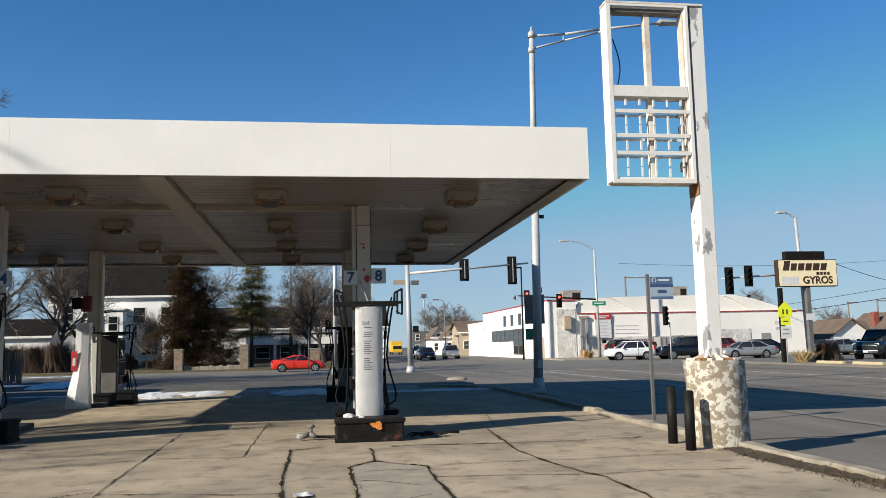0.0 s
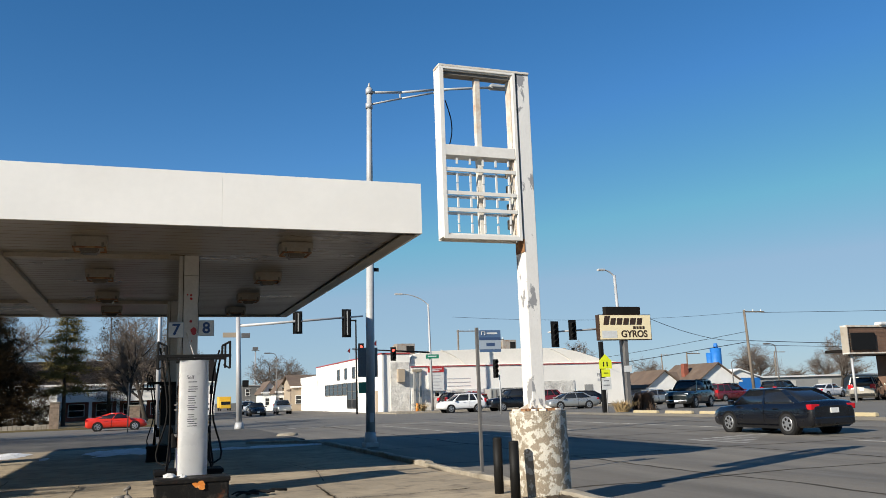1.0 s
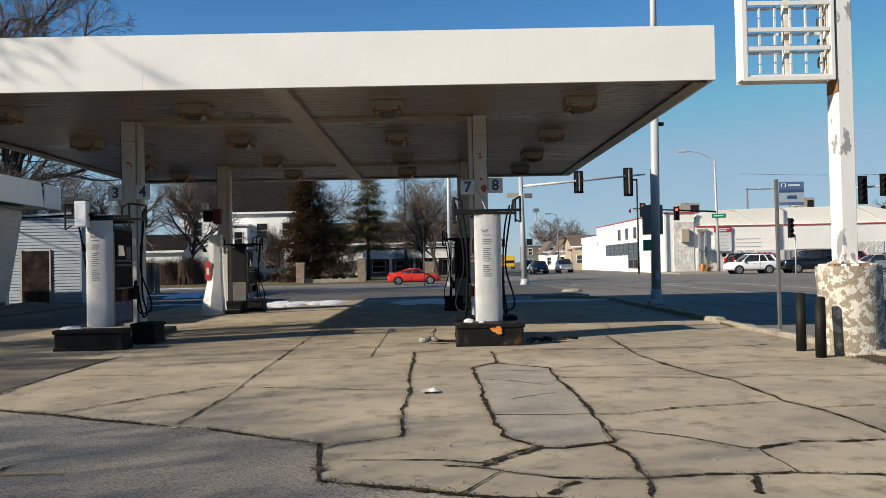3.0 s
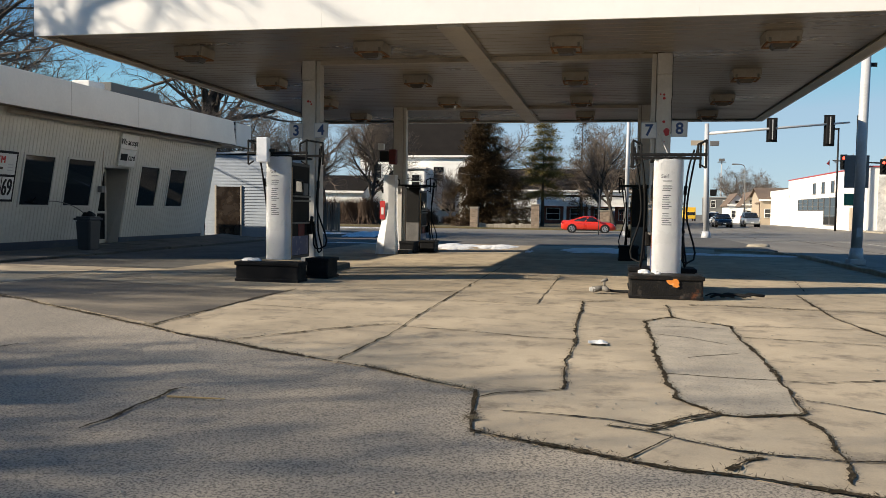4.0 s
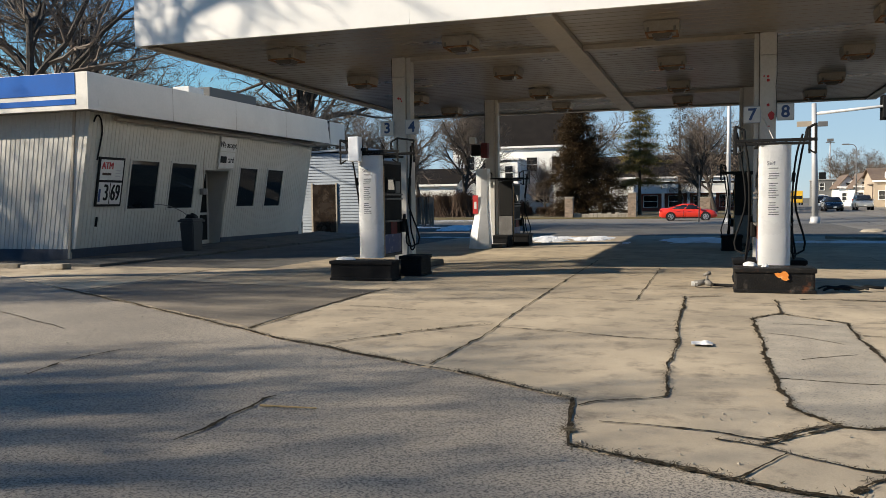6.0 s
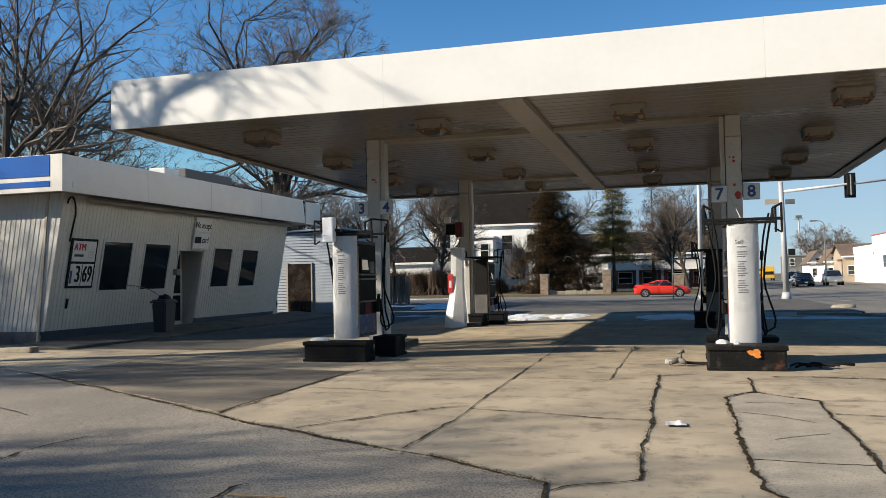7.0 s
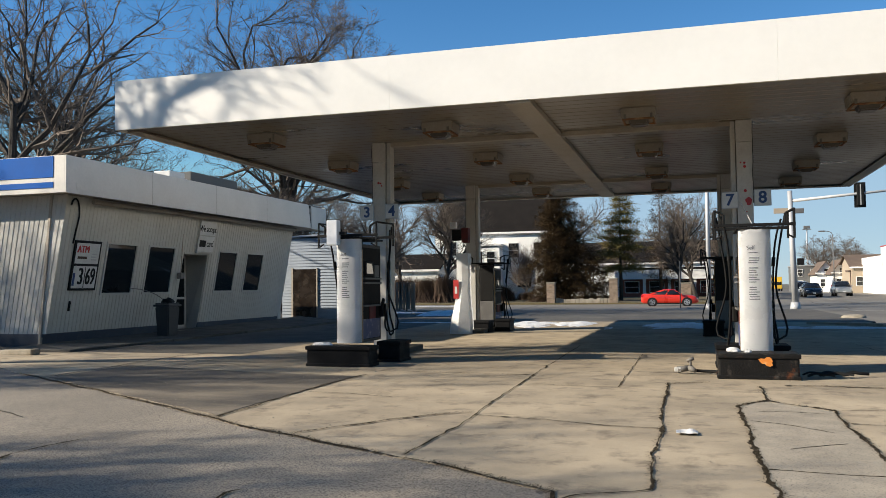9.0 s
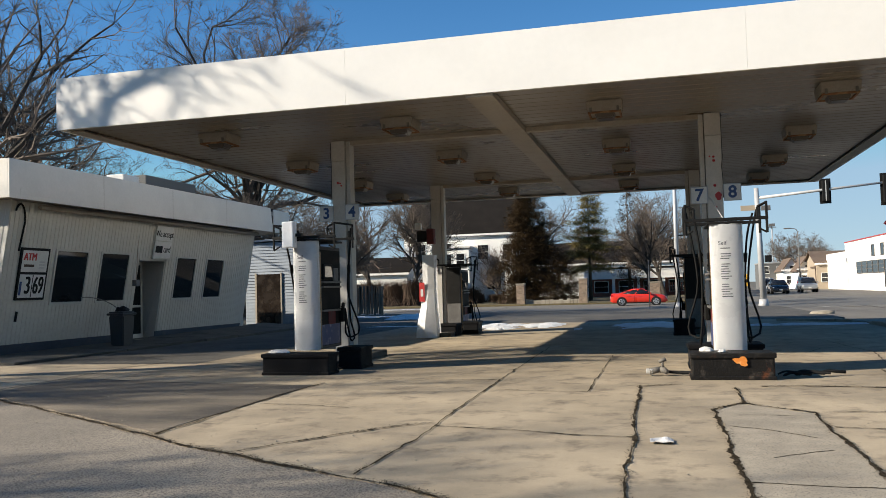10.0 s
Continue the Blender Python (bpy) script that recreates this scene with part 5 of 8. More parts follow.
def signal_head(parent, x, y, z, n=3, facing=1, lit=None, plate=True):
    h = 0.36 * n
    hd = part("signal_head", B(x - 0.17, x + 0.17, y - 0.12, y + 0.12, z - h / 2, z + h / 2, bev=0.03), M["black"], parent)
    if plate:
        part("backplate", B(x - 0.28, x + 0.28, y - 0.014 + 0.1 * facing, y + 0.014 + 0.1 * facing, z - h / 2 - 0.12, z + h / 2 + 0.12, bev=0.005), M["black"], hd)
        part("edge_tape", B(x - 0.025, x + 0.025, y - 0.13, y - 0.121, z - h / 2, z + h / 2), M["steel"] if facing > 0 else M["black"], hd)
    for k in range(n):
        zc = z + h / 2 - 0.18 - 0.36 * k
        yy = y + 0.12 * facing
        bm = bmesh.new()
        tube(bm, (x, yy, zc), (x, yy + 0.2 * facing, zc - 0.03), 0.15, 0.15, 12, caps=False)
        part("visor", bm, M["black"], hd)
        part("lens", T((x, yy, zc), (x, yy + 0.02 * facing, zc), 0.135, 0.135, 14), M["litred"] if lit == k else M["dark"], hd)
    return hd


sg = thing("traffic_signal", (5.45, 48.0, gz(5.45, 48)), "steel traffic signal mast with dark signals seen from behind", "traffic signal", "traffic signals")
part("base", T((0, 0, -0.15), (0, 0, 0.35), 0.30, 0.22, 14), M["galv"], sg)
part("pole", T((0, 0, 0.3), (-0.12, 0, 6.3), 0.17, 0.12, 14), M["galv"], sg)
part("mast_arm", T((-0.1, 0, 5.75), (7.2, 0, 6.32), 0.09, 0.05, 10), M["galv"], sg)
signal_head(sg, 3.30, 0.0, 5.95, 3, 1)
signal_head(sg, 6.22, 0.0, 5.90, 4, 1)
part("street_sign", B(-0.95, -0.12, -0.02, 0.0, 5.1, 5.38, bev=0.004), M["tanwall"], sg)
part("control_box", B(0.08, 0.55, -0.1, 0.1, 5.08, 5.34, bev=0.02), M["greymetal"], sg)
signal_head(sg, 0.32, -0.05, 2.5, 1, 1, plate=False)
part("push_button", B(0.12, 0.22, -0.06, 0.06, 1.05, 1.3, bev=0.01), M["black"], sg)

ll = thing("light_pole", (1.08, 48.0, gz(1, 48)), "plain grey steel light pole at the lot edge", "pole")
part("shaft", T((0, 0, -0.1), (0.05, 0, 8.6), 0.13, 0.09, 12), M["galv"], ll)
part("base", T((0, 0, -0.1), (0, 0, 0.3), 0.22, 0.16, 12), M["galv"], ll)
part("bracket", B(0.05, 0.4, -0.03, 0.03, 3.9, 4.0), M["black"], ll)

sp = thing("sign_post", (-0.6, 61.0, gz(-0.6, 61) - 0.14), "thin dark sign post", "pole")
part("post", T((0, 0, 0), (0.02, 0, 3.3), 0.04, 0.035, 8), M["greymetal"], sp)
part("panel", B(-0.02, 0.02, -0.3, 0.3, 2.5, 3.2), M["greymetal"], sp)

fs_ = thing("traffic_signal", (27.1, 78.0, 0), "street lamp and signal mast with red lights showing", "traffic signal", "traffic signals")
part("pole", T((0, 0, -0.05), (-0.15, 0, 10.5), 0.15, 0.09, 12), M["galv"], fs_)
bm = bmesh.new()
line(bm, bez((-0.15, 0, 10.4), (-0.8, 0, 11.0), (-1.6, 0, 11.4), (-2.8, 0, 11.45), 8), 0.05, 6)
part("lamp_arm", bm, M["galv"], fs_)
part("luminaire", B(-3.6, -2.8, -0.15, 0.15, 11.35, 11.52, bev=0.04), M["steel"], fs_)
part("mast_arm", T((0, 0, 5.65), (-8.0, 0, 6.1), 0.09, 0.05, 8), M["black"], fs_)
signal_head(fs_, -3.95, -0.1, 5.55, 3, -1, 0)
signal_head(fs_, -7.15, -0.1, 5.95, 3, -1, 0)
part("street_name_sign", B(-0.6, 0.75, -0.17, -0.14, 5.05, 5.45, bev=0.004), M["signgreen"], fs_, "green street name sign")
part("name_bar", B(-0.4, 0.5, -0.176, -0.172, 5.2, 5.32), M["plate"], fs_)
signal_head(fs_, 0.45, -0.1, 1.55, 1, -1, plate=False)
part("hydrant", T((-1.9, -1.0, -0.02), (-1.9, -1.0, 0.75), 0.18, 0.12, 10), M["orange"], fs_)

dl = thing("street_lamp", (20.0, 80.0, 0), "dark street lamp with a square head", "street lamp")
part("shaft", T((0, 0, -0.1), (0, 0, 9.0), 0.10, 0.07, 10), M["black"], dl)
part("luminaire", B(-0.9, 0.05, -0.15, 0.15, 8.95, 9.1, bev=0.03), M["black"], dl)

rm = thing("traffic_signal", (30.7, 48.3, 0), "grey street lamp carrying a signal mast arm", "traffic signal", "traffic signals")
part("pole", T((0, 0, -0.05), (-0.35, 0, 9.1), 0.15, 0.09, 12), M["galv"], rm)
bm = bmesh.new()
line(bm, bez((-0.35, 0, 9.0), (-0.5, 0, 9.25), (-0.8, 0, 9.4), (-1.1, 0, 9.45), 6), 0.05, 6)
part("lamp_arm", bm, M["galv"], rm)
part("luminaire", B(-1.6, -1.1, -0.15, 0.15, 9.38, 9.52, bev=0.03), M["steel"], rm)
part("mast_arm", T((-0.2, 0, 5.55), (-5.6, 0, 5.25), 0.08, 0.05, 8), M["galv"], rm)
signal_head(rm, -5.25, -0.8 + 0.6, 5.10, 4, -1)
signal_head(rm, -3.95, -0.2, 5.38, 3, -1)

sp2 = thing("traffic_signal", (26.6, 60.0, -0.14), "signal head on a short post at the crossing", "traffic signal", "traffic signals")
part("post", T((0, 0, 0), (0, 0, 3.0), 0.06, 0.05, 8), M["galv"], sp2)
signal_head(sp2, -0.32, 0.0, 3.5, 4, -1, plate=False)

# ---- restaurant sign and roadside signs ----
gs = thing("restaurant_sign", (30.2, 47.3, 0), "cream restaurant sign with dark brown lettering on two steel posts", "sign")
part("post", B(-0.14, 0.14, -0.14, 0.14, -0.02, 4.62, bev=0.02), M["greymetal"], gs)
part("post", B(-1.95, -1.70, -0.12, 0.12, -0.02, 4.55, bev=0.02), M["black"], gs)
fr = part("frame", B(-1.98, 1.96, -0.22, 0.22, 4.62, 6.30, bev=0.02), M["darkbrown"], gs)
part("face", B(-1.93, 1.91, -0.236, -0.222, 4.67, 6.25), M["cream"], fr)
part("topper", B(-1.42, 1.22, -0.20, 0.20, 6.31, 6.82, bev=0.03), M["roof"], gs, "dark box on top of the sign")
part("white_patch", B(-1.80, -0.68, -0.243, -0.238, 4.76, 5.24), M["plate"], gs)
rnd = random.Random(2)
x = -1.68
for wdt, hgt in ((0.40, 0.60), (0.38, 0.44), (0.40, 0.44), (0.40, 0.44), (0.42, 0.44), (0.38, 0.44)):
    bm = bmesh.new()
    box(bm, x, x + wdt, -0.246, -0.238, 5.62, 5.62 + hgt, bev=0.0)
    for v in bm.verts:
        v.co.x += (v.co.z - 5.6) * 0.22
    part("name_bar", bm, M["darkbrown"], gs)
    x += wdt + 0.10
x = 0.55
for wdt in (0.20, 0.16, 0.18, 0.16):
    part("name_bar", B(x, x + wdt, -0.246, -0.238, 5.34, 5.52), M["darkbrown"], gs)
    x += wdt + 0.06
words("letters", "GYROS", 0.62, (0.62, -0.242, 5.0), (90, 0, 0), M["darkbrown"], gs, 0.003, 0.02, 1.0)
part("small_plate", B(-0.28, 0.28, -0.16, -0.145, 2.55, 2.95), M["plate"], gs)

sc = thing("school_crossing_sign", (28.42, 47.0, 0), "fluorescent yellow pentagon school crossing sign with arrow plate", "road sign")
part("post", T((0, 0, -0.1), (0, 0, 3.4), 0.04, 0.04, 8), M["galv"], sc)
bm = bmesh.new()
pent = ((-0.46, 2.78), (0.46, 2.78), (0.46, 3.28), (0, 3.72), (-0.46, 3.28))
qa = [bm.verts.new((x, -0.056, z)) for x, z in pent]
qb = [bm.verts.new((x, -0.046, z)) for x, z in pent]
bm.faces.new(qa)
bm.faces.new(list(reversed(qb)))
for k in range(5):
    bm.faces.new((qa[k], qb[k], qb[(k + 1) % 5], qa[(k + 1) % 5]))
pn = part("panel", bm, M["signyellow"], sc)
for dx in (-0.14, 0.12):
    part("symbol", B(dx - 0.045, dx + 0.045, -0.060, -0.057, 2.92, 3.22), M["black"], pn)
ap = part("arrow_plate", B(-0.32, 0.32, -0.055, -0.048, 2.26, 2.74, bev=0.002), M["signyellow"], sc)
part("symbol", B(-0.16, 0.16, -0.060, -0.057, 2.47, 2.53), M["black"], ap)
wp = part("white_plate", B(-0.35, 0.35, -0.055, -0.048, 1.45, 2.20, bev=0.002), M["plate"], sc)
part("printed_line", B(-0.2, 0.2, -0.060, -0.057, 1.98, 2.04), M["ink"], wp)
part("printed_line", B(-0.24, 0.24, -0.060, -0.057, 1.70, 1.76), M["ink"], wp)


def tuft(name, at, r, h, n, material, label, category, seed=0, kind="stuff"):
    rnd = random.Random(seed)
    vs, fs = [], []
    for _ in range(n):
        a, q = rnd.uniform(0, 6.28), r * math.sqrt(rnd.random()) * 0.5
        b = Vector((q * math.cos(a), q * math.sin(a), 0))
        tip = b + Vector((rnd.gauss(0, r * 0.45), rnd.gauss(0, r * 0.45), h * rnd.uniform(0.5, 1.0)))
        w = Vector((-math.sin(a), math.cos(a), 0)) * 0.012 * (1 + h)
        k = len(vs)
        mid = (b + tip) / 2 + Vector((0, 0, h * 0.12))
        vs += [b - w, b + w, mid + w * 0.7, mid - w * 0.7, tip]
        fs += [(k, k + 1, k + 2, k + 3), (k + 3, k + 2, k + 4)]
    ob = raw(name, [tuple(v) for v in vs], fs, material)
    ob.matrix_basis = pose(*at)
    return tagged(ob, label, category, kind=kind)


tuft("grass_tuft", (29.35, 46.8, 0), 0.9, 0.85, 260, M["straw"], "tuft of dry straw-coloured ornamental grass", "grass", 3)
tuft("grass_tuft", (25.6, 77.2, 0), 0.9, 0.9, 220, M["straw"], "tuft of dry straw-coloured ornamental grass", "grass", 4)

# wheel stops along the car park
for k, (a, b) in enumerate(((44.1, 41.6), (40.8, 38.3), (37.6, 35.2), (34.4, 32.0), (31.2, 29.4), (28.4, 26.0), (25.0, 22.8), (21.8, 19.6))):
    ws = thing("wheel_stop", (28.55, (a + b) / 2, 0), "chipped pale yellow concrete wheel stop at the car park edge", "wheel stop", "wheel stops")
    bm = bmesh.new()
    vs = box(bm, -0.12, 0.12, -(a - b) / 2, (a - b) / 2, 0.0, 0.16)
    for v in vs:
        if v.co.z > 0.1:
            v.co.x *= 0.7
    bmesh.ops.bevel(bm, geom=list(bm.edges), offset=0.02, segments=2, affect="EDGES")
    part("block", bm, M["yellowstop"], ws)

# road markings
mk = thing("crosswalk_marking", (0, 0, -0.136), "worn white crosswalk bars on the asphalt", "road marking", kind="structure")
for k in range(7):
    x = 15.9 + k * 0.55
    bm = bmesh.new()
    q = [bm.verts.new(p) for p in ((x, 18.6 + 0.5 * k, 0), (x + 0.3, 18.7 + 0.5 * k, 0), (x + 0.3, 21.3 + 0.15 * k, 0), (x, 21.2 + 0.15 * k, 0))]
    bm.faces.new(q)
    part("bar", bm, M["mark"], mk)
for x, y0, y1 in ((13.0, 26, 45), (17.0, 30, 46), (21.5, 26, 46), (18.7, 15.5, 17.5), (13.0, 2, 9), (21.5, 4, 14)):
    part("lane_line", B(x - 0.06, x + 0.06, y0, y1, -0.004, 0.002), M["mark"], mk)
part("stop_line", B(8.0, 17.0, 47.2, 47.6, -0.004, 0.002), M["mark"], mk)

# tar sealed cracks across and along the road
ts = thing("tar_seams", (0, 0, -0.1385), "dark tar sealed cracks in the road", "crack", kind="structure")
rnd = random.Random(31)
for x0, y0, x1, y1 in ((6.4, 24.5, 27.5, 25.6), (6.4, 33.0, 27.5, 32.2), (6.4, 41.5, 27.5, 42.3), (6.4, 18.2, 27.5, 17.6), (6.4, 12.0, 27.5, 12.6), (10.2, 4, 10.4, 49), (14.9, 4, 15.1, 49), (19.6, 4, 19.4, 49), (24.3, 4, 24.5, 49), (-40, 58, 60, 58.4), (-40, 66, 60, 65.6), (-12, 50.5, -12.3, 73.5), (0, 50.5, 0.4, 73.5), (9, 50.5, 9.2, 73.5)):
    vs, fs = [], []
    n = int(math.hypot(x1 - x0, y1 - y0) / 0.35)
    d = Vector((x1 - x0, y1 - y0, 0)).normalized()
    s_ = Vector((-d.y, d.x, 0))
    for k in range(n + 1):
        t = k / n
        c = Vector((x0 + (x1 - x0) * t, y0 + (y1 - y0) * t, 0)) + s_ * (0.25 * noise.noise(Vector((k * 0.13, x0, y0))) + rnd.gauss(0, 0.015))
        w = 0.028 + 0.03 * rnd.random()
        vs += [tuple(c - s_ * w), tuple(c + s_ * w)]
    fs = [(2 * k, 2 * k + 2, 2 * k + 3, 2 * k + 1) for k in range(n)]
    raw("tar_seam", [(x, y, 0.002 + (gz(x, y) if y > 50 else 0.0)) for x, y, z in vs], fs, M["dirt"], ts)

# ---- snow ----
def snow(x, y, sx, sy, seed, h=0.10):
    vs, fs = [], []
    n, m = 64, 12
    for j in range(m + 1):
        t = j / m
        for k in range(n):
            a = 2 * math.pi * k / n
            e = 1 + 0.55 * noise.noise(Vector((math.cos(a) * 1.6, math.sin(a) * 1.6, seed))) + 0.45 * noise.noise(Vector((math.cos(a) * 5, math.sin(a) * 5, seed + 3))) + 0.2 * noise.noise(Vector((math.cos(a) * 12, math.sin(a) * 12, seed + 5)))
            px, py = sx * t * e * math.cos(a), sy * t * e * math.sin(a)
            vs.append((x + px, y + py, gz(x + px, y + py) + 0.004 + h * (1 - t ** 3) * (0.7 + 0.5 * noise.noise(Vector((px * 2, py * 2, seed))))))
    for j in range(m):
        for k in range(n):
            fs.append((j * n + k, j * n + (k + 1) % n, (j + 1) * n + (k + 1) % n, (j + 1) * n + k))
    return tagged(raw("snow_patch", vs, fs, M["snow"], smooth=True), "thin leftover patch of dirty white snow on the lot", "snow", "snow patches", "stuff")


snow(-11.2, 38.6, 1.0, 2.6, 1, 0.22)
snow(-5.15, 28.6, 0.72, 1.25, 2, 0.09)
snow(-4.72, 26.9, 0.40, 0.75, 12, 0.08)
snow(-3.62, 28.7, 0.66, 1.35, 3, 0.09)
snow(-0.2, 27.6, 1.15, 1.9, 4, 0.09)
snow(4.1, 26.5, 1.9, 0.34, 5, 0.07)
snow(2.9, 26.6, 0.55, 0.45, 13, 0.05)
snow(-2.24, 25.9, 0.13, 0.5, 6, 0.05)
snow(-14.0, 40.5, 1.5, 0.6, 7, 0.08)
snow(-9.2, 29.4, 1.2, 0.16, 8, 0.04)
snow(-18.5, 63.0, 2.6, 0.5, 9, 0.05)
lump("rubble", (6.0, 34.6, 0.0), 0.45, 0.3, 0.12, M["kerb"], "small heap of broken rubble at the driveway corner", "rubble", 9)


# ---- buildings ----
def window_unit(parent, x, z, w, h, y, depth=0.06, material=None, bars=1, axis="y", sgn=-1):
    """a window with frame, sill and pane on a wall facing -y (axis y) or -x (axis x)"""
    def bx(u0, u1, d0, d1, z0, z1):
        d0, d1 = sorted((y + sgn * d0, y + sgn * d1))
        return B(u0, u1, d0, d1, z0, z1) if axis == "y" else B(d0, d1, u0, u1, z0, z1)
    t = 0.07
    wn = part("window", bx(x - w / 2, x + w / 2, 0.0, 0.02, z, z + h), M["glass"], parent)
    for p in ((x - w / 2 - t, x + w / 2 + t, z + h, z + h + t), (x - w / 2 - t, x - w / 2, z, z + h), (x + w / 2, x + w / 2 + t, z, z + h)):
        part("frame", bx(p[0], p[1], 0.0, depth, p[2], p[3]), material or M["white"], wn)
    part("sill", bx(x - w / 2 - t, x + w / 2 + t, 0.0, depth + 0.04, z - t, z), material or M["white"], wn)
    for k in range(bars):
        zz = z + h * (k + 1) / (bars + 1)
        part("glazing_bar", bx(x - w / 2, x + w / 2, 0.02, 0.045, zz - 0.025, zz + 0.025), material or M["white"], wn)
    return wn


def gable_roof(parent, x0, x1, y0, y1, z, rise, material, ridge="x", over=0.35, th=0.16):
    bm = bmesh.new()
    if ridge == "x":
        ym = (y0 + y1) / 2
        pr = [(y0 - over, z - rise * over / (ym - y0)), (ym, z + rise), (y1 + over, z - rise * over / (ym - y0))]
        pts = lambda u, v, w: (u, v, w)
        us = (x0 - over, x1 + over)
    else:
        xm = (x0 + x1) / 2
        pr = [(x0 - over, z - rise * over / (xm - x0)), (xm, z + rise), (x1 + over, z - rise * over / (xm - x0))]
        pts = lambda u, v, w: (v, u, w)
        us = (y0 - over, y1 + over)
    for (a, za), (b, zb) in zip(pr[:-1], pr[1:]):
        lo = [bm.verts.new(pts(us[0], a, za)), bm.verts.new(pts(us[1], a, za)), bm.verts.new(pts(us[1], b, zb)), bm.verts.new(pts(us[0], b, zb))]
        hi = [bm.verts.new(v.co + Vector((0, 0, th))) for v in lo]
        bm.faces.new(lo)
        bm.faces.new(list(reversed(hi)))
        for k in range(4):
            bm.faces.new((lo[k], hi[k], hi[(k + 1) % 4], lo[(k + 1) % 4]))
    bmesh.ops.recalc_face_normals(bm, faces=bm.faces)
    part("roof", bm, material, parent)
    # gable walls
    bm = bmesh.new()
    if ridge == "x":
        for u in (x0, x1):
            bm.faces.new([bm.verts.new(p) for p in ((u, y0, z), (u, y1, z), (u, (y0 + y1) / 2, z + rise))])
    else:
        for u in (y0, y1):
            bm.faces.new([bm.verts.new(p) for p in ((x0, u, z), (x1, u, z), ((x0 + x1) / 2, u, z + rise))])
    return bm


def house(at, w, d, h, rise, wall, roof_m, label, wins=(), ridge="x", chimney=None, clap=False):
    ob = thing("house", at, label, "house", kind="structure")
    part("wall", B(0, w, 0, d, -0.3, h), wall, ob)
    bm = gable_roof(ob, 0, w, 0, d, h, rise, roof_m, ridge)
    part("gable", bm, wall, ob)
    part("eaves_board", B(-0.3, w + 0.3, -0.36, -0.30, h - 0.28, h - 0.06), M["white"], ob)
    for (x, z, ww, hh) in wins:
        window_unit(ob, x, z, ww, hh, 0.0)
    if chimney:
        cx, cy, cz = chimney
        part("chimney", B(cx - 0.35, cx + 0.35, cy - 0.35, cy + 0.35, h, cz), M["redbrick"], ob)
    if clap:
        z = 0.2
        while z < h - 0.3:
            bm = bmesh.new()
            q = [bm.verts.new(p) for p in ((0, -0.004, z), (w, -0.004, z), (w, -0.016, z + 0.004), (0, -0.016, z + 0.004))]
            q2 = [bm.verts.new(p) for p in ((w, -0.006, z + 0.22), (0, -0.006, z + 0.22))]
            bm.faces.new(q)
            bm.faces.new((q[3], q[2], q2[0], q2[1]))
            part("clapboard", bm, wall, ob)
            z += 0.22
    return ob


ZL = gz(-20, 90)
house((-29.0, 95.0, ZL), 13.3, 10.0, 7.9, 4.4, M["clap"], M["roof"], "two-storey white clapboard house with dark roof behind bare trees",
      [(10.7, 1.4, 1.6, 2.2), (9.5, 4.9, 1.2, 1.6), (2.0, 5.2, 1.2, 1.6), (5.2, 5.2, 1.0, 1.6), (5.4, 1.4, 1.0, 1.7), (12.3, 5.0, 0.9, 1.5)], clap=True)
porch = thing("porch_bay", (-24.2, 93.2, ZL), "projecting white porch bay of the house with a flat roof", "porch")
part("wall", B(0, 3.4, 0, 1.79, -0.2, 6.2), M["clap"], porch)
part("roof", B(-0.2, 3.6, -0.2, 1.79, 6.2, 6.4), M["white"], porch)
for xx, zz in ((0.9, 4.0), (2.4, 4.0), (0.9, 1.1), (2.4, 1.1)):
    window_unit(porch, xx, zz, 0.9, 1.5, 0.0)
house((-52.0, 86.0, ZL), 26.0, 8.0, 3.5, 1.6, M["clap"], M["roof"], "low white bungalow with a dark roof beyond the street",
      [(3, 1.0, 1.4, 1.3), (9, 1.0, 1.4, 1.3), (15, 1.0, 1.4, 1.3), (21, 1.0, 1.8, 1.3)])
house((-78.0, 92.0, ZL), 14.0, 9.0, 5.5, 3.0, M["clap"], M["roof"], "white frame house beyond the street", [(3, 1, 1.2, 1.6), (7, 1, 1.2, 1.6), (10, 3.6, 1.2, 1.4)])

fb = thing("low_shop_row", (-9.0, 110.0, gz(-9, 110)), "low white-roofed shop row with red brick front", "building", kind="structure")
part("wall", B(0, 16.5, 0, 9, -0.2, 2.25), M["redbrick"], fb)
part("canopy_band", B(-0.3, 17.0, -0.9, 9.2, 2.25, 3.45), M["white"], fb)
part("roof", B(0.5, 16.0, 0.5, 8.5, 3.451, 3.75), M["roof"], fb)
for k in range(5):
    window_unit(fb, 1.8 + k * 3.1, 0.55, 1.7, 1.4, 0.0)
for k in range(6):
    part("pier", B(0.1 + k * 3.1, 0.45 + k * 3.1, -0.7, -0.3, -0.2, 2.25), M["white"], fb)
for k in range(24):
    part("fence_slat", B(8.3 + k * 0.28, 8.42 + k * 0.28, -1.3, -1.27, -0.1, 1.6), M["redbrick"], fb)
house((-20.0, 125.0, 0), 30.0, 12.0, 4.6, 3.2, M["clap"], M["roof"], "long pale house with dark roof in the distance", [(4, 1, 1.4, 1.6), (12, 1, 1.4, 1.6), (20, 1, 1.4, 1.6)])

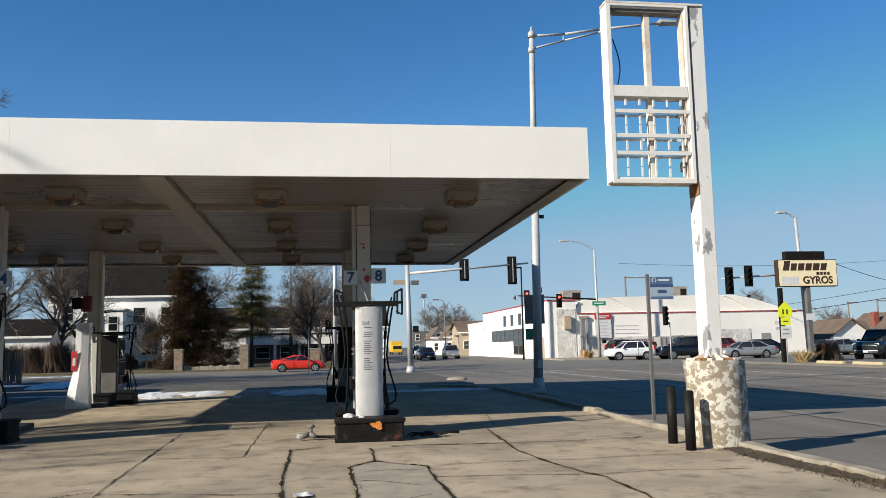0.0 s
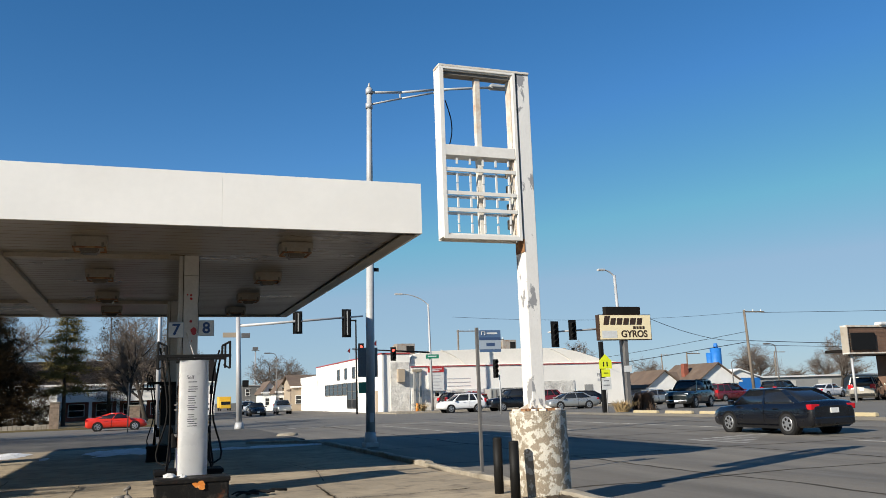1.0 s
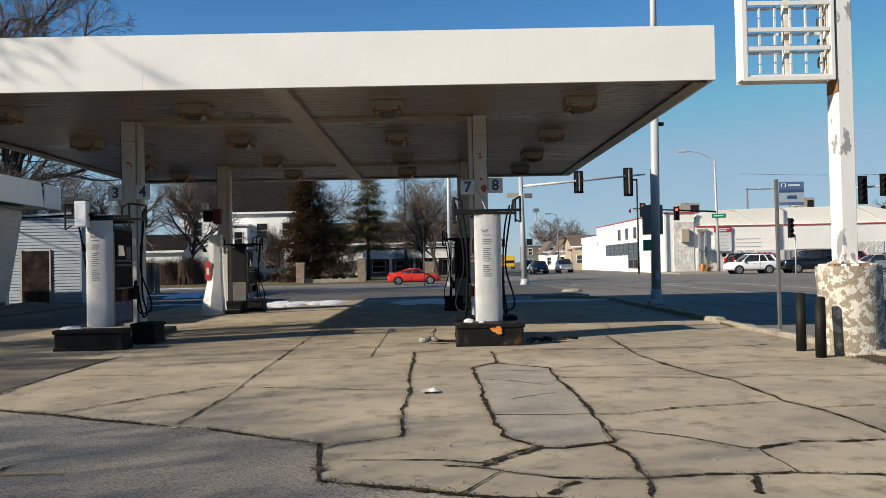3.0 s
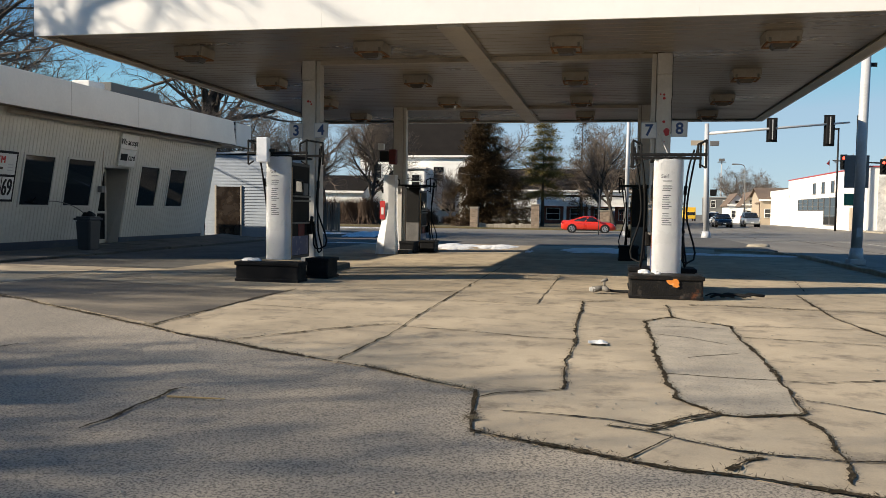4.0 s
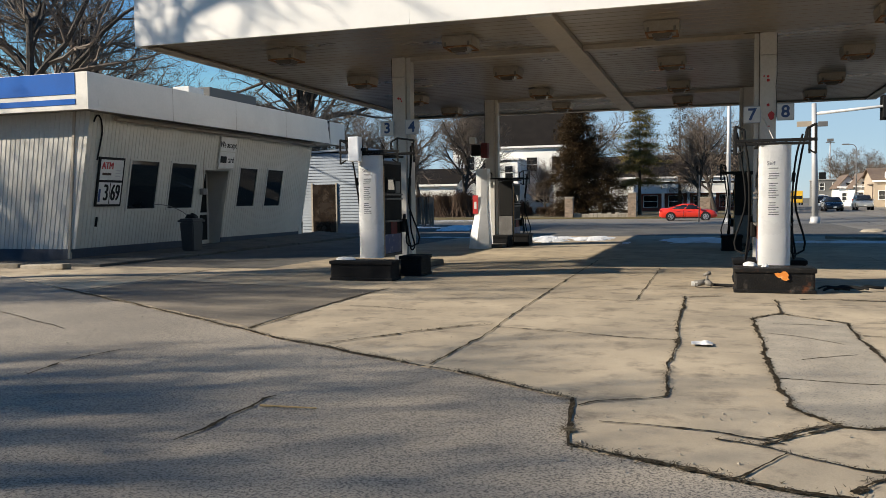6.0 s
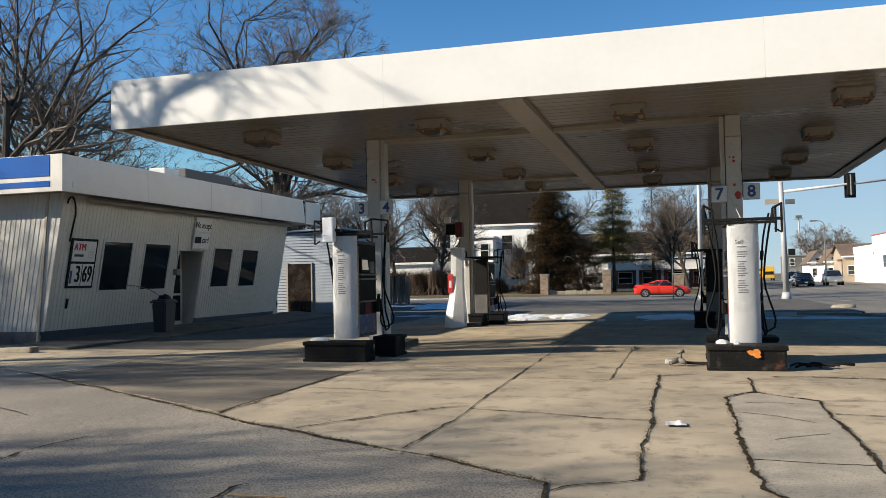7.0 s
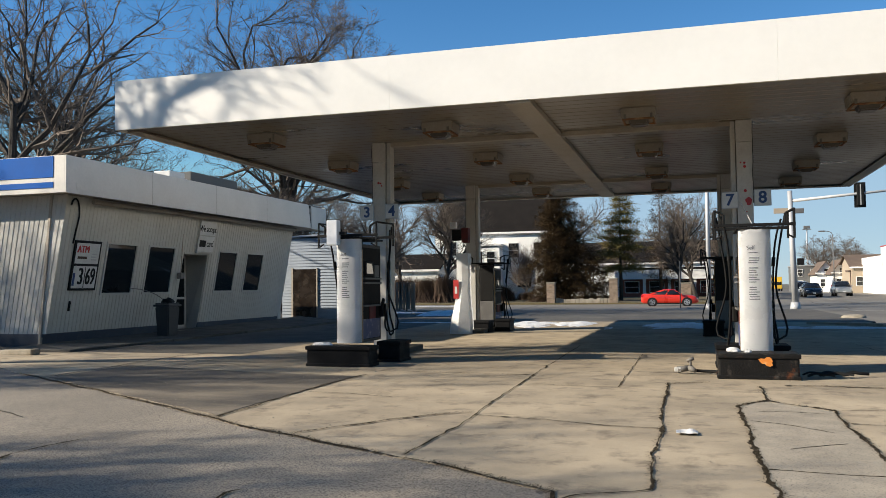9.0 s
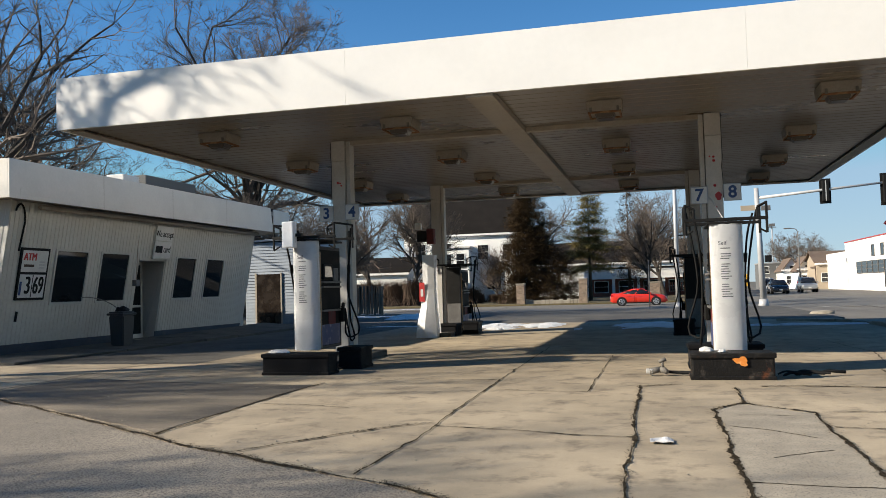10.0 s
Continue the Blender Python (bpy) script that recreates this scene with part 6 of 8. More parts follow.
gb = thing("grey_building", (16.6, 150.0, 0), "small flat grey two-storey building far down the road", "building", kind="structure")
part("wall", B(0, 3.8, 0, 9, -0.2, 4.1), M["darkgrey"], gb)
part("parapet", B(-0.1, 3.9, -0.1, 9.1, 4.1, 4.3), M["grey"], gb)
for xx, zz in ((0.9, 2.5), (2.9, 2.5), (0.9, 0.6)):
    window_unit(gb, xx, zz, 0.7, 1.1, 0.0)
house((19.0, 142.0, 0), 2.6, 9.0, 3.0, 1.6, M["clap"], M["roofbrown"], "narrow gabled frame house down the road", [(0.8, 0.8, 0.6, 1.1), (1.8, 0.8, 0.6, 1.1), (1.3, 2.7, 0.6, 0.8)], ridge="y")
house((20.4, 136.0, 0), 2.4, 8.0, 3.0, 1.7, M["clap"], M["roofbrown"], "white gabled frame house down the road", [(0.8, 0.8, 0.6, 1.1), (1.2, 2.7, 0.5, 0.8)], ridge="y")
house((21.6, 128.0, 0), 4.6, 9.0, 3.6, 1.6, M["tanwall"], M["roofbrown"], "tan house with a brown roof down the road", [(1.0, 0.9, 0.8, 1.2), (3.2, 0.9, 0.8, 1.2)])
pt = thing("porch_roof", (21.4, 130.0, 0), "small brown porch on posts", "porch")
part("roof", B(0, 2.2, -1.5, 2.0, 2.9, 3.1), M["roofbrown"], pt)
for xx in (0.1, 2.0):
    part("post", B(xx, xx + 0.15, -1.4, -1.25, -0.1, 2.9), M["brown"], pt)

# ---- long white building on the corner ----
wbld = thing("white_building", (0, 0, 0), "long white painted brick building with vaulted roofs and red trim", "building", kind="structure")
WX, WY = 23.0, 81.6
part("wall_west", B(WX, WX + 0.4, WY, 116.0, -0.3, 5.85), M["bldwhite"], wbld)
part("wall_west_low", B(WX + 0.01, WX + 0.41, 116.0, 128.6, -0.3, 4.7), M["bldwhite"], wbld)
part("wall_south_corner", B(WX + 0.4, 26.0, WY, WY + 0.4, -0.3, 5.85), M["bldwhite"], wbld)
part("wall_south", B(26.0, 51.2, WY, WY + 0.4, -0.3, 4.45), M["bldwhite"], wbld)
part("stone_base", B(23.9, 25.9, WY - 0.06, WY, -0.3, 4.9), M["bldstone"], wbld, "rough painted stonework")
part("stone_base", B(26.1, 40.5, WY - 0.06, WY, -0.3, 2.0), M["bldstone"], wbld, "rough painted stonework")
part("stone_base", B(40.7, 44.8, WY - 0.06, WY, -0.3, 2.6), M["bldstone"], wbld, "rough painted stonework")
part("wall_east", B(50.8, 51.2, WY + 0.4, 116, -0.3, 4.45), M["bldwhite"], wbld)
part("wall_north", B(WX + 0.4, 50.8, 115.6, 116.0, -0.3, 4.45), M["bldwhite"], wbld)
part("corner_roof", B(WX + 0.4, 26.0, WY + 0.4, 115.6, 5.4, 5.6), M["vaultroof"], wbld)
part("red_trim", B(WX - 0.04, 26.05, WY - 0.08, WY - 0.03, 5.72, 5.87), M["redtrim"], wbld)
part("red_trim", B(26.05, 51.3, WY - 0.08, WY - 0.03, 4.36, 4.47), M["redtrim"], wbld)
part("red_trim", B(WX - 0.05, WX - 0.003, WY, 116.0, 5.74, 5.87), M["redtrim"], wbld)
bm = bmesh.new()
prof = [(26.0, 4.5), (26.4, 5.6), (28.0, 6.0), (33.0, 6.12), (38.0, 6.15), (41.5, 6.18), (43.5, 6.12), (45.5, 5.75), (47.3, 5.2), (49.0, 4.7), (50.8, 4.45)]
for k, (yy) in enumerate((WY + 0.3, 108.0)):
    for x, z in prof:
        bm.verts.new((x, yy, z))
bm.verts.ensure_lookup_table()
n = len(prof)
for k in range(n - 1):
    bm.faces.new((bm.verts[k], bm.verts[k + 1], bm.verts[n + k + 1], bm.verts[n + k]))
bm.faces.new([bm.verts[k] for k in range(n)])
bmesh.ops.recalc_face_normals(bm, faces=bm.faces)
part("vaulted_roof", bm, M["vaultroof"], wbld, "cream rounded roof")
for x in (29.5, 42.2):
    bm = bmesh.new()
    line(bm, bez((x, WY + 0.26, 6.1), (x + 1.0, WY + 0.25, 5.8), (x + 2.0, WY + 0.25, 5.2), (x + 2.8, WY + 0.25, 4.5), 8), 0.05, 5)
    part("roof_seam", bm, M["vaultroof"], wbld)
for k in range(7):
    yy = 93.3 + k * 2.55
    lo = 0.35 if k < 2 else 1.9
    window_unit(wbld, yy, lo, 2.3, 3.15 - lo, WX, axis="x", material=M["greymetal"], bars=2)
for yy in (93.6, 97.6, 101.6):
    window_unit(wbld, yy, 3.75, 1.2, 1.15, WX, axis="x", material=M["greymetal"], bars=0)
for yy in (83.2, 86.0):
    part("side_door", B(WX - 0.05, WX - 0.002, yy, yy + 1.0, -0.1, 2.1), M["tanwall"], wbld)
part("wall_lamp", B(24.6, 25.3, WY - 0.5, WY - 0.061, 2.9, 4.2), M["tanwall"], wbld)
part("drain_pipe", B(26.3, 26.5, WY - 0.25, WY - 0.061, -0.1, 3.9), M["grey"], wbld)
part("drain_pipe", B(26.9, 27.1, WY - 0.25, WY - 0.061, -0.1, 3.9), M["grey"], wbld)
part("pipe_box", B(26.2, 27.2, WY - 0.3, WY - 0.061, 3.9, 4.15), M["kerb"], wbld)
part("red_sign", B(27.9, 29.6, WY - 0.20, WY - 0.061, 3.80, 4.32), M["red"], wbld, "red sign board with white writing")
part("name_bar", B(28.1, 29.4, WY - 0.215, WY - 0.202, 4.08, 4.18), M["plate"], wbld)
part("name_bar", B(28.3, 29.1, WY - 0.215, WY - 0.202, 3.90, 4.0), M["plate"], wbld)
part("white_sign", B(27.9, 29.6, WY - 0.17, WY - 0.061, 1.9, 3.79), M["plate"], wbld, "white sign board with grey lines")
for k in range(5):
    part("printed_line", B(28.1, 29.3 - 0.2 * (k % 2), WY - 0.18, WY - 0.172, 2.1 + k * 0.33, 2.2 + k * 0.33), M["faintink"], wbld)
for k in range(3):
    part("printed_line", B(30.0, 32.6, WY - 0.02, WY - 0.004, 2.3 + k * 0.38, 2.38 + k * 0.38), M["faintink"], wbld)
part("shop_door", B(31.9, 34.0, WY - 0.11, WY - 0.061, -0.1, 2.0), M["plate"], wbld)
part("shop_door", B(34.2, 35.9, WY - 0.11, WY - 0.061, -0.1, 2.0), M["plate"], wbld)
words("letters", "THRIFT", 0.50, (32.9, WY - 0.112, 1.55), (90, 0, 0), M["red"], wbld, 0.002, 0.01, 0.85)
part("word_bar", B(34.4, 35.7, WY - 0.115, WY - 0.111, 1.4, 1.7), M["red"], wbld)
part("garage_opening", B(36.1, 37.4, WY - 0.09, WY - 0.061, -0.1, 2.0), M["dark"], wbld)
part("garage_door", B(37.5, 39.9, WY - 0.10, WY - 0.061, -0.1, 2.05), M["frame"], wbld)
part("side_door", B(46.0, 47.0, WY - 0.06, WY - 0.003, -0.1, 2.1), M["grey"], wbld)
words("letters", "ENTER", 0.5, (48.4, WY - 0.01, 3.1), (90, 0, 0), M["ink"], wbld, 0.002)
part("word_bar", B(47.7, 49.1, WY - 0.015, WY - 0.004, 2.4, 2.7), M["faintink"], wbld)
for x0, x1, z in ((25.6, 27.6, 6.0), (37.9, 39.5, 6.3), (45.8, 46.9, 5.55)):
    hv = thing("rooftop_unit", ((x0 + x1) / 2, 85.5, z - 0.25), "boxy rusty grey rooftop air conditioning unit", "air conditioner", "rooftop units")
    w = x1 - x0
    part("case", B(-w / 2, w / 2, -0.7, 0.7, 0.0, 1.25 if w > 1.3 else 0.8, bev=0.03), M["hvac"], hv)
    part("hood", B(-w / 2 - 0.3, -w / 2, -0.5, 0.5, 0.4, 1.0, bev=0.03), M["tanwall"], hv)
    part("grille", B(0.05, w / 2 - 0.1, -0.72, -0.701, 0.25, 1.0), M["dark"], hv)
for k in range(5):
    fl = thing("pennant", (23.1 + 0.05 * k, 84.0 + 3.2 * k, 5.85), "small red pennant flag on the parapet", "flag", "pennants")
    part("stick", T((0, 0, 0), (0.05, 0, 1.5), 0.02, 0.02, 5), M["galv"], fl)
    bm = bmesh.new()
    bm.faces.new([bm.verts.new(p) for p in ((0.05, 0, 1.5), (0.05, 0, 0.85), (-0.35, -0.3, 1.05))])
    bmesh.ops.solidify(bm, geom=list(bm.faces), thickness=0.01)
    part("cloth", bm, M["red"] if k % 2 == 0 else M["plate"], fl)

dumpster = thing("bin_enclosure", (35.0, 79.5, 0), "grey metal skip container beside the building", "skip")
part("box", B(-1.4, 1.4, -0.8, 0.8, 0.0, 1.9, bev=0.03), M["grey"], dumpster)
for k in range(6):
    part("rib", B(-1.3 + k * 0.5, -1.22 + k * 0.5, -0.84, -0.801, 0.1, 1.8), M["greymetal"], dumpster)

# ---- brick fronted restaurant ----
rb = thing("brick_restaurant", (46.9, 45.2, 0), "brown brick restaurant front with wide overhanging fascia", "restaurant", kind="structure")
part("fascia_wall", B(0, 16, 0, 0.4, 3.45, 5.25), M["mortar"], rb)
bm = bmesh.new()
part("coping", B(-0.07, 16.1, -0.12, 0.5, 5.25, 5.36), M["rustywhite"], rb)
part("coping", B(-0.07, 16.1, -0.12, 0.5, 3.36, 3.45), M["rustywhite"], rb)
part("coping", B(-0.07, -0.004, -0.12, 0.5, 3.45, 5.25), M["trim"], rb)
part("roof", B(0, 16, 0.4, 2.2, 3.5, 3.7), M["roof"], rb)
part("roof", B(9.0, 16, 2.2, 9.0, 3.5, 3.7), M["roof"], rb)
part("wall", B(12.0, 16, 3.8, 9.0, -0.1, 3.5), M["brick"], rb)
for k in range(2):
    window_unit(rb, 13.0 + 1.8 * k, 1.0, 1.3, 1.5, 3.8, material=M["greymetal"])
part("support_post", T((0.5, 0.3, -0.05), (0.5, 0.3, 3.4), 0.09, 0.09, 8), M["galv"], rb)
bp = part("black_board", B(0.15, 2.35, -0.20, -0.125, 3.62, 4.82, bev=0.02), M["black"], rb, "blank black sign board")
part("lamp_arm", T((3.6, -0.6, 5.2), (4.0, -0.05, 5.3), 0.03), M["black"], rb)
part("flood_lamp", B(3.9, 4.3, -0.9, -0.4, 4.5, 4.95, bev=0.08), M["black"], rb)
part("dome_lamp", B(2.9, 3.7, -0.3, 0.3, 5.37, 5.6, bev=0.08), M["plate"], rb)
br = bmesh.new()
box(br, 0, 0.29, -0.03, 0.0, 0, 0.085)
bme = bpy.data.meshes.new("brick")
br.to_mesh(bme)
br.free()
bme.materials.append(M["brick"])
stf_v, stf_f = [], []
for r in range(18):
    for c in range(53):
        x = c * 0.30 - (0.15 if r % 2 else 0.0)
        z = 3.455 + r * 0.0995
        if x < 0 or x > 15.7 or (x > 0.0 and 0.1 < x < 2.2 and 3.62 < z < 4.75):
            continue
        k = len(stf_v)
        stf_v += [(x + dx, dy, z + dz) for dy in (-0.03, -0.001) for dx, dz in ((0, 0), (0.288, 0), (0.288, 0.086), (0, 0.086))]
        stf_f += [(k, k + 1, k + 2, k + 3), (k, k + 4, k + 5, k + 1), (k + 3, k + 2, k + 6, k + 7), (k, k + 3, k + 7, k + 4), (k + 1, k + 5, k + 6, k + 2)]
tagged(raw("brick", stf_v, stf_f, M["brick"], rb), kind="stuff")

# ---- small houses and tower to the east ----
house((62.0, 95.0, 0), 10.0, 8.0, 2.0, 1.4, M["tanwall"], M["roofbrown"], "low house with a wide brown roof", [(3, 0.6, 1.2, 1.0), (7, 0.6, 1.2, 1.0)])
house((68.5, 92.0, 0), 6.5, 9.0, 2.2, 2.2, M["white"], M["roofbrown"], "small white gabled house with brown roof", [(2, 0.7, 1.1, 1.1), (4.5, 0.7, 1.1, 1.1)], ridge="y", chimney=(1.0, 4, 4.6))
house((55.5, 84.0, 0), 5.0, 6.0, 1.6, 1.8, M["white"], M["roofbrown"], "white gabled outbuilding", [], ridge="y")
tw = thing("blue_silo", (94.0, 121.0, 0), "pair of bright blue storage silos in the distance", "silo")
part("tank", T((0, 0, -0.1), (0, 0, 8.0), 0.95, 0.95, 16), M["tankblue"], tw)
part("tank", T((-0.9, 0.5, -0.1), (-0.9, 0.5, 7.2), 0.6, 0.6, 16), M["tankblue"], tw)
part("neck", T((0.1, 0, 8.0), (0.1, 0, 8.8), 0.4, 0.3, 12), M["tankblue"], tw)
wh = thing("warehouse", (78, 118, 0), "long low pale warehouse in the distance", "building", kind="structure")
part("wall", B(0, 70, 0, 15, -0.2, 2.6), M["grey"], wh)
part("roof", B(-0.3, 70.3, -0.3, 15.3, 2.6, 2.85), M["white"], wh)
for k in range(8):
    part("door", B(3 + k * 8, 6 + k * 8, -0.04, -0.002, -0.1, 2.0), M["frame"], wh)
wh2 = thing("warehouse", (84, 108, 0), "white peaked storage shed in the distance", "building", kind="structure")
part("wall", B(0, 8, 0, 8, -0.2, 2.6), M["tankblue"], wh2)
part("gable", gable_roof(wh2, 0, 8, 0, 8, 2.6, 1.3, M["white"], "y"), M["white"], wh2)


# ---- poles and wires ----
def utility_pole(x, y, h, lean=0.0, arm=1.2):
    ob = thing("utility_pole", (x, y, 0), "weathered wooden utility pole with crossarm", "utility pole", "utility poles")
    part("pole", T((0, 0, -0.2), (lean, 0, h), 0.17, 0.11, 10), M["wood"], ob)
    part("crossarm", B(lean - arm * 0.1, lean + arm * 2, -0.06, 0.06, h - 0.25, h - 0.12), M["wood"], ob)
    for k in range(3):
        part("insulator", T((lean + 0.1 + arm * 0.8 * k, 0, h - 0.12), (lean + 0.1 + arm * 0.8 * k, 0, h + 0.05), 0.05, 0.03, 6), M["plate"], ob)
    return ob


utility_pole(55.8, 66.0, 8.7, -0.35)
utility_pole(42.0, 110.0, 10.5, 0.1, 2.0)
utility_pole(43.4, 100.0, 8.6, 0.1, 0.6)
utility_pole(96.0, 140.0, 8.0, -0.2)
utility_pole(80.0, 110.0, 6.8, 0.1)
utility_pole(110.0, 125.0, 7.5, 0.1)


def wire(a, b, sag, r=0.016):
    ob = thing("overhead_wire", a, "thin dark overhead wire between poles", "wire", "overhead wires")
    a, b = Vector(a), Vector(b)
    pts = [(b - a) * (k / 20) + Vector((0, 0, -sag * 4 * (k / 20) * (1 - k / 20))) for k in range(21)]
    bm = bmesh.new()
    line(bm, pts, r, 4)
    part("strand", bm, M["black"], ob)


wire((32.1, 47.3, 6.1), (55.6, 66.0, 5.7), 0.5, 0.02)
wire((36.0, 110.0, 2.2), (55.6, 66.0, 5.6), 0.3, 0.03)
wire((38.0, 110.0, 3.6), (55.6, 66.0, 6.6), 0.5, 0.02)
wire((55.6, 66.0, 5.7), (110.0, 66.0, 5.6), 0.5, 0.03)
wire((55.6, 66.0, 5.3), (110.0, 66.0, 5.1), 0.4, 0.02)
wire((57.5, 66.0, 8.45), (130.0, 66.0, 10.5), 0.3, 0.02)
wire((25.0, 66.0, 8.0), (55.6, 66.0, 8.5), 0.5, 0.012)


def lot_lamp(x, y, h, s):
    ob = thing("street_lamp", (x, y, 0), "slim dark car park lamp with curved arm", "street lamp")
    part("shaft", T((0, 0, -0.05), (-0.1, 0, h), 0.09, 0.06, 8), M["greymetal"], ob)
    bm = bmesh.new()
    line(bm, bez((-0.1, 0, h), (-0.15, 0, h + 0.4), (-0.5 * s, 0, h + 0.5), (-1.0 * s, 0, h + 0.5), 6), 0.05, 6)
    part("arm", bm, M["greymetal"], ob)
    part("luminaire", B(-1.7 * s if s > 0 else -0.9 * s, -0.9 * s if s > 0 else -1.7 * s, -0.15, 0.15, h + 0.42, h + 0.58, bev=0.04), M["greymetal"], ob)


lot_lamp(66.8, 75.0, 5.4, 1)
lot_lamp(71.0, 88.0, 4.2, -1)
lot_lamp(17.0, 112.0, 7.2, 1)
ct = thing("floodlight_mast", (31.0, 250.0, 0), "tall slender floodlight mast far away", "mast")
part("shaft", T((0, 0, 0), (0, 0, 16.4), 0.28, 0.16, 8), M["galv"], ct)
part("head", B(-0.8, 0.8, -0.4, 0.4, 16.4, 17.2, bev=0.1), M["greymetal"], ct)
part("platform", B(-1.1, 1.1, -0.5, 0.5, 16.1, 16.25), M["greymetal"], ct)


# ---- vehicles ----
CARS = dict(
    sedan=dict(L=4.85, W=1.82, H=1.45, belt=0.95, wheel=0.335, wb=2.78, g=(-0.80, -0.42, 0.22, 0.52), tail=1.02, nose=0.72),
    coupe=dict(L=4.24, W=1.78, H=1.30, belt=0.90, wheel=0.32, wb=2.57, g=(-0.78, -0.22, 0.18, 0.46), tail=0.96, nose=0.68),
    suv=dict(L=5.1, W=1.98, H=1.92, belt=1.20, wheel=0.39, wb=2.95, g=(-0.97, -0.90, 0.16, 0.40), tail=1.20, nose=1.05),
    cuv=dict(L=4.3, W=1.78, H=1.66, belt=1.06, wheel=0.35, wb=2.56, g=(-0.96, -0.72, 0.16, 0.50), tail=1.08, nose=0.88),
    van=dict(L=5.1, W=1.98, H=1.78, belt=1.08, wheel=0.34, wb=3.05, g=(-0.96, -0.86, 0.26, 0.62), tail=1.08, nose=0.90),
)


def car(at, heading, body_m, kind, label, group=""):
    c = CARS[kind]
    L, W, H, belt = c["L"] / 2, c["W"] / 2, c["H"], c["belt"]
    ob = thing("car", at, label, "car" if kind in ("sedan", "coupe") else ("van" if kind == "van" else "suv"), group, turn=heading)
    zb = 0.20 if kind in ("sedan", "coupe", "van") else 0.30
    tail, nose = c["tail"], c["nose"]
    st = [(-1.0, zb + 0.28, tail - 0.18, 0.84), (-0.975, zb + 0.10, tail - 0.06, 0.93), (-0.90, zb + 0.02, tail, 0.985), (-0.6, zb, belt + 0.02, 1.0), (-0.1, zb, belt, 1.0), (0.35, zb, belt - 0.01, 1.0),
          (0.55, zb, belt - 0.05, 0.995), (0.80, zb + 0.01, (belt + nose) / 2 + 0.02, 0.97), (0.93, zb + 0.04, nose + 0.02, 0.91), (0.985, zb + 0.10, nose - 0.10, 0.82), (1.0, zb + 0.18, nose - 0.2, 0.74)]
    bm = bmesh.new()
    rings = []
    for fx, b, t, w in st:
        ww = W * w
        h = t - b
        half = [(0, b), (0.86 * ww, b), (0.97 * ww, b + 0.07), (ww, b + 0.38 * h), (0.985 * ww, b + 0.72 * h), (0.94 * ww, t - 0.03), (0.86 * ww, t), (0.45 * ww, t + 0.025), (0, t + 0.035)]
        ring = [bm.verts.new((fx * L, y, z)) for y, z in half] + [bm.verts.new((fx * L, -y, z)) for y, z in reversed(half[1:-1])]
        rings.append(ring)
    n = len(rings[0])
    for a, b in zip(rings[:-1], rings[1:]):
        for k in range(n):
            bm.faces.new((a[k], a[(k + 1) % n], b[(k + 1) % n], b[k])).smooth = True
    bm.faces.new(list(reversed(rings[0])))
    bm.faces.new(rings[-1])
    bmesh.ops.recalc_face_normals(bm, faces=bm.faces)
    body = part("body", bm, body_m, ob)
    g0, g1, g2, g3 = c["g"]
    zr = H - 0.05

    def loft(rows, m, nm, par, smooth=True):
        bm = bmesh.new()
        rr = [[bm.verts.new(p) for p in r] for r in rows]
        k2 = len(rr[0])
        for a, b in zip(rr[:-1], rr[1:]):
            for k in range(k2):
                bm.faces.new((a[k], a[(k + 1) % k2], b[(k + 1) % k2], b[k])).smooth = smooth
        bm.faces.new(list(reversed(rr[0])))
        bm.faces.new(rr[-1])
        bmesh.ops.recalc_face_normals(bm, faces=bm.faces)
        return part(nm, bm, m, par)

    def outline(x0, x1, w, z, n=5, bow=0.06):
        pts = []
        for k in range(n):
            t = -1 + 2 * k / (n - 1)
            pts.append((x1 + bow * (1 - t * t), t * w, z))
        for k in range(n):
            t = 1 - 2 * k / (n - 1)
            pts.append((x0 - bow * 0.7 * (1 - t * t), t * w, z))
        return pts
    wb, wt = W * 0.90, W * 0.70
    loft([outline(g0 * L, g3 * L, wb, belt - 0.03), outline((g0 * 0.5 + g1 * 0.5) * L, (g2 * 0.5 + g3 * 0.5) * L, (wb * 0.55 + wt * 0.45), (belt + zr) / 2 + 0.02), outline(g1 * L, g2 * L, wt, zr)], M["carglass"], "glasshouse", ob)
    loft([outline(g1 * L - 0.05, g2 * L + 0.05, wt + 0.025, zr - 0.02), outline(g1 * L - 0.02, g2 * L + 0.03, wt - 0.02, zr + 0.03), outline(g1 * L + 0.15, g2 * L - 0.12, wt * 0.7, zr + 0.055)], body_m, "roof", ob)
    for s in (-1, 1):
        def pil(xb, xt, w):
            bm = bmesh.new()
            lo = [(xb * L - w, s * (wb - 0.01), belt - 0.04), (xb * L + w, s * (wb - 0.01), belt - 0.04), (xb * L + w, s * (wb + 0.02), belt - 0.04), (xb * L - w, s * (wb + 0.02), belt - 0.04)]
            hi = [(xt * L - w * 0.8, s * (wt - 0.01), zr), (xt * L + w * 0.8, s * (wt - 0.01), zr), (xt * L + w * 0.8, s * (wt + 0.025), zr), (xt * L - w * 0.8, s * (wt + 0.025), zr)]
            a = [bm.verts.new(p) for p in lo]
            b = [bm.verts.new(p) for p in hi]
            for k in range(4):
                bm.faces.new((a[k], a[(k + 1) % 4], b[(k + 1) % 4], b[k]))
            bmesh.ops.recalc_face_normals(bm, faces=bm.faces)
            part("pillar", bm, body_m, ob)
        pil(g3 * 0.985, g2, 0.05)
        pil((g0 + g3) / 2 + 0.02, (g1 + g2) / 2 + 0.02, 0.05)
        pil(g0 * 0.97, g1, 0.13 if kind != "coupe" else 0.2)
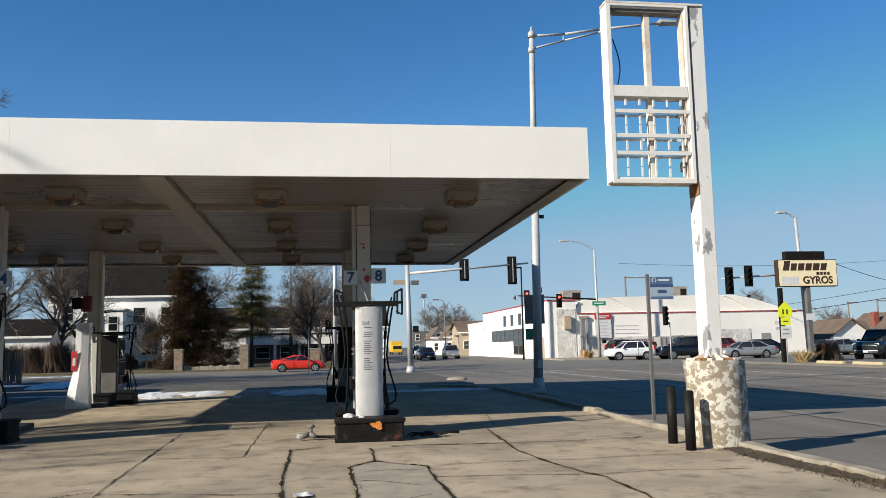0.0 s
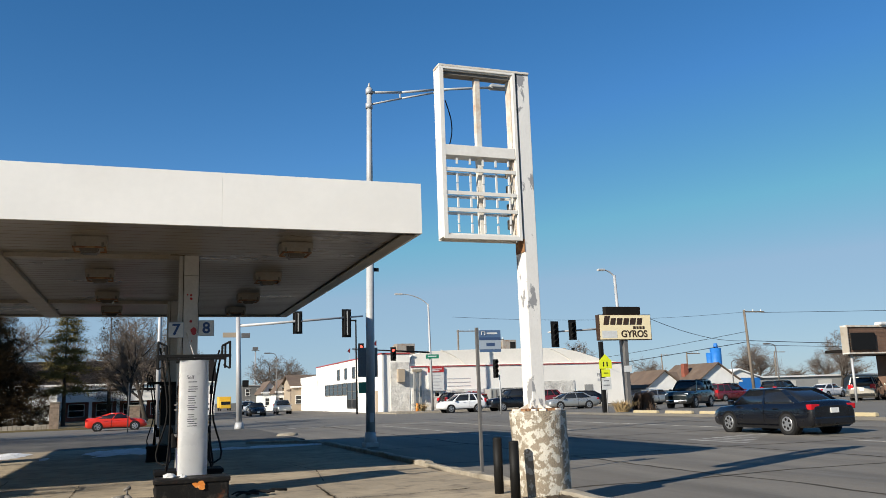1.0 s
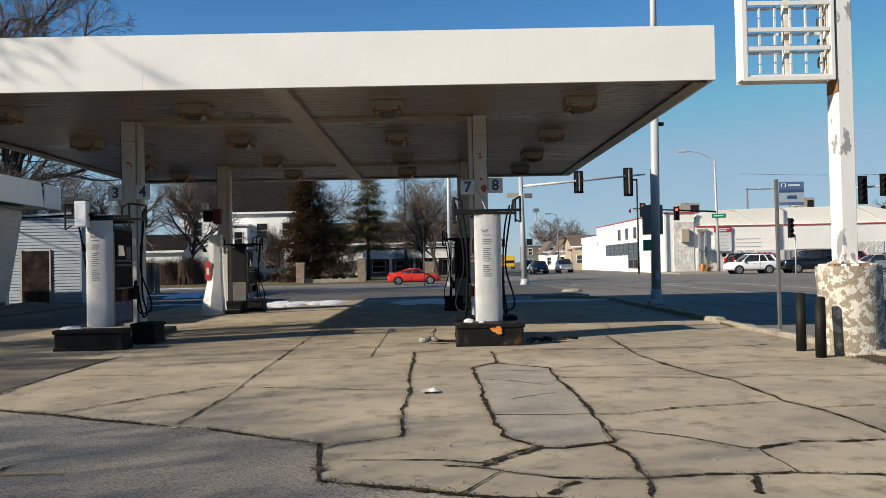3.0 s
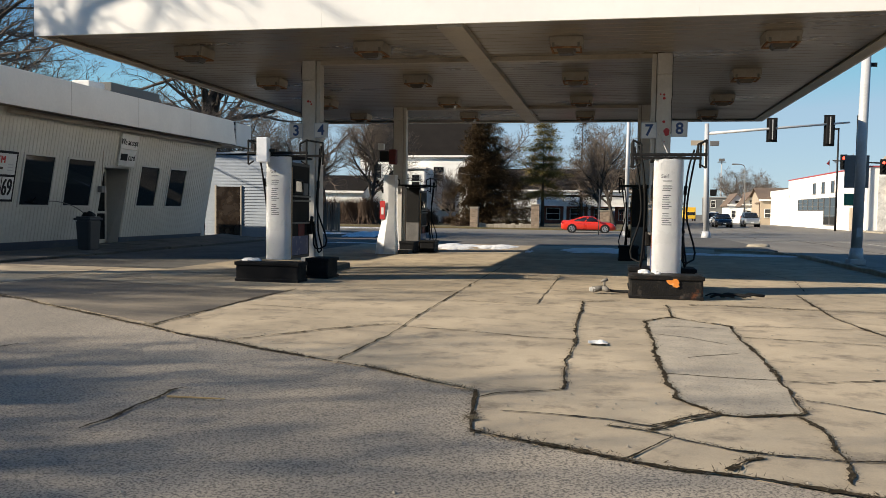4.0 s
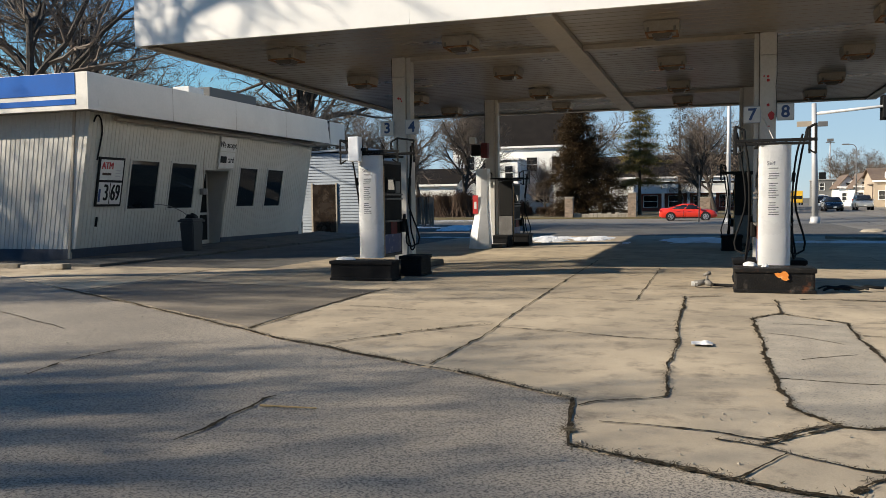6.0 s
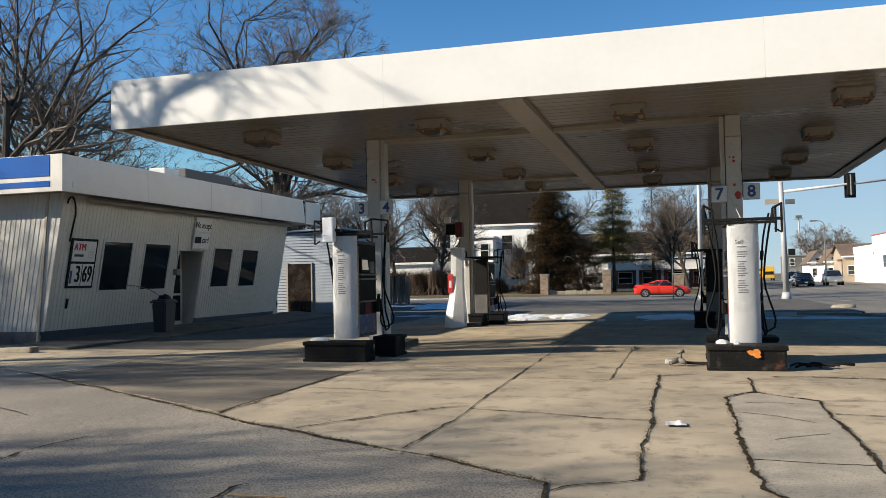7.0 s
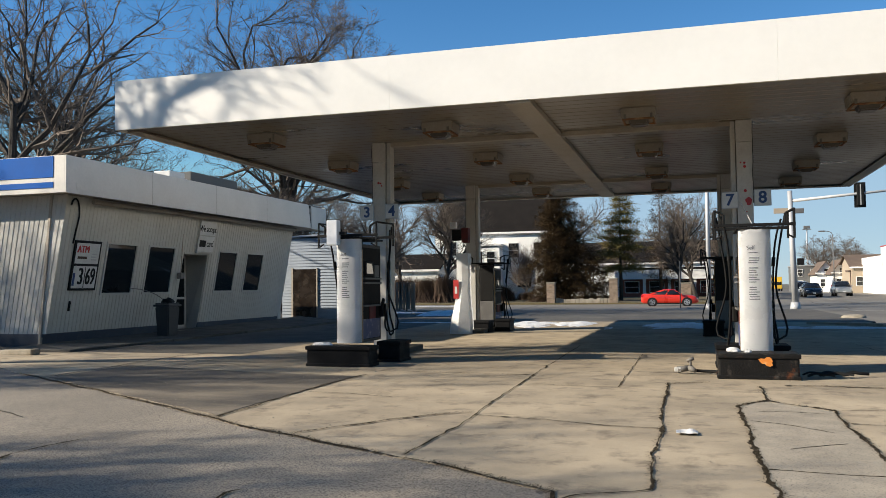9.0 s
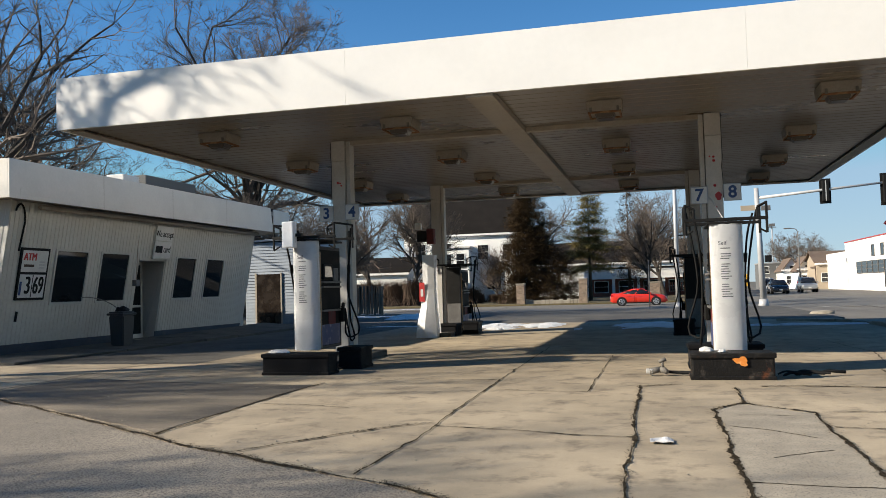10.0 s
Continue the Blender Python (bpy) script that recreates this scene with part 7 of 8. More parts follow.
        if kind in ("suv", "van", "cuv"):
            pil(g0 * 0.62 + g3 * 0.02, g1 * 0.62, 0.06)
        part("door_seam", B((g0 + g3) / 2 * L - 0.008, (g0 + g3) / 2 * L + 0.008, min(s * (W - 0.005), s * (W + 0.003)), max(s * (W - 0.005), s * (W + 0.003)), zb + 0.15, belt - 0.05), M["black"], body)
        part("sill_strip", B(-0.45 * L, 0.45 * L, min(s * (W - 0.02), s * (W + 0.01)), max(s * (W - 0.02), s * (W + 0.01)), zb - 0.02, zb + 0.07), M["black"], body)
        for dx in (0.02, -0.36):
            part("door_handle", B(dx * L - 0.1, dx * L + 0.1, min(s * (W - 0.01), s * (W + 0.025)), max(s * (W - 0.01), s * (W + 0.025)), belt - 0.17, belt - 0.13, bev=0.008), body_m, body)
        mx = g3 * L - 0.15
        part("mirror", B(mx - 0.06, mx + 0.09, min(s * (W - 0.02), s * (W + 0.16)), max(s * (W - 0.02), s * (W + 0.16)), belt - 0.02, belt + 0.12, bev=0.03), body_m, ob)
        y0, y1 = sorted((s * W * 0.50, s * W * 0.84))
        part("headlight", B(0.90 * L, 0.965 * L, y0, y1, nose - 0.17, nose - 0.03, bev=0.03), M["headlight"], ob)
        y0, y1 = sorted((s * W * 0.58, s * W * 0.95))
        zt = tail - 0.26 if kind in ("sedan", "coupe") else tail - 0.22
        part("tail_light", B(-0.995 * L, -0.90 * L, y0, y1, zt, zt + (0.17 if kind in ("sedan", "coupe") else 0.36), bev=0.03), M["taillight"], ob)
        for fx in (c["wb"] / 2, -c["wb"] / 2):
            r = c["wheel"]
            cy = s * (W - 0.10)
            part("wheel_arch", T((fx, s * (W - 0.28), r), (fx, s * (W + 0.004), r), r * 1.16, r * 1.16, 24), M["black"], ob)
            bm = bmesh.new()
            yo, yi = s * (W + 0.012), s * (W - 0.2)
            tube(bm, (fx, yi, r), (fx, yo - s * 0.03, r), r, r, 24)
            tube(bm, (fx, yo - s * 0.03, r), (fx, yo, r), r, r * 0.9, 24)
            wl_ = part("wheel", bm, M["tyre"], ob)
            part("rim", T((fx, yo - s * 0.01, r), (fx, yo + s * 0.008, r), r * 0.70, r * 0.66, 20), M["rim"], wl_)
            for q in range(6):
                a = q * math.pi / 3 + 0.3
                bm = bmesh.new()
                p = Vector((fx + r * 0.42 * math.cos(a), yo + s * 0.0085, r + r * 0.42 * math.sin(a)))
                tube(bm, p, p + Vector((0, s * 0.004, 0)), r * 0.14, r * 0.14, 8)
                part("rim_opening", bm, M["black"], wl_)
    part("grille", B(0.945 * L, 0.992 * L, -W * 0.42, W * 0.42, nose - 0.30, nose - 0.12, bev=0.02), M["chrome"] if kind in ("suv",) else M["black"], ob)
    part("front_bumper", B(0.90 * L, 1.008 * L, -W * 0.76, W * 0.76, zb + 0.10, zb + 0.28, bev=0.04), body_m if kind != "suv" else M["chrome"], ob)
    part("rear_bumper", B(-1.01 * L, -0.92 * L, -W * 0.84, W * 0.84, zb + 0.12, zb + 0.34, bev=0.04), body_m if kind not in ("suv", "van") else M["black"], ob)
    part("licence_plate", B(-1.016 * L, -1.0 * L, -0.15, 0.15, tail - 0.36, tail - 0.21), M["plate"], ob)
    part("licence_plate", B(1.0 * L, 1.014 * L, -0.15, 0.15, zb + 0.14, zb + 0.27), M["plate"], ob)
    if kind in ("suv", "van"):
        for s in (-1, 1):
            part("roof_rail", B(g1 * L * 0.8, g2 * L * 0.6, s * wt * 0.9 - 0.02, s * wt * 0.9 + 0.02, zr + 0.045, zr + 0.09), M["black"], ob)
    return ob


P = dict(black=paint("car_black", (0.004, 0.0045, 0.007)), white=paint("car_white", (0.75, 0.75, 0.75), 0.3, 0.0), red=paint("car_red", (0.62, 0.03, 0.012), 0.3, 0.0),
         green=paint("car_darkgreen", (0.008, 0.013, 0.015)), silver=paint("car_silver", (0.42, 0.42, 0.40), 0.3, 0.6), maroon=paint("car_maroon", (0.13, 0.015, 0.02)), tan=paint("car_tan", (0.36, 0.33, 0.28), 0.3, 0.5))
ZR = -0.136
car((20.25, 22.15, ZR), 90, P["black"], "sedan", "black four-door saloon car on the main road")
car((37.3, 50.6, 0.004), 213, P["green"], "suv", "dark green large sport utility parked in the car park")
car((53.4, 50.2, 0.004), 35, P["tan"], "van", "beige minivan parked in the car park", "parked cars")
car((55.6, 46.8, 0.004), 50, P["black"], "van", "dark minivan parked in the car park", "parked cars")
car((36.4, 67.0, ZR), 178, P["silver"], "sedan", "silver saloon car on the cross street")
car((27.3, 70.6, ZR), 180, P["white"], "cuv", "white compact crossover on the cross street")
car((32.2, 70.2, ZR), 182, P["black"], "suv", "black sport utility on the cross street")
car((30.4, 79.2, 0.004), 12, P["black"], "cuv", "black hatchback parked by the white building", "parked cars")
car((33.0, 80.2, 0.004), 8, P["red"], "sedan", "red saloon parked by the white building", "parked cars")
car((39.6, 79.4, 0.004), 170, P["maroon"], "cuv", "maroon crossover parked by the white building", "parked cars")
car((44.0, 78.6, 0.004), 175, P["black"], "sedan", "black saloon parked by the white building", "parked cars")
car((47.5, 70.5, ZR), 10, P["silver"], "sedan", "silver saloon beyond the car park", "parked cars")
car((52.0, 70.8, ZR), 6, P["black"], "sedan", "black saloon beyond the car park", "parked cars")
car((58.2, 73.0, ZR), 10, P["maroon"], "van", "maroon minivan beyond the car park", "parked cars")
car((64.0, 71.5, ZR), 15, P["green"], "suv", "dark sport utility beyond the car park", "parked cars")
car((69.5, 71.0, ZR), 15, P["white"], "sedan", "white saloon beyond the car park", "parked cars")
car((74.5, 70.0, ZR), 15, P["black"], "suv", "black sport utility beyond the car park", "parked cars")
car((79.5, 70.0, ZR), 12, P["silver"], "sedan", "silver saloon beyond the car park", "parked cars")
car((-1.5, 67.3, gz(-1.5, 67) - 0.136), 2, P["red"], "coupe", "bright red coupe on the cross street")
car((16.0, 101.0, ZR), -92, P["silver"], "cuv", "silver off-road car waiting at the crossing", "waiting cars")
car((12.4, 97.0, ZR), -90, P["black"], "sedan", "black saloon waiting at the crossing", "waiting cars")
car((13.2, 112.0, ZR), -90, P["white"], "cuv", "white crossover in the queue", "waiting cars")
yt = thing("truck", (15.4, 172.0, ZR), "small yellow box truck down the road", "truck")
part("cargo_box", B(-1.1, 1.1, -2.5, 2.5, 0.6, 2.7, bev=0.04), M["yellow"], yt)
part("cab", B(-1.0, 1.0, -3.9, -2.55, 0.45, 1.9, bev=0.12), M["yellow"], yt)
part("windscreen", B(-0.85, 0.85, -3.92, -3.9, 1.15, 1.75), M["carglass"], yt)
for sx in (-1, 1):
    for yy in (-3.2, 1.6):
        part("wheel", T((sx * 0.8, yy, 0.4), (sx * 1.05, yy, 0.4), 0.4, 0.4, 16), M["tyre"], yt)


# ---- trees ----
def tree_mesh(seed, H, spread, trunk_r, levels=5, droop=0.0, fork=0.30, dense=1.0, gnarl=1.0, skip=0.0, fine=0.010, spray=0):
    rnd = random.Random(seed)
    out = {0: ([], []), 1: ([], [])}

    def ring(p, d, r, n, vs):
        q = d.to_track_quat("Z", "Y").to_matrix()
        k = len(vs)
        for i in range(n):
            a = 2 * math.pi * i / n
            vs.append(tuple(p + q @ Vector((r * math.cos(a), r * math.sin(a), 0))))
        return k

    def grow(p, d, length, r, lev):
        which = 0 if lev <= 1 else 1
        vs, fs = out[which]
        n = 8 if lev == 0 else (6 if lev == 1 else (4 if lev == 2 else 3))
        segs = 7 if lev == 0 else (6 if lev == 1 else (5 if lev == 2 else 3))
        k0 = ring(p, d, r * (1.35 if lev == 0 else 1.0), n, vs)
        step = length / segs
        pos = p.copy()
        for s in range(segs):
            t = (s + 1) / segs
            wand = 0.07 if lev == 0 else (0.17 if lev < 3 else 0.24) * gnarl
            d = (d + Vector((rnd.gauss(0, wand), rnd.gauss(0, wand), rnd.gauss(0, wand * 0.6) + (0.05 if lev > 0 else 0) - droop * lev * 0.03))).normalized()
            pos = pos + d * step
            rr = r * (1 - 0.62 * t) if lev else r * (1 - 0.5 * t)
            k1 = ring(pos, d, max(rr, 0.006), n, vs)
            for i in range(n):
                fs.append((k0 + i, k0 + (i + 1) % n, k1 + (i + 1) % n, k1 + i))
            k0 = k1
            if spray and lev == levels:
                for _ in range(spray):
                    td = (d + Vector((rnd.gauss(0, 0.7), rnd.gauss(0, 0.7), rnd.gauss(0.15, 0.5)))).normalized()
                    ts = td.cross(Vector((rnd.gauss(0, 1), rnd.gauss(0, 1), rnd.gauss(0, 1)))).normalized() * fine * 0.8
                    tip = pos + td * rnd.uniform(0.25, 0.7)
                    q = len(vs)
                    vs += [tuple(pos - ts), tuple(pos + ts), tuple(tip)]
                    fs.append((q, q + 1, q + 2))
            if lev < levels and (t > fork or lev > 0):
                if lev == 0:
                    cnt = 2 if t < 0.99 else 3
                elif lev < 3:
                    cnt = 2 if rnd.random() < 0.62 * dense else 1
                else:
                    cnt = 2 if rnd.random() < 0.5 * dense else 1
                if lev > 0 and rnd.random() < skip:
                    cnt = 0
                for _ in range(cnt):
                    ax = Vector((rnd.gauss(0, 1), rnd.gauss(0, 1), rnd.gauss(0, 0.35))).normalized()
                    side = (ax - d * ax.dot(d)).normalized()
                    ang = rnd.uniform(0.40, 0.85) * (spread if lev == 0 else 1.0)
                    nd = (d * math.cos(ang) + side * math.sin(ang)).normalized()
                    ln = length * (rnd.uniform(0.65, 0.95) if lev == 0 else rnd.uniform(0.42, 0.66)) * (1.1 - 0.45 * t if lev else 1.0)
                    grow(pos, nd, ln, max(rr * (rnd.uniform(0.6, 0.85) if lev < 2 else rnd.uniform(0.5, 0.7)), fine), lev + 1)
    grow(Vector((0, 0, -0.1)), Vector((0, 0, 1)), H * 0.55, trunk_r, 0)
    mx = max(v[2] for v in out[1][0])
    f = H / mx
    res = []
    for k in (0, 1):
        vs, fs = out[k]
        me = bpy.data.meshes.new("trunk" if k == 0 else "crown")
        me.from_pydata([(x * f, y * f, z * f) for x, y, z in vs], [], fs)
        me.materials.append(M["bark"] if k == 0 else M["twig"])
        res.append(me)
    return res


def tree(meshes, at, label, turn=0.0, scale=1.0, sx=1.0, group="bare trees"):
    ob = thing("tree", at, label, "tree", group)
    ob.matrix_basis = pose(*at, 0, 0, turn) @ Matrix.Diagonal((scale * sx, scale * sx, scale, 1))
    for me in meshes:
        c = new(me.name, me)
        c.parent = ob
    return ob


TA = tree_mesh(3, 17.0, 1.0, 0.40, 5, dense=0.95)
TB = tree_mesh(8, 15.0, 1.1, 0.34, 5, dense=0.88)
TC = tree_mesh(21, 12.0, 1.2, 0.24, 4, dense=1.2, fork=0.2)
TD = tree_mesh(34, 9.0, 1.0, 0.16, 4, dense=1.3, fork=0.15)
TO = tree_mesh(5, 17.0, 1.25, 0.46, 5, dense=1.0, gnarl=1.35, skip=0.2)
TP = tree_mesh(44, 16.0, 1.3, 0.36, 5, dense=0.95, gnarl=1.35, skip=0.14, fine=0.008, spray=1)
TQ = tree_mesh(63, 17.0, 1.1, 0.29, 5, dense=0.62, gnarl=1.45, skip=0.26, fork=0.36, fine=0.008, spray=1)
TV = tree_mesh(87, 13.0, 1.2, 0.20, 5, dense=0.8, gnarl=1.2, skip=0.24, fine=0.011)
TW = tree_mesh(71, 14.0, 1.15, 0.19, 5, dense=0.7, gnarl=1.3, skip=0.24, fine=0.011)
# behind the shop
tree(TQ, (-27.6, 29.0, -0.14), "tall bare oak with dark spreading limbs behind the shop", 20, 1.15, 0.9)
tree(TQ, (-31.5, 38.5, -0.14), "tall bare gnarled tree behind the shop", 150, 1.15, 0.95)
tree(TP, (-24.6, 47.5, -0.14), "tall bare tree with broad rounded crown behind the canopy", 205, 1.36, 0.9)
tree(TQ, (-42.0, 46.0, -0.14), "bare tree behind the shop", 300, 1.1)
for k, (x, y, sc) in enumerate(((-29.0, 44.5, 0.75), (-24.8, 41.0, 0.70), (-33.0, 47.0, 0.85), (-20.0, 52.0, 0.66), (-36.0, 42.0, 0.8))):
    tree(TC, (x, y, -0.14), "bare scrubby tree behind the shop", 40 + 97 * k, sc, 1.1)
for k, (x, y, sc) in enumerate(((-24.0, 39.0, 0.9), (-20.5, 41.0, 0.8), (-27.0, 40.0, 0.95), (-30.0, 41.0, 0.95), (-22.3, 45.0, 0.85))):
    tree(TD, (x, y, -0.14), "thin bare sapling behind the shop", 10 + 110 * k, sc, 1.25)
# across the street
for k, (m, x, y, s, w) in enumerate(((TB, -24.8, 84.0, 0.95, 1.0), (TA, -15.0, 104.0, 0.85, 1.0), (TB, 0.6, 95.0, 0.82, 1.05), (TC, 4.0, 104.0, 0.9, 1.0),
                                     (TB, -40.0, 92.0, 0.9, 1.0), (TA, -9.0, 118.0, 0.75, 1.0), (TB, -48.0, 84.0, 0.95, 1.0), (TD, -17.3, 92.0, 0.75, 0.9),
                                     (TO, -27.8, 80.0, 0.80, 0.75), (TA, -0.9, 86.0, 0.70, 0.85))):
    tree(m, (x, y, gz(x, y)), "bare winter tree across the street", 47 * k, s, w)
# far skyline
rnd = random.Random(77)
for k in range(34):
    a = rnd.uniform(-0.30, 1.0)
    dist = rnd.uniform(170, 260)
    x, y = dist * math.sin(a), dist * math.cos(a)
    if abs(x - 14) < 9:
        x += 30
    tree((TC, TD, TB)[k % 3], (x, y, -0.14), "small bare tree on the skyline", 31 * k, rnd.uniform(0.45, 0.75), rnd.uniform(1.2, 1.7), "skyline trees")
for k, (x, y, s) in enumerate(((52, 125, 0.55), (60, 118, 0.5), (58, 150, 0.7), (118, 118, 0.75), (122, 126, 0.7), (84, 150, 0.8), (80, 58, 0.66), (60.5, 110, 0.45), (100, 150, 0.75), (25, 190, 0.8), (30, 180, 0.8), (34, 200, 0.8))):
    tree((TC, TB)[k % 2], (x, y, -0.14), "bare tree in the distance", 67 * k, s, 1.25, "skyline trees")
# trees standing to the west of the forecourt, whose shade falls across it
for m, x, y, turn, sc, w in ((TW, -19.4, 8.9, 305, 1.12, 0.66), (TW, -23.0, 3.2, 40, 1.0, 0.58), (TW, -27.0, 4.6, 160, 1.05, 0.62), (TW, -30.0, 10.6, 80, 1.0, 0.9), (TV, -20.0, -3.3, 120, 0.95, 0.72), (TV, -18.2, -2.0, 20, 0.9, 0.55), (TW, -26.6, 10.9, 130, 0.9, 0.8), (TV, -23.5, -4.9, 220, 1.0, 0.7), (TV, -33.0, 11.5, 200, 1.0, 0.85), (TV, -15.6, -3.4, 75, 0.72, 0.7)):
    tree(m, (x, y, -0.01), "tall slender bare tree at the west side of the forecourt", turn, sc, w)


def conifer(at, H, R, seed, material, label, base=0.08, gap=0.0, tier=0.42, flat=0.75):
    """whorls of drooping branches, each carrying many thin sprays"""
    rnd = random.Random(seed)
    ob = thing("tree", at, label, "tree", "conifers")
    part("trunk", T((0, 0, -0.1), (0, 0, H * 0.97), H * 0.018, 0.02, 8), M["bark"], ob)
    vs, fs = [], []
    z = H * base
    while z < H * 0.985:
        t = (z / H - base) / (1 - base)
        prof = min(1.0, 0.70 + 1.6 * t) * (1 - t) ** 0.58 + 0.03
        for q in range(max(4, int((11 - 4 * t) * (1 - gap)))):
            a = rnd.uniform(0, 6.283)
            L = R * prof * rnd.uniform(0.40, 1.12) * (0.92 + 0.8 * noise.noise(Vector((math.cos(a) * 1.7, math.sin(a) * 1.7, z * 0.5 + seed * 7))))
            slope = 0.5 * t - 0.05 + rnd.gauss(0, 0.14)
            out = Vector((math.cos(a), math.sin(a), 0))
            side = Vector((-out.y, out.x, 0))
            zz = z + rnd.uniform(-0.5, 0.5) * min(tier, 0.45)
            # clumps of needles along the branch
            for k in range(max(3, int(L * 4.0))):
                u = 0.25 + 0.75 * (k + rnd.random()) / max(3, int(L * 4.0))
                c0 = Vector((0, 0, zz)) + out * (L * u) + Vector((0, 0, L * (slope * u - 0.20 * u * u))) + side * rnd.gauss(0, 0.12 * L)
                cr = rnd.uniform(0.18, 0.36)
                for _q in range(int(26 * (1 - 0.5 * max(0.0, gap)))):
                    o = Vector((rnd.gauss(0, 1), rnd.gauss(0, 1), rnd.gauss(0, flat)))
                    c = c0 + o * cr * 0.6
                    d = (o.normalized() + out * 0.5 + Vector((0, 0, rnd.gauss(0.1, 0.3)))).normalized()
                    sd = d.cross(Vector((rnd.gauss(0, 0.6), rnd.gauss(0, 0.6), 1.0))).normalized()
                    ln, wd = rnd.uniform(0.16, 0.42), rnd.uniform(0.012, 0.030)
                    j = len(vs)
                    vs += [tuple(c - sd * wd), tuple(c + sd * wd), tuple(c + d * ln)]
                    fs.append((j, j + 1, j + 2))
        z += tier * rnd.uniform(0.7, 1.2)
    tagged(raw("crown", vs, fs, material, ob))
    return ob


conifer((-12.1, 80.5, gz(-12, 80)), 12.0, 4.0, 1, M["needle"], "large dense dark brownish conifer on the lawn", 0.03, -0.5, 0.30)
conifer((-6.5, 84.0, gz(-7, 84)), 11.0, 3.2, 2, M["needlelight"], "tall ragged green spruce with bare lower trunk", 0.30, -1.0, 0.95, 0.4)
conifer((-3.4, 104.0, gz(-3, 104)), 13.5, 3.2, 3, M["needle"], "thin sparse dark spruce", 0.15, 0.45, 0.65)
conifer((-9.4, 86.0, gz(-9, 86)), 4.2, 3.0, 6, M["needle"], "low spreading dark evergreen bush", 0.02)


def shrub(at, r, h, seed, label, material=None, n=900):
    rnd = random.Random(seed)
    vs, fs = [], []
    for _ in range(n):
        a = rnd.uniform(0, 6.283)
        b = Vector((rnd.gauss(0, r * 0.3), rnd.gauss(0, r * 0.3), 0))
        tip = Vector((r * math.cos(a) * rnd.random() ** 0.5, r * math.sin(a) * rnd.random() ** 0.5, h * rnd.uniform(0.35, 1.0) * (1 - 0.2 * rnd.random())))
        w = 0.022
        s = Vector((-math.sin(a), math.cos(a), 0)) * w
        mid = (b + tip) / 2 + Vector((0, 0, 0.1 * h))
        k = len(vs)
        vs += [tuple(b - s), tuple(b + s), tuple(mid + s * 0.8), tuple(mid - s * 0.8), tuple(tip)]
        fs += [(k, k + 1, k + 2, k + 3), (k + 3, k + 2, k + 4)]
    ob = raw("shrub", vs, fs, material or M["shrub"])
    ob.matrix_basis = pose(*at)
    return tagged(ob, label, "shrub", "shrubs", "stuff")


for k, (x, y, r, h) in enumerate(((-26.0, 80.5, 2.2, 2.2), (-23.3, 80.0, 2.4, 2.6), (-29.0, 80.0, 2.0, 1.8), (-19.5, 91.0, 1.4, 1.3), (-17.5, 91.5, 1.4, 1.1), (-21.5, 91.5, 1.5, 1.6), (-13.5, 79.3, 1.6, 0.9))):
    shrub((x, y, gz(x, y)), r, h, k, "tangled leafless brown shrub")
shrub((32.0, 48.6, 0), 1.0, 1.45, 20, "clipped leafless brown hedge bush", None, 1500)
shrub((32.6, 49.2, 0), 0.9, 1.4, 21, "clipped leafless brown hedge bush", None, 1300)


for k, (x, y, r, h) in enumerate(((-33.5, 79.2, 2.0, 2.4), (-30.6, 79.0, 1.8, 2.7), (-27.6, 79.4, 2.2, 3.1), (-25.2, 79.2, 1.9, 3.0), (-23.2, 79.0, 1.7, 3.2), (-21.0, 84.0, 1.8, 2.2), (-18.6, 84.0, 1.5, 1.9))):
    shrub((x, y, gz(x, y)), r, h, 60 + k, "tangled leafless brown shrub on the lawn", None, 2600)
# ---- gate pillars, garden wall, fence ----
def pillar(x, y, w, h, seed):
    ob = thing("gate_pillar", (x, y, gz(x, y)), "square tan stone gate pillar with a flat cap", "pillar", "gate pillars")
    rnd = random.Random(seed)
    part("core", B(-w / 2 + 0.02, w / 2 - 0.02, -w / 2 + 0.02, w / 2 - 0.02, -0.1, h), M["mortar"], ob)
    z = 0.0
    while z < h - 0.12:
        hh = rnd.uniform(0.12, 0.2)
        x0 = -w / 2
        while x0 < w / 2 - 0.02:
            ww = min(rnd.uniform(0.18, 0.34), w / 2 - x0)
            part("stone", B(x0, x0 + ww - 0.012, -w / 2 - rnd.uniform(0, 0.02), w / 2, z, z + hh - 0.012), M["tanbrick"], ob)
            x0 += ww
        z += hh
    part("cap", B(-w / 2 - 0.05, w / 2 + 0.05, -w / 2 - 0.05, w / 2 + 0.05, h, h + 0.1, bev=0.02), M["kerb"], ob)
    return ob


pillar(-11.9, 74.6, 0.72, 1.75, 1)
pillar(-6.4, 74.9, 0.72, 2.05, 2)
pillar(-0.3, 78.5, 0.9, 1.6, 3)
gw = thing("garden_wall", (0, 74.8, gz(-9, 75)), "low dry-stone garden wall between the pillars", "wall")
rnd = random.Random(8)
x = -11.5
while x < -6.8:
    ww = rnd.uniform(0.25, 0.5)
    part("stone", B(x, x + ww - 0.02, -0.2, 0.2, -0.05, rnd.uniform(0.28, 0.42), bev=0.03), M["kerb"], gw)
    x += ww
fn = thing("wooden_fence", (-16.6, 45.0, 0), "old leaning grey wooden fence and gate", "fence")
for k in range(11):
    part("board", B(k * 0.15, k * 0.15 + 0.13, -0.015, 0.015, 0.02, 1.55 + 0.05 * (k % 3)), M["wood"], fn).matrix_basis = pose(0, 0, 0, 0, 2 * (k % 3) - 2, 0)
for z in (0.4, 1.2):
    part("rail", B(0, 1.7, 0.016, 0.06, z, z + 0.09), M["wood"], fn)
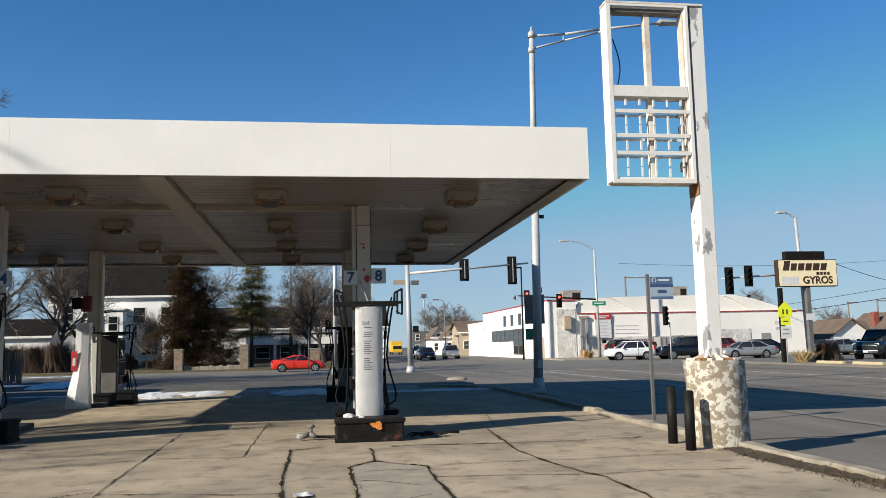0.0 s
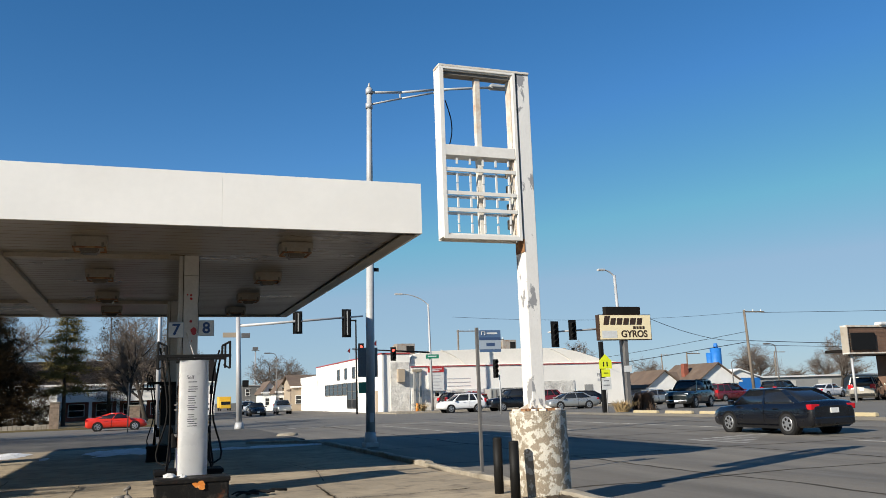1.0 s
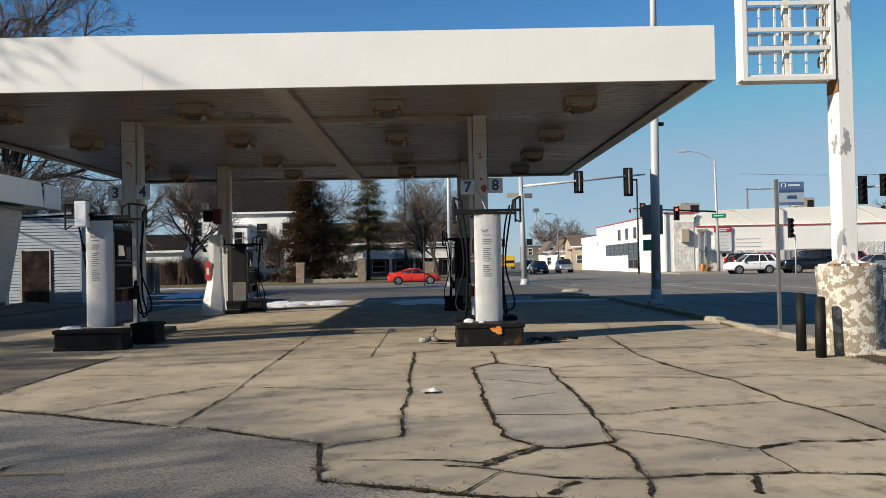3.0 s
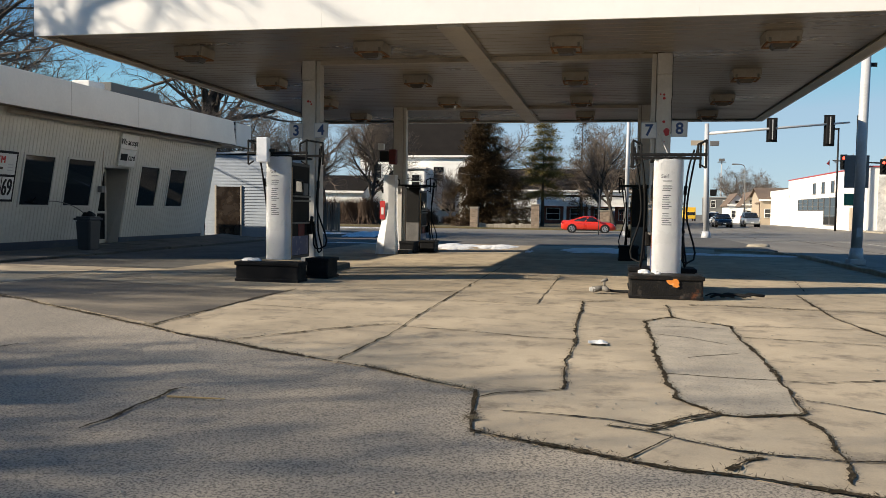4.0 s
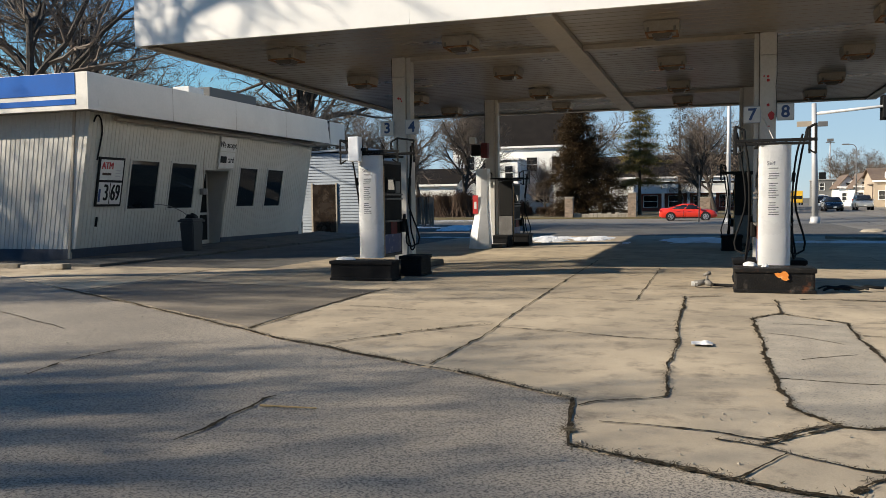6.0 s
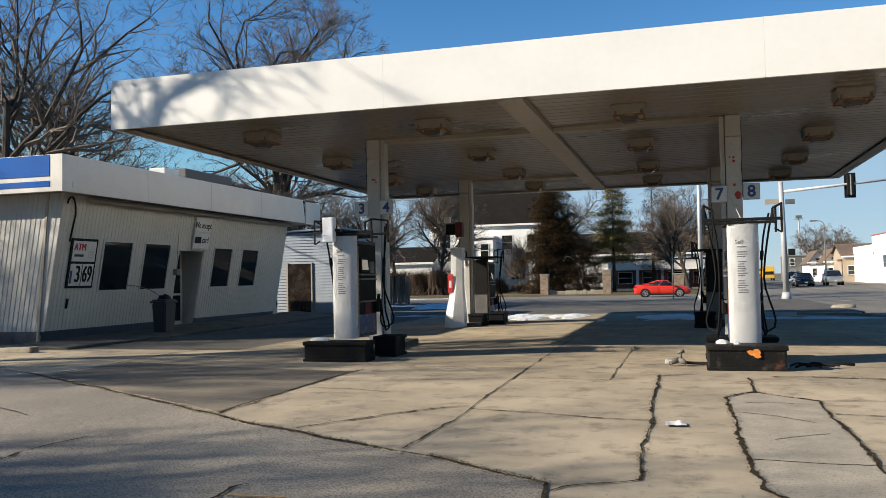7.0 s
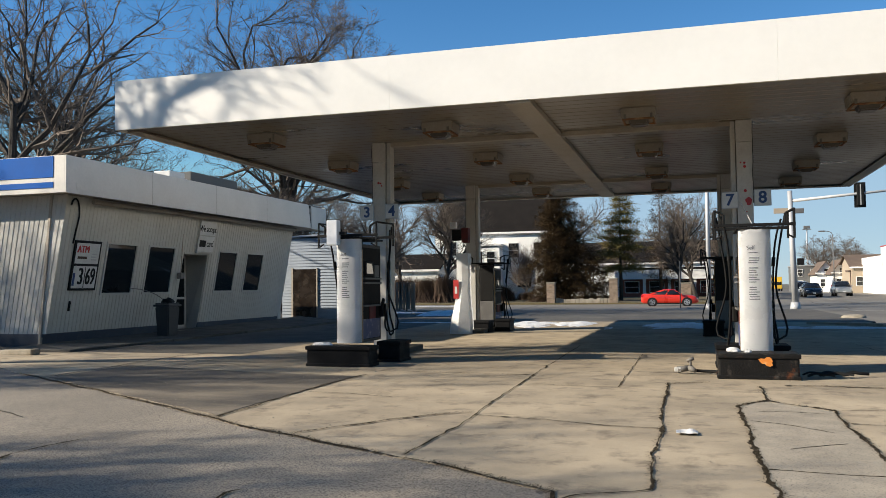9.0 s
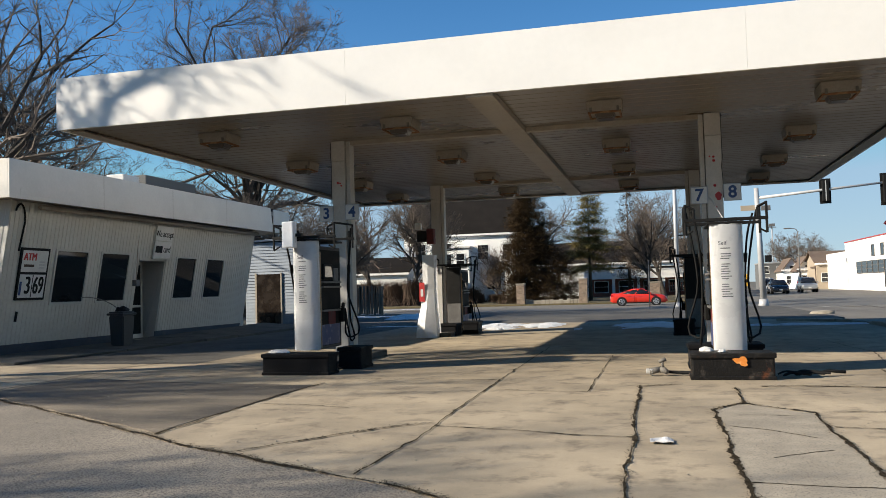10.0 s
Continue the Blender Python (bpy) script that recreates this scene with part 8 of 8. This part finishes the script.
part("post", B(-0.1, 0.0, -0.06, 0.06, -0.05, 1.7), M["wood"], fn)
part("post", B(1.66, 1.76, -0.06, 0.06, -0.05, 1.6), M["wood"], fn)

# ---- litter ----
lt = thing("litter", (0.15, 7.85, 0.0), "flattened white paper litter in a crack", "litter")
bm = bmesh.new()
bmesh.ops.create_grid(bm, x_segments=8, y_segments=6, size=0.085)
for v in bm.verts:
    v.co.z = 0.02 + 0.025 * noise.noise(v.co * 14)
    v.co.x *= 1.1
bmesh.ops.solidify(bm, geom=list(bm.faces), thickness=0.004)
part("paper", bm, M["rag"], lt)
stick = thing("stick", (-2.45, 4.75, 0.0), "thin pale stick lying on the asphalt", "stick")
part("twig", T((-0.15, 0, 0.01), (0.25, 0.02, 0.012), 0.008, 0.005, 6), M["straw"], stick)

# ---- cracks filled with dirt and weeds ----
cracks = thing("cracks", (0, 0, 0), "dark weedy cracks running through the old paving", "crack", kind="structure")
rnd = random.Random(15)
def crack(w0, fill, *pts):
    """ragged crack along a line: fill 0 plain dirt, 1 dirt with weeds, 2 soil with weeds, 3 the soil joint along the asphalt's edge"""
    pl = []
    for (ax, ay), (bx, by) in zip(pts[:-1], pts[1:]):
        n = max(2, int(math.hypot(bx - ax, by - ay) / 0.025))
        for k in range(n):
            t = k / n
            pl.append(Vector((ax + (bx - ax) * t, ay + (by - ay) * t, 0)))
    pl.append(Vector((*pts[-1], 0)))
    vs, fs = [], []
    path = []
    for k, p in enumerate(pl):
        d = (pl[min(k + 1, len(pl) - 1)] - pl[max(k - 1, 0)]).normalized()
        s = Vector((-d.y, d.x, 0))
        off = 0.030 * noise.noise(Vector((p.x * 3, p.y * 3, 1))) + 0.013 * noise.noise(Vector((p.x * 9, p.y * 9, 2)))
        if fill == 3:
            off = 0.0
            p = Vector((p.x, edge(p.x) + wob(p.x, 0, 1.7, 0.07) + 0.004, 0))
        open_ = 0.75 + 0.9 * noise.noise(Vector((p.x * 2.2, p.y * 2.2, 8)))
        w = max(0.0045, 0.95 * w0 * open_ * (0.5 + 0.8 * noise.noise(Vector((p.x * 9, p.y * 9, 5))) + 0.3 * rnd.random()))
        w *= 0.85 if fill == 3 else 1.0 + 0.45 * abs(d.x)
        c = p + s * off
        path.append(c)
        l, r = c - s * w * rnd.uniform(0.6, 1.4), c + s * w * rnd.uniform(0.6, 1.4)
        vs += [(l.x, l.y, 0.0056), (c.x, c.y, 0.0058), (r.x, r.y, 0.0056)]
    for k in range(len(pl) - 1):
        a = 3 * k
        fs += [(a, a + 3, a + 4, a + 1), (a + 1, a + 4, a + 5, a + 2)]
    raw("crack", vs, fs, M["cracksoil"], cracks)
    if fill:
        vs, fs = [], []
        for p in path:
            for _ in range((8 if fill == 3 else 4) if noise.noise(p * 1.7) > -0.1 else 2):
                b = p + Vector((rnd.gauss(0, w0 * 0.75), rnd.gauss(0, w0 * 0.75), 0.010))
                t = b + Vector((rnd.gauss(0, 0.03), rnd.gauss(0, 0.03), rnd.uniform(0.002, 0.009)))
                k = len(vs)
                s = Vector((rnd.gauss(0, 1), rnd.gauss(0, 1), 0)).normalized() * 0.004
                vs += [tuple(b - s), tuple(b + s), tuple(t)]
                fs.append((k, k + 1, k + 2))
        tagged(raw("weeds", vs, fs, M["weed"], cracks), kind="stuff")


crack(0.030, 1, (0.66, 9.71), (0.68, 8.19), (0.67, 7.25), (0.68, 6.42), (0.71, 5.62), (0.94, 5.20), (1.11, 5.16), (1.47, 5.36))
crack(0.026, 1, (1.47, 5.36), (1.53, 6.10), (1.58, 7.32), (1.56, 8.68), (1.59, 9.54), (1.47, 9.72), (1.13, 10.02), (1.00, 10.22), (0.66, 9.71))
crack(0.022, 1, (1.03, 11.53), (1.00, 10.22))
crack(0.020, 1, (0.94, 5.20), (0.76, 5.02), (0.50, 4.69))
crack(0.017, 1, (0.25, 4.75), (0.50, 4.68), (0.65, 4.55), (0.93, 4.38), (1.45, 4.32), (1.69, 4.36), (1.91, 4.37), (2.37, 4.37), (2.88, 4.28))
crack(0.024, 1, (1.44, 5.26), (1.50, 5.00), (1.47, 4.64), (1.48, 4.39), (1.42, 4.10), (1.38, 3.92))
crack(0.024, 1, (3.15, 13.73), (2.97, 10.71), (3.06, 9.60), (3.21, 8.68), (3.35, 8.26), (3.37, 7.26), (3.36, 6.85), (3.51, 6.36), (3.51, 5.93), (3.49, 5.40))
crack(0.013, 0, (1.56, 5.79), (1.83, 5.63), (2.18, 5.28), (2.31, 5.06), (2.41, 5.02), (2.39, 4.55), (2.39, 4.37))
crack(0.015, 0, (2.41, 5.02), (2.76, 5.22), (3.03, 5.19), (3.38, 5.21))
crack(0.010, 0, (0.71, 6.49), (1.48, 6.44), (1.81, 6.43), (2.39, 6.67), (3.33, 6.85))
crack(0.022, 1, (1.33, 11.69), (1.77, 11.74), (2.99, 11.57), (3.84, 11.53), (5.15, 11.68))
crack(0.008, 0, (1.66, 9.59), (2.56, 9.69), (3.35, 9.61), (4.35, 9.70), (5.21, 9.78))
crack(0.010, 0, (1.61, 8.72), (2.80, 8.53), (3.48, 8.42), (4.14, 8.47), (5.07, 8.31))
crack(0.040, 1, (2.12, 4.33), (2.08, 4.15), (1.99, 3.95))
crack(0.014, 0, (0.61, 4.57), (0.35, 4.10), (0.24, 4.07))
crack(0.030, 1, (1.05, 4.28), (0.95, 4.22), (0.84, 4.02))
crack(0.010, 0, (3.50, 6.52), (4.02, 6.59))
crack(0.007, 0, (0.76, 8.68), (1.07, 8.50), (1.38, 8.16))
crack(0.007, 0, (0.84, 9.36), (1.46, 9.32))
crack(0.007, 0, (0.93, 7.31), (1.41, 7.64))
crack(0.026, 2, (-4.52, 7.79), (-4.50, 8.45), (-4.57, 9.61), (-4.59, 10.69), (-4.56, 12.01))
crack(0.018, 2, (-3.27, 7.09), (-2.98, 7.53), (-2.85, 7.72), (-2.67, 8.00), (-2.32, 8.43), (-2.01, 8.65))
crack(0.015, 2, (-1.97, 6.38), (-1.94, 7.18))
crack(0.017, 0, (-1.94, 7.18), (-1.92, 7.79), (-1.98, 9.30), (-2.07, 13.09), (-2.15, 18.58))
crack(0.022, 0, (-2.67, 3.92), (-2.65, 4.41), (-2.67, 4.83), (-2.70, 4.96), (-2.63, 5.07))
crack(0.017, 0, (-4.96, 5.19), (-5.07, 5.65), (-5.06, 5.94), (-4.98, 6.36))
crack(0.018, 2, (-9.24, 10.65), (-9.32, 12.18), (-9.38, 12.90), (-9.53, 14.48), (-9.27, 15.55))
crack(0.012, 0, (-9.42, 12.76), (-7.67, 12.11), (-6.65, 11.98))
crack(0.008, 0, (-4.48, 9.86), (-3.96, 9.81), (-3.25, 9.61))
crack(0.028, 1, (-0.12, 11.75), (-0.10, 9.37), (-0.07, 8.06), (-0.09, 6.92), (-0.06, 5.70))
crack(0.018, 1, (-0.10, 11.64), (0.40, 11.91))
crack(0.012, 0, (-0.06, 5.70), (-0.29, 5.56), (-0.49, 5.45), (-0.60, 5.30))
crack(0.012, 0, (-1.94, 8.50), (-1.23, 8.34), (-0.60, 8.15), (-0.08, 8.06))
crack(0.012, 0, (-0.72, 11.09), (-0.71, 16.43))
crack(0.009, 0, (-1.91, 11.29), (-0.74, 11.09))
crack(0.016, 0, (-0.41, 4.96), (-0.03, 4.94), (0.26, 4.89), (0.51, 4.81), (0.61, 4.74))
crack(0.020, 1, (0.51, 4.83), (0.72, 5.03), (0.96, 5.27))
crack(0.012, 0, (3.5, 20.3), (3.58, 18.2), (3.74, 16.8), (3.43, 14.4))
crack(0.010, 0, (2.6, 16.6), (3.0, 17.6), (3.58, 18.2))
crack(0.010, 0, (4.9, 16.0), (3.75, 16.8))
crack(0.012, 0, (-8.5, 12.9), (-4.6, 12.6), (-2.1, 12.4))
crack(0.012, 2, (-12, 12.6), (-8.6, 13.6), (-6.2, 15.2))
crack(0.010, 0, (-9.0, 8.6), (-6.5, 7.3))
crack(0.034, 3, (-9.96, 11.05), (-4.48, 7.69), (-2.07, 6.31), (-0.69, 5.28), (-0.55, 4.95), (-0.56, 4.43), (0.66, 3.95), (1.28, 3.83), (3.5, 3.1))

# weeds at the concrete edge and along the kerb
vs, fs = [], []
for k in range(3600):
    if k < 1000:
        x = rnd.uniform(-10, 2)
        y = edge(x) + rnd.gauss(0, 0.035)
        if noise.noise(Vector((x * 1.3, 4, 0))) < -0.12:
            continue
    else:
        y = rnd.uniform(2, 11)
        x = 5.72 + rnd.gauss(0, 0.13)
        if noise.noise(Vector((y * 0.9, 9, 0))) < -0.05:
            continue
    b = Vector((x, y, 0))
    t = b + Vector((rnd.gauss(0, 0.04), rnd.gauss(0, 0.04), rnd.uniform(0.004, 0.012 if k < 1000 else 0.03)))
    s = Vector((rnd.gauss(0, 1), rnd.gauss(0, 1), 0)).normalized() * 0.007
    q = len(vs)
    vs += [tuple(b - s), tuple(b + s), tuple(t)]
    fs.append((q, q + 1, q + 2))
tagged(raw("weeds", vs, fs, M["weed"]), "short dry weeds in the joint and along the kerb", "weeds", kind="stuff")

# strip of soil that has gathered along the kerb
vs, fs = [], []
for k in range(161):
    y = 1.5 + 8.6 * k / 160
    wd = 0.10 + 0.22 * (0.5 + 0.5 * math.sin(y * 1.1 - 2.0)) + 0.10 * noise.noise(Vector((y * 2.2, 3, 0))) + 0.05 * noise.noise(Vector((y * 9, 5, 0)))
    for j in range(5):
        t = j / 4
        vs.append((5.865 - max(0.03, wd) * t, y, (0.030 * (1 - t) + 0.006) * (0.75 + 1.1 * noise.noise(Vector((y * 7, j * 1.7, 1)))) + 0.002))
for k in range(160):
    for j in range(4):
        q = k * 5 + j
        fs.append((q, q + 1, q + 6, q + 5))
tagged(raw("soil_strip", vs, fs, M["soil"]), "brown soil and dead leaves gathered along the kerb", "soil", kind="stuff")
# dead weeds and leaf scraps on the soil
rnd = random.Random(57)
vs, fs = [], []
for k in range(3200):
    y = rnd.uniform(1.6, 10.0)
    x = 5.84 - abs(rnd.gauss(0, 0.16))
    if noise.noise(Vector((y * 1.4, 2, 0))) < -0.2:
        continue
    b = Vector((x, y, 0.008))
    d = Vector((rnd.gauss(0, 1), rnd.gauss(0, 1), rnd.uniform(0.1, 0.9))).normalized()
    w = d.cross(Vector((rnd.gauss(0, 1), rnd.gauss(0, 1), 1))).normalized() * rnd.uniform(0.003, 0.010)
    ln = rnd.uniform(0.02, 0.075)
    q = len(vs)
    vs += [tuple(b - w), tuple(b + w), tuple(b + d * ln)]
    fs.append((q, q + 1, q + 2))
tagged(raw("dead_weeds", vs, fs, M["weed"]), "short dead weeds and leaf scraps on the soil", "weeds", kind="stuff")

# loose grit on the paving
rnd = random.Random(91)
vs, fs = [], []
for k in range(5200):
    x, y = rnd.uniform(-9, 5.4), 2.2 + 11 * rnd.random() ** 1.5
    if noise.noise(Vector((x * 0.8, y * 0.8, 7))) < rnd.uniform(-0.35, 0.45):
        continue
    r = 0.0035 + 0.009 * rnd.random() ** 4
    c = Vector((x, y, 0.003))
    a0 = rnd.uniform(0, 6.28)
    q = len(vs)
    vs += [tuple(c + Vector((r * math.cos(a0 + i * 1.571) * rnd.uniform(0.7, 1.3), r * math.sin(a0 + i * 1.571), 0))) for i in range(4)] + [tuple(c + Vector((0, 0, r * 0.9)))]
    fs += [(q + i, q + (i + 1) % 4, q + 4) for i in range(4)]
tagged(raw("grit", vs, fs, M["kerb"]), "scattered grit and small stones on the paving", "gravel", kind="stuff")

# ---- patches of other concrete ----
def patch(name, pts, material, label):
    bm = bmesh.new()
    ring = []
    for (ax, ay), (bx, by) in zip(pts, pts[1:] + pts[:1]):
        m = max(1, int(math.hypot(bx - ax, by - ay) / 0.12))
        for k in range(m):
            x, y = ax + (bx - ax) * k / m, ay + (by - ay) * k / m
            ring.append((x + wob(x, y, 3, 0.04), y + wob(y, x, 3, 0.04)))
    top = bm.faces.new([bm.verts.new((x, y, 0.0032)) for x, y in ring])
    low = [bm.verts.new((x, y, -0.01)) for x, y in ring]
    tv = list(top.verts)
    for k in range(len(ring)):
        bm.faces.new((tv[k], low[k], low[(k + 1) % len(ring)], tv[(k + 1) % len(ring)]))
    bmesh.ops.triangulate(bm, faces=[top])
    part(name, bm, material, pavement, label)


patch("repair_patch", [(0.68, 9.68), (0.68, 7.25), (0.70, 5.65), (0.94, 5.22), (1.12, 5.18), (1.46, 5.37), (1.53, 6.1), (1.57, 7.3), (1.56, 9.5), (1.13, 10.0), (0.95, 10.1)], M["patchgrey"], "pale grey repair patch with exposed stones")
patch("worn_patch", [(-4.56, 7.86), (-4.6, 11.7), (-6.4, 12.0), (-9.25, 12.6), (-9.15, 10.65), (-7.2, 9.42), (-6.0, 8.75)], M["patchdark"], "worn concrete with dark oil stains")

# ---- concrete slabs, last ----
XJ = [-45, -36, -30, -25, -20.6, -16.6, -12.6, -8.55, 5.84]
YJ = [2.0, 11.2, 15.2, 19.2, 23.2, 27.1, 30.9]


def slab(x0, x1, y0, y1, seed):
    g = 0.0035
    n = max(4, int((x1 - x0) / (0.03 if y0 < 5 and x0 > -9 else 0.1)))
    top, low = [], []
    for k in range(n + 1):
        x = x0 + g + (x1 - x0 - 2 * g) * k / n
        lo = max(y0 + g + wob(x, y0, 2.0, 0.03), edge(x) + wob(x, 0, 1.7, 0.07) + 0.012)
        hi = y1 - g + wob(x, y1, 2.0, 0.03)
        if hi - lo > 0.02:
            low.append((x, lo))
            top.append((x, hi))
    if len(low) < 3:
        return
    tilt = random.Random(seed).uniform(-0.003, 0.0)
    m = 5
    vs, fs = [], []
    for (x, lo), (_, hi) in zip(low, top):
        for j in range(m + 1):
            y = lo + (hi - lo) * j / m
            vs.append((x, y, tilt + 0.0015 * noise.noise(Vector((x * 0.5, y * 0.5, seed)))))
    W_ = m + 1
    for i in range(len(low) - 1):
        for j in range(m):
            a = i * W_ + j
            fs.append((a, a + W_, a + W_ + 1, a + 1))
    rim = [i * W_ for i in range(len(low))] + [(len(low) - 1) * W_ + j for j in range(1, m + 1)] + [i * W_ + m for i in range(len(low) - 2, -1, -1)] + [j for j in range(m - 1, 0, -1)]
    n0 = len(vs)
    vs += [(vs[k][0], vs[k][1], vs[k][2] - 0.05) for k in rim]
    L_ = len(rim)
    fs += [(rim[k], n0 + k, n0 + (k + 1) % L_, rim[(k + 1) % L_]) for k in range(L_)]
    # slabs before the shop: its shade is put into a darker colour
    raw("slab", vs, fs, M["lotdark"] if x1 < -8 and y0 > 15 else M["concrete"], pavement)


sd_ = 0
for x0, x1 in zip(XJ[:-1], XJ[1:]):
    for y0, y1 in zip(YJ[:-1], YJ[1:]):
        sd_ += 1
        slab(x0, x1, y0, y1, sd_)
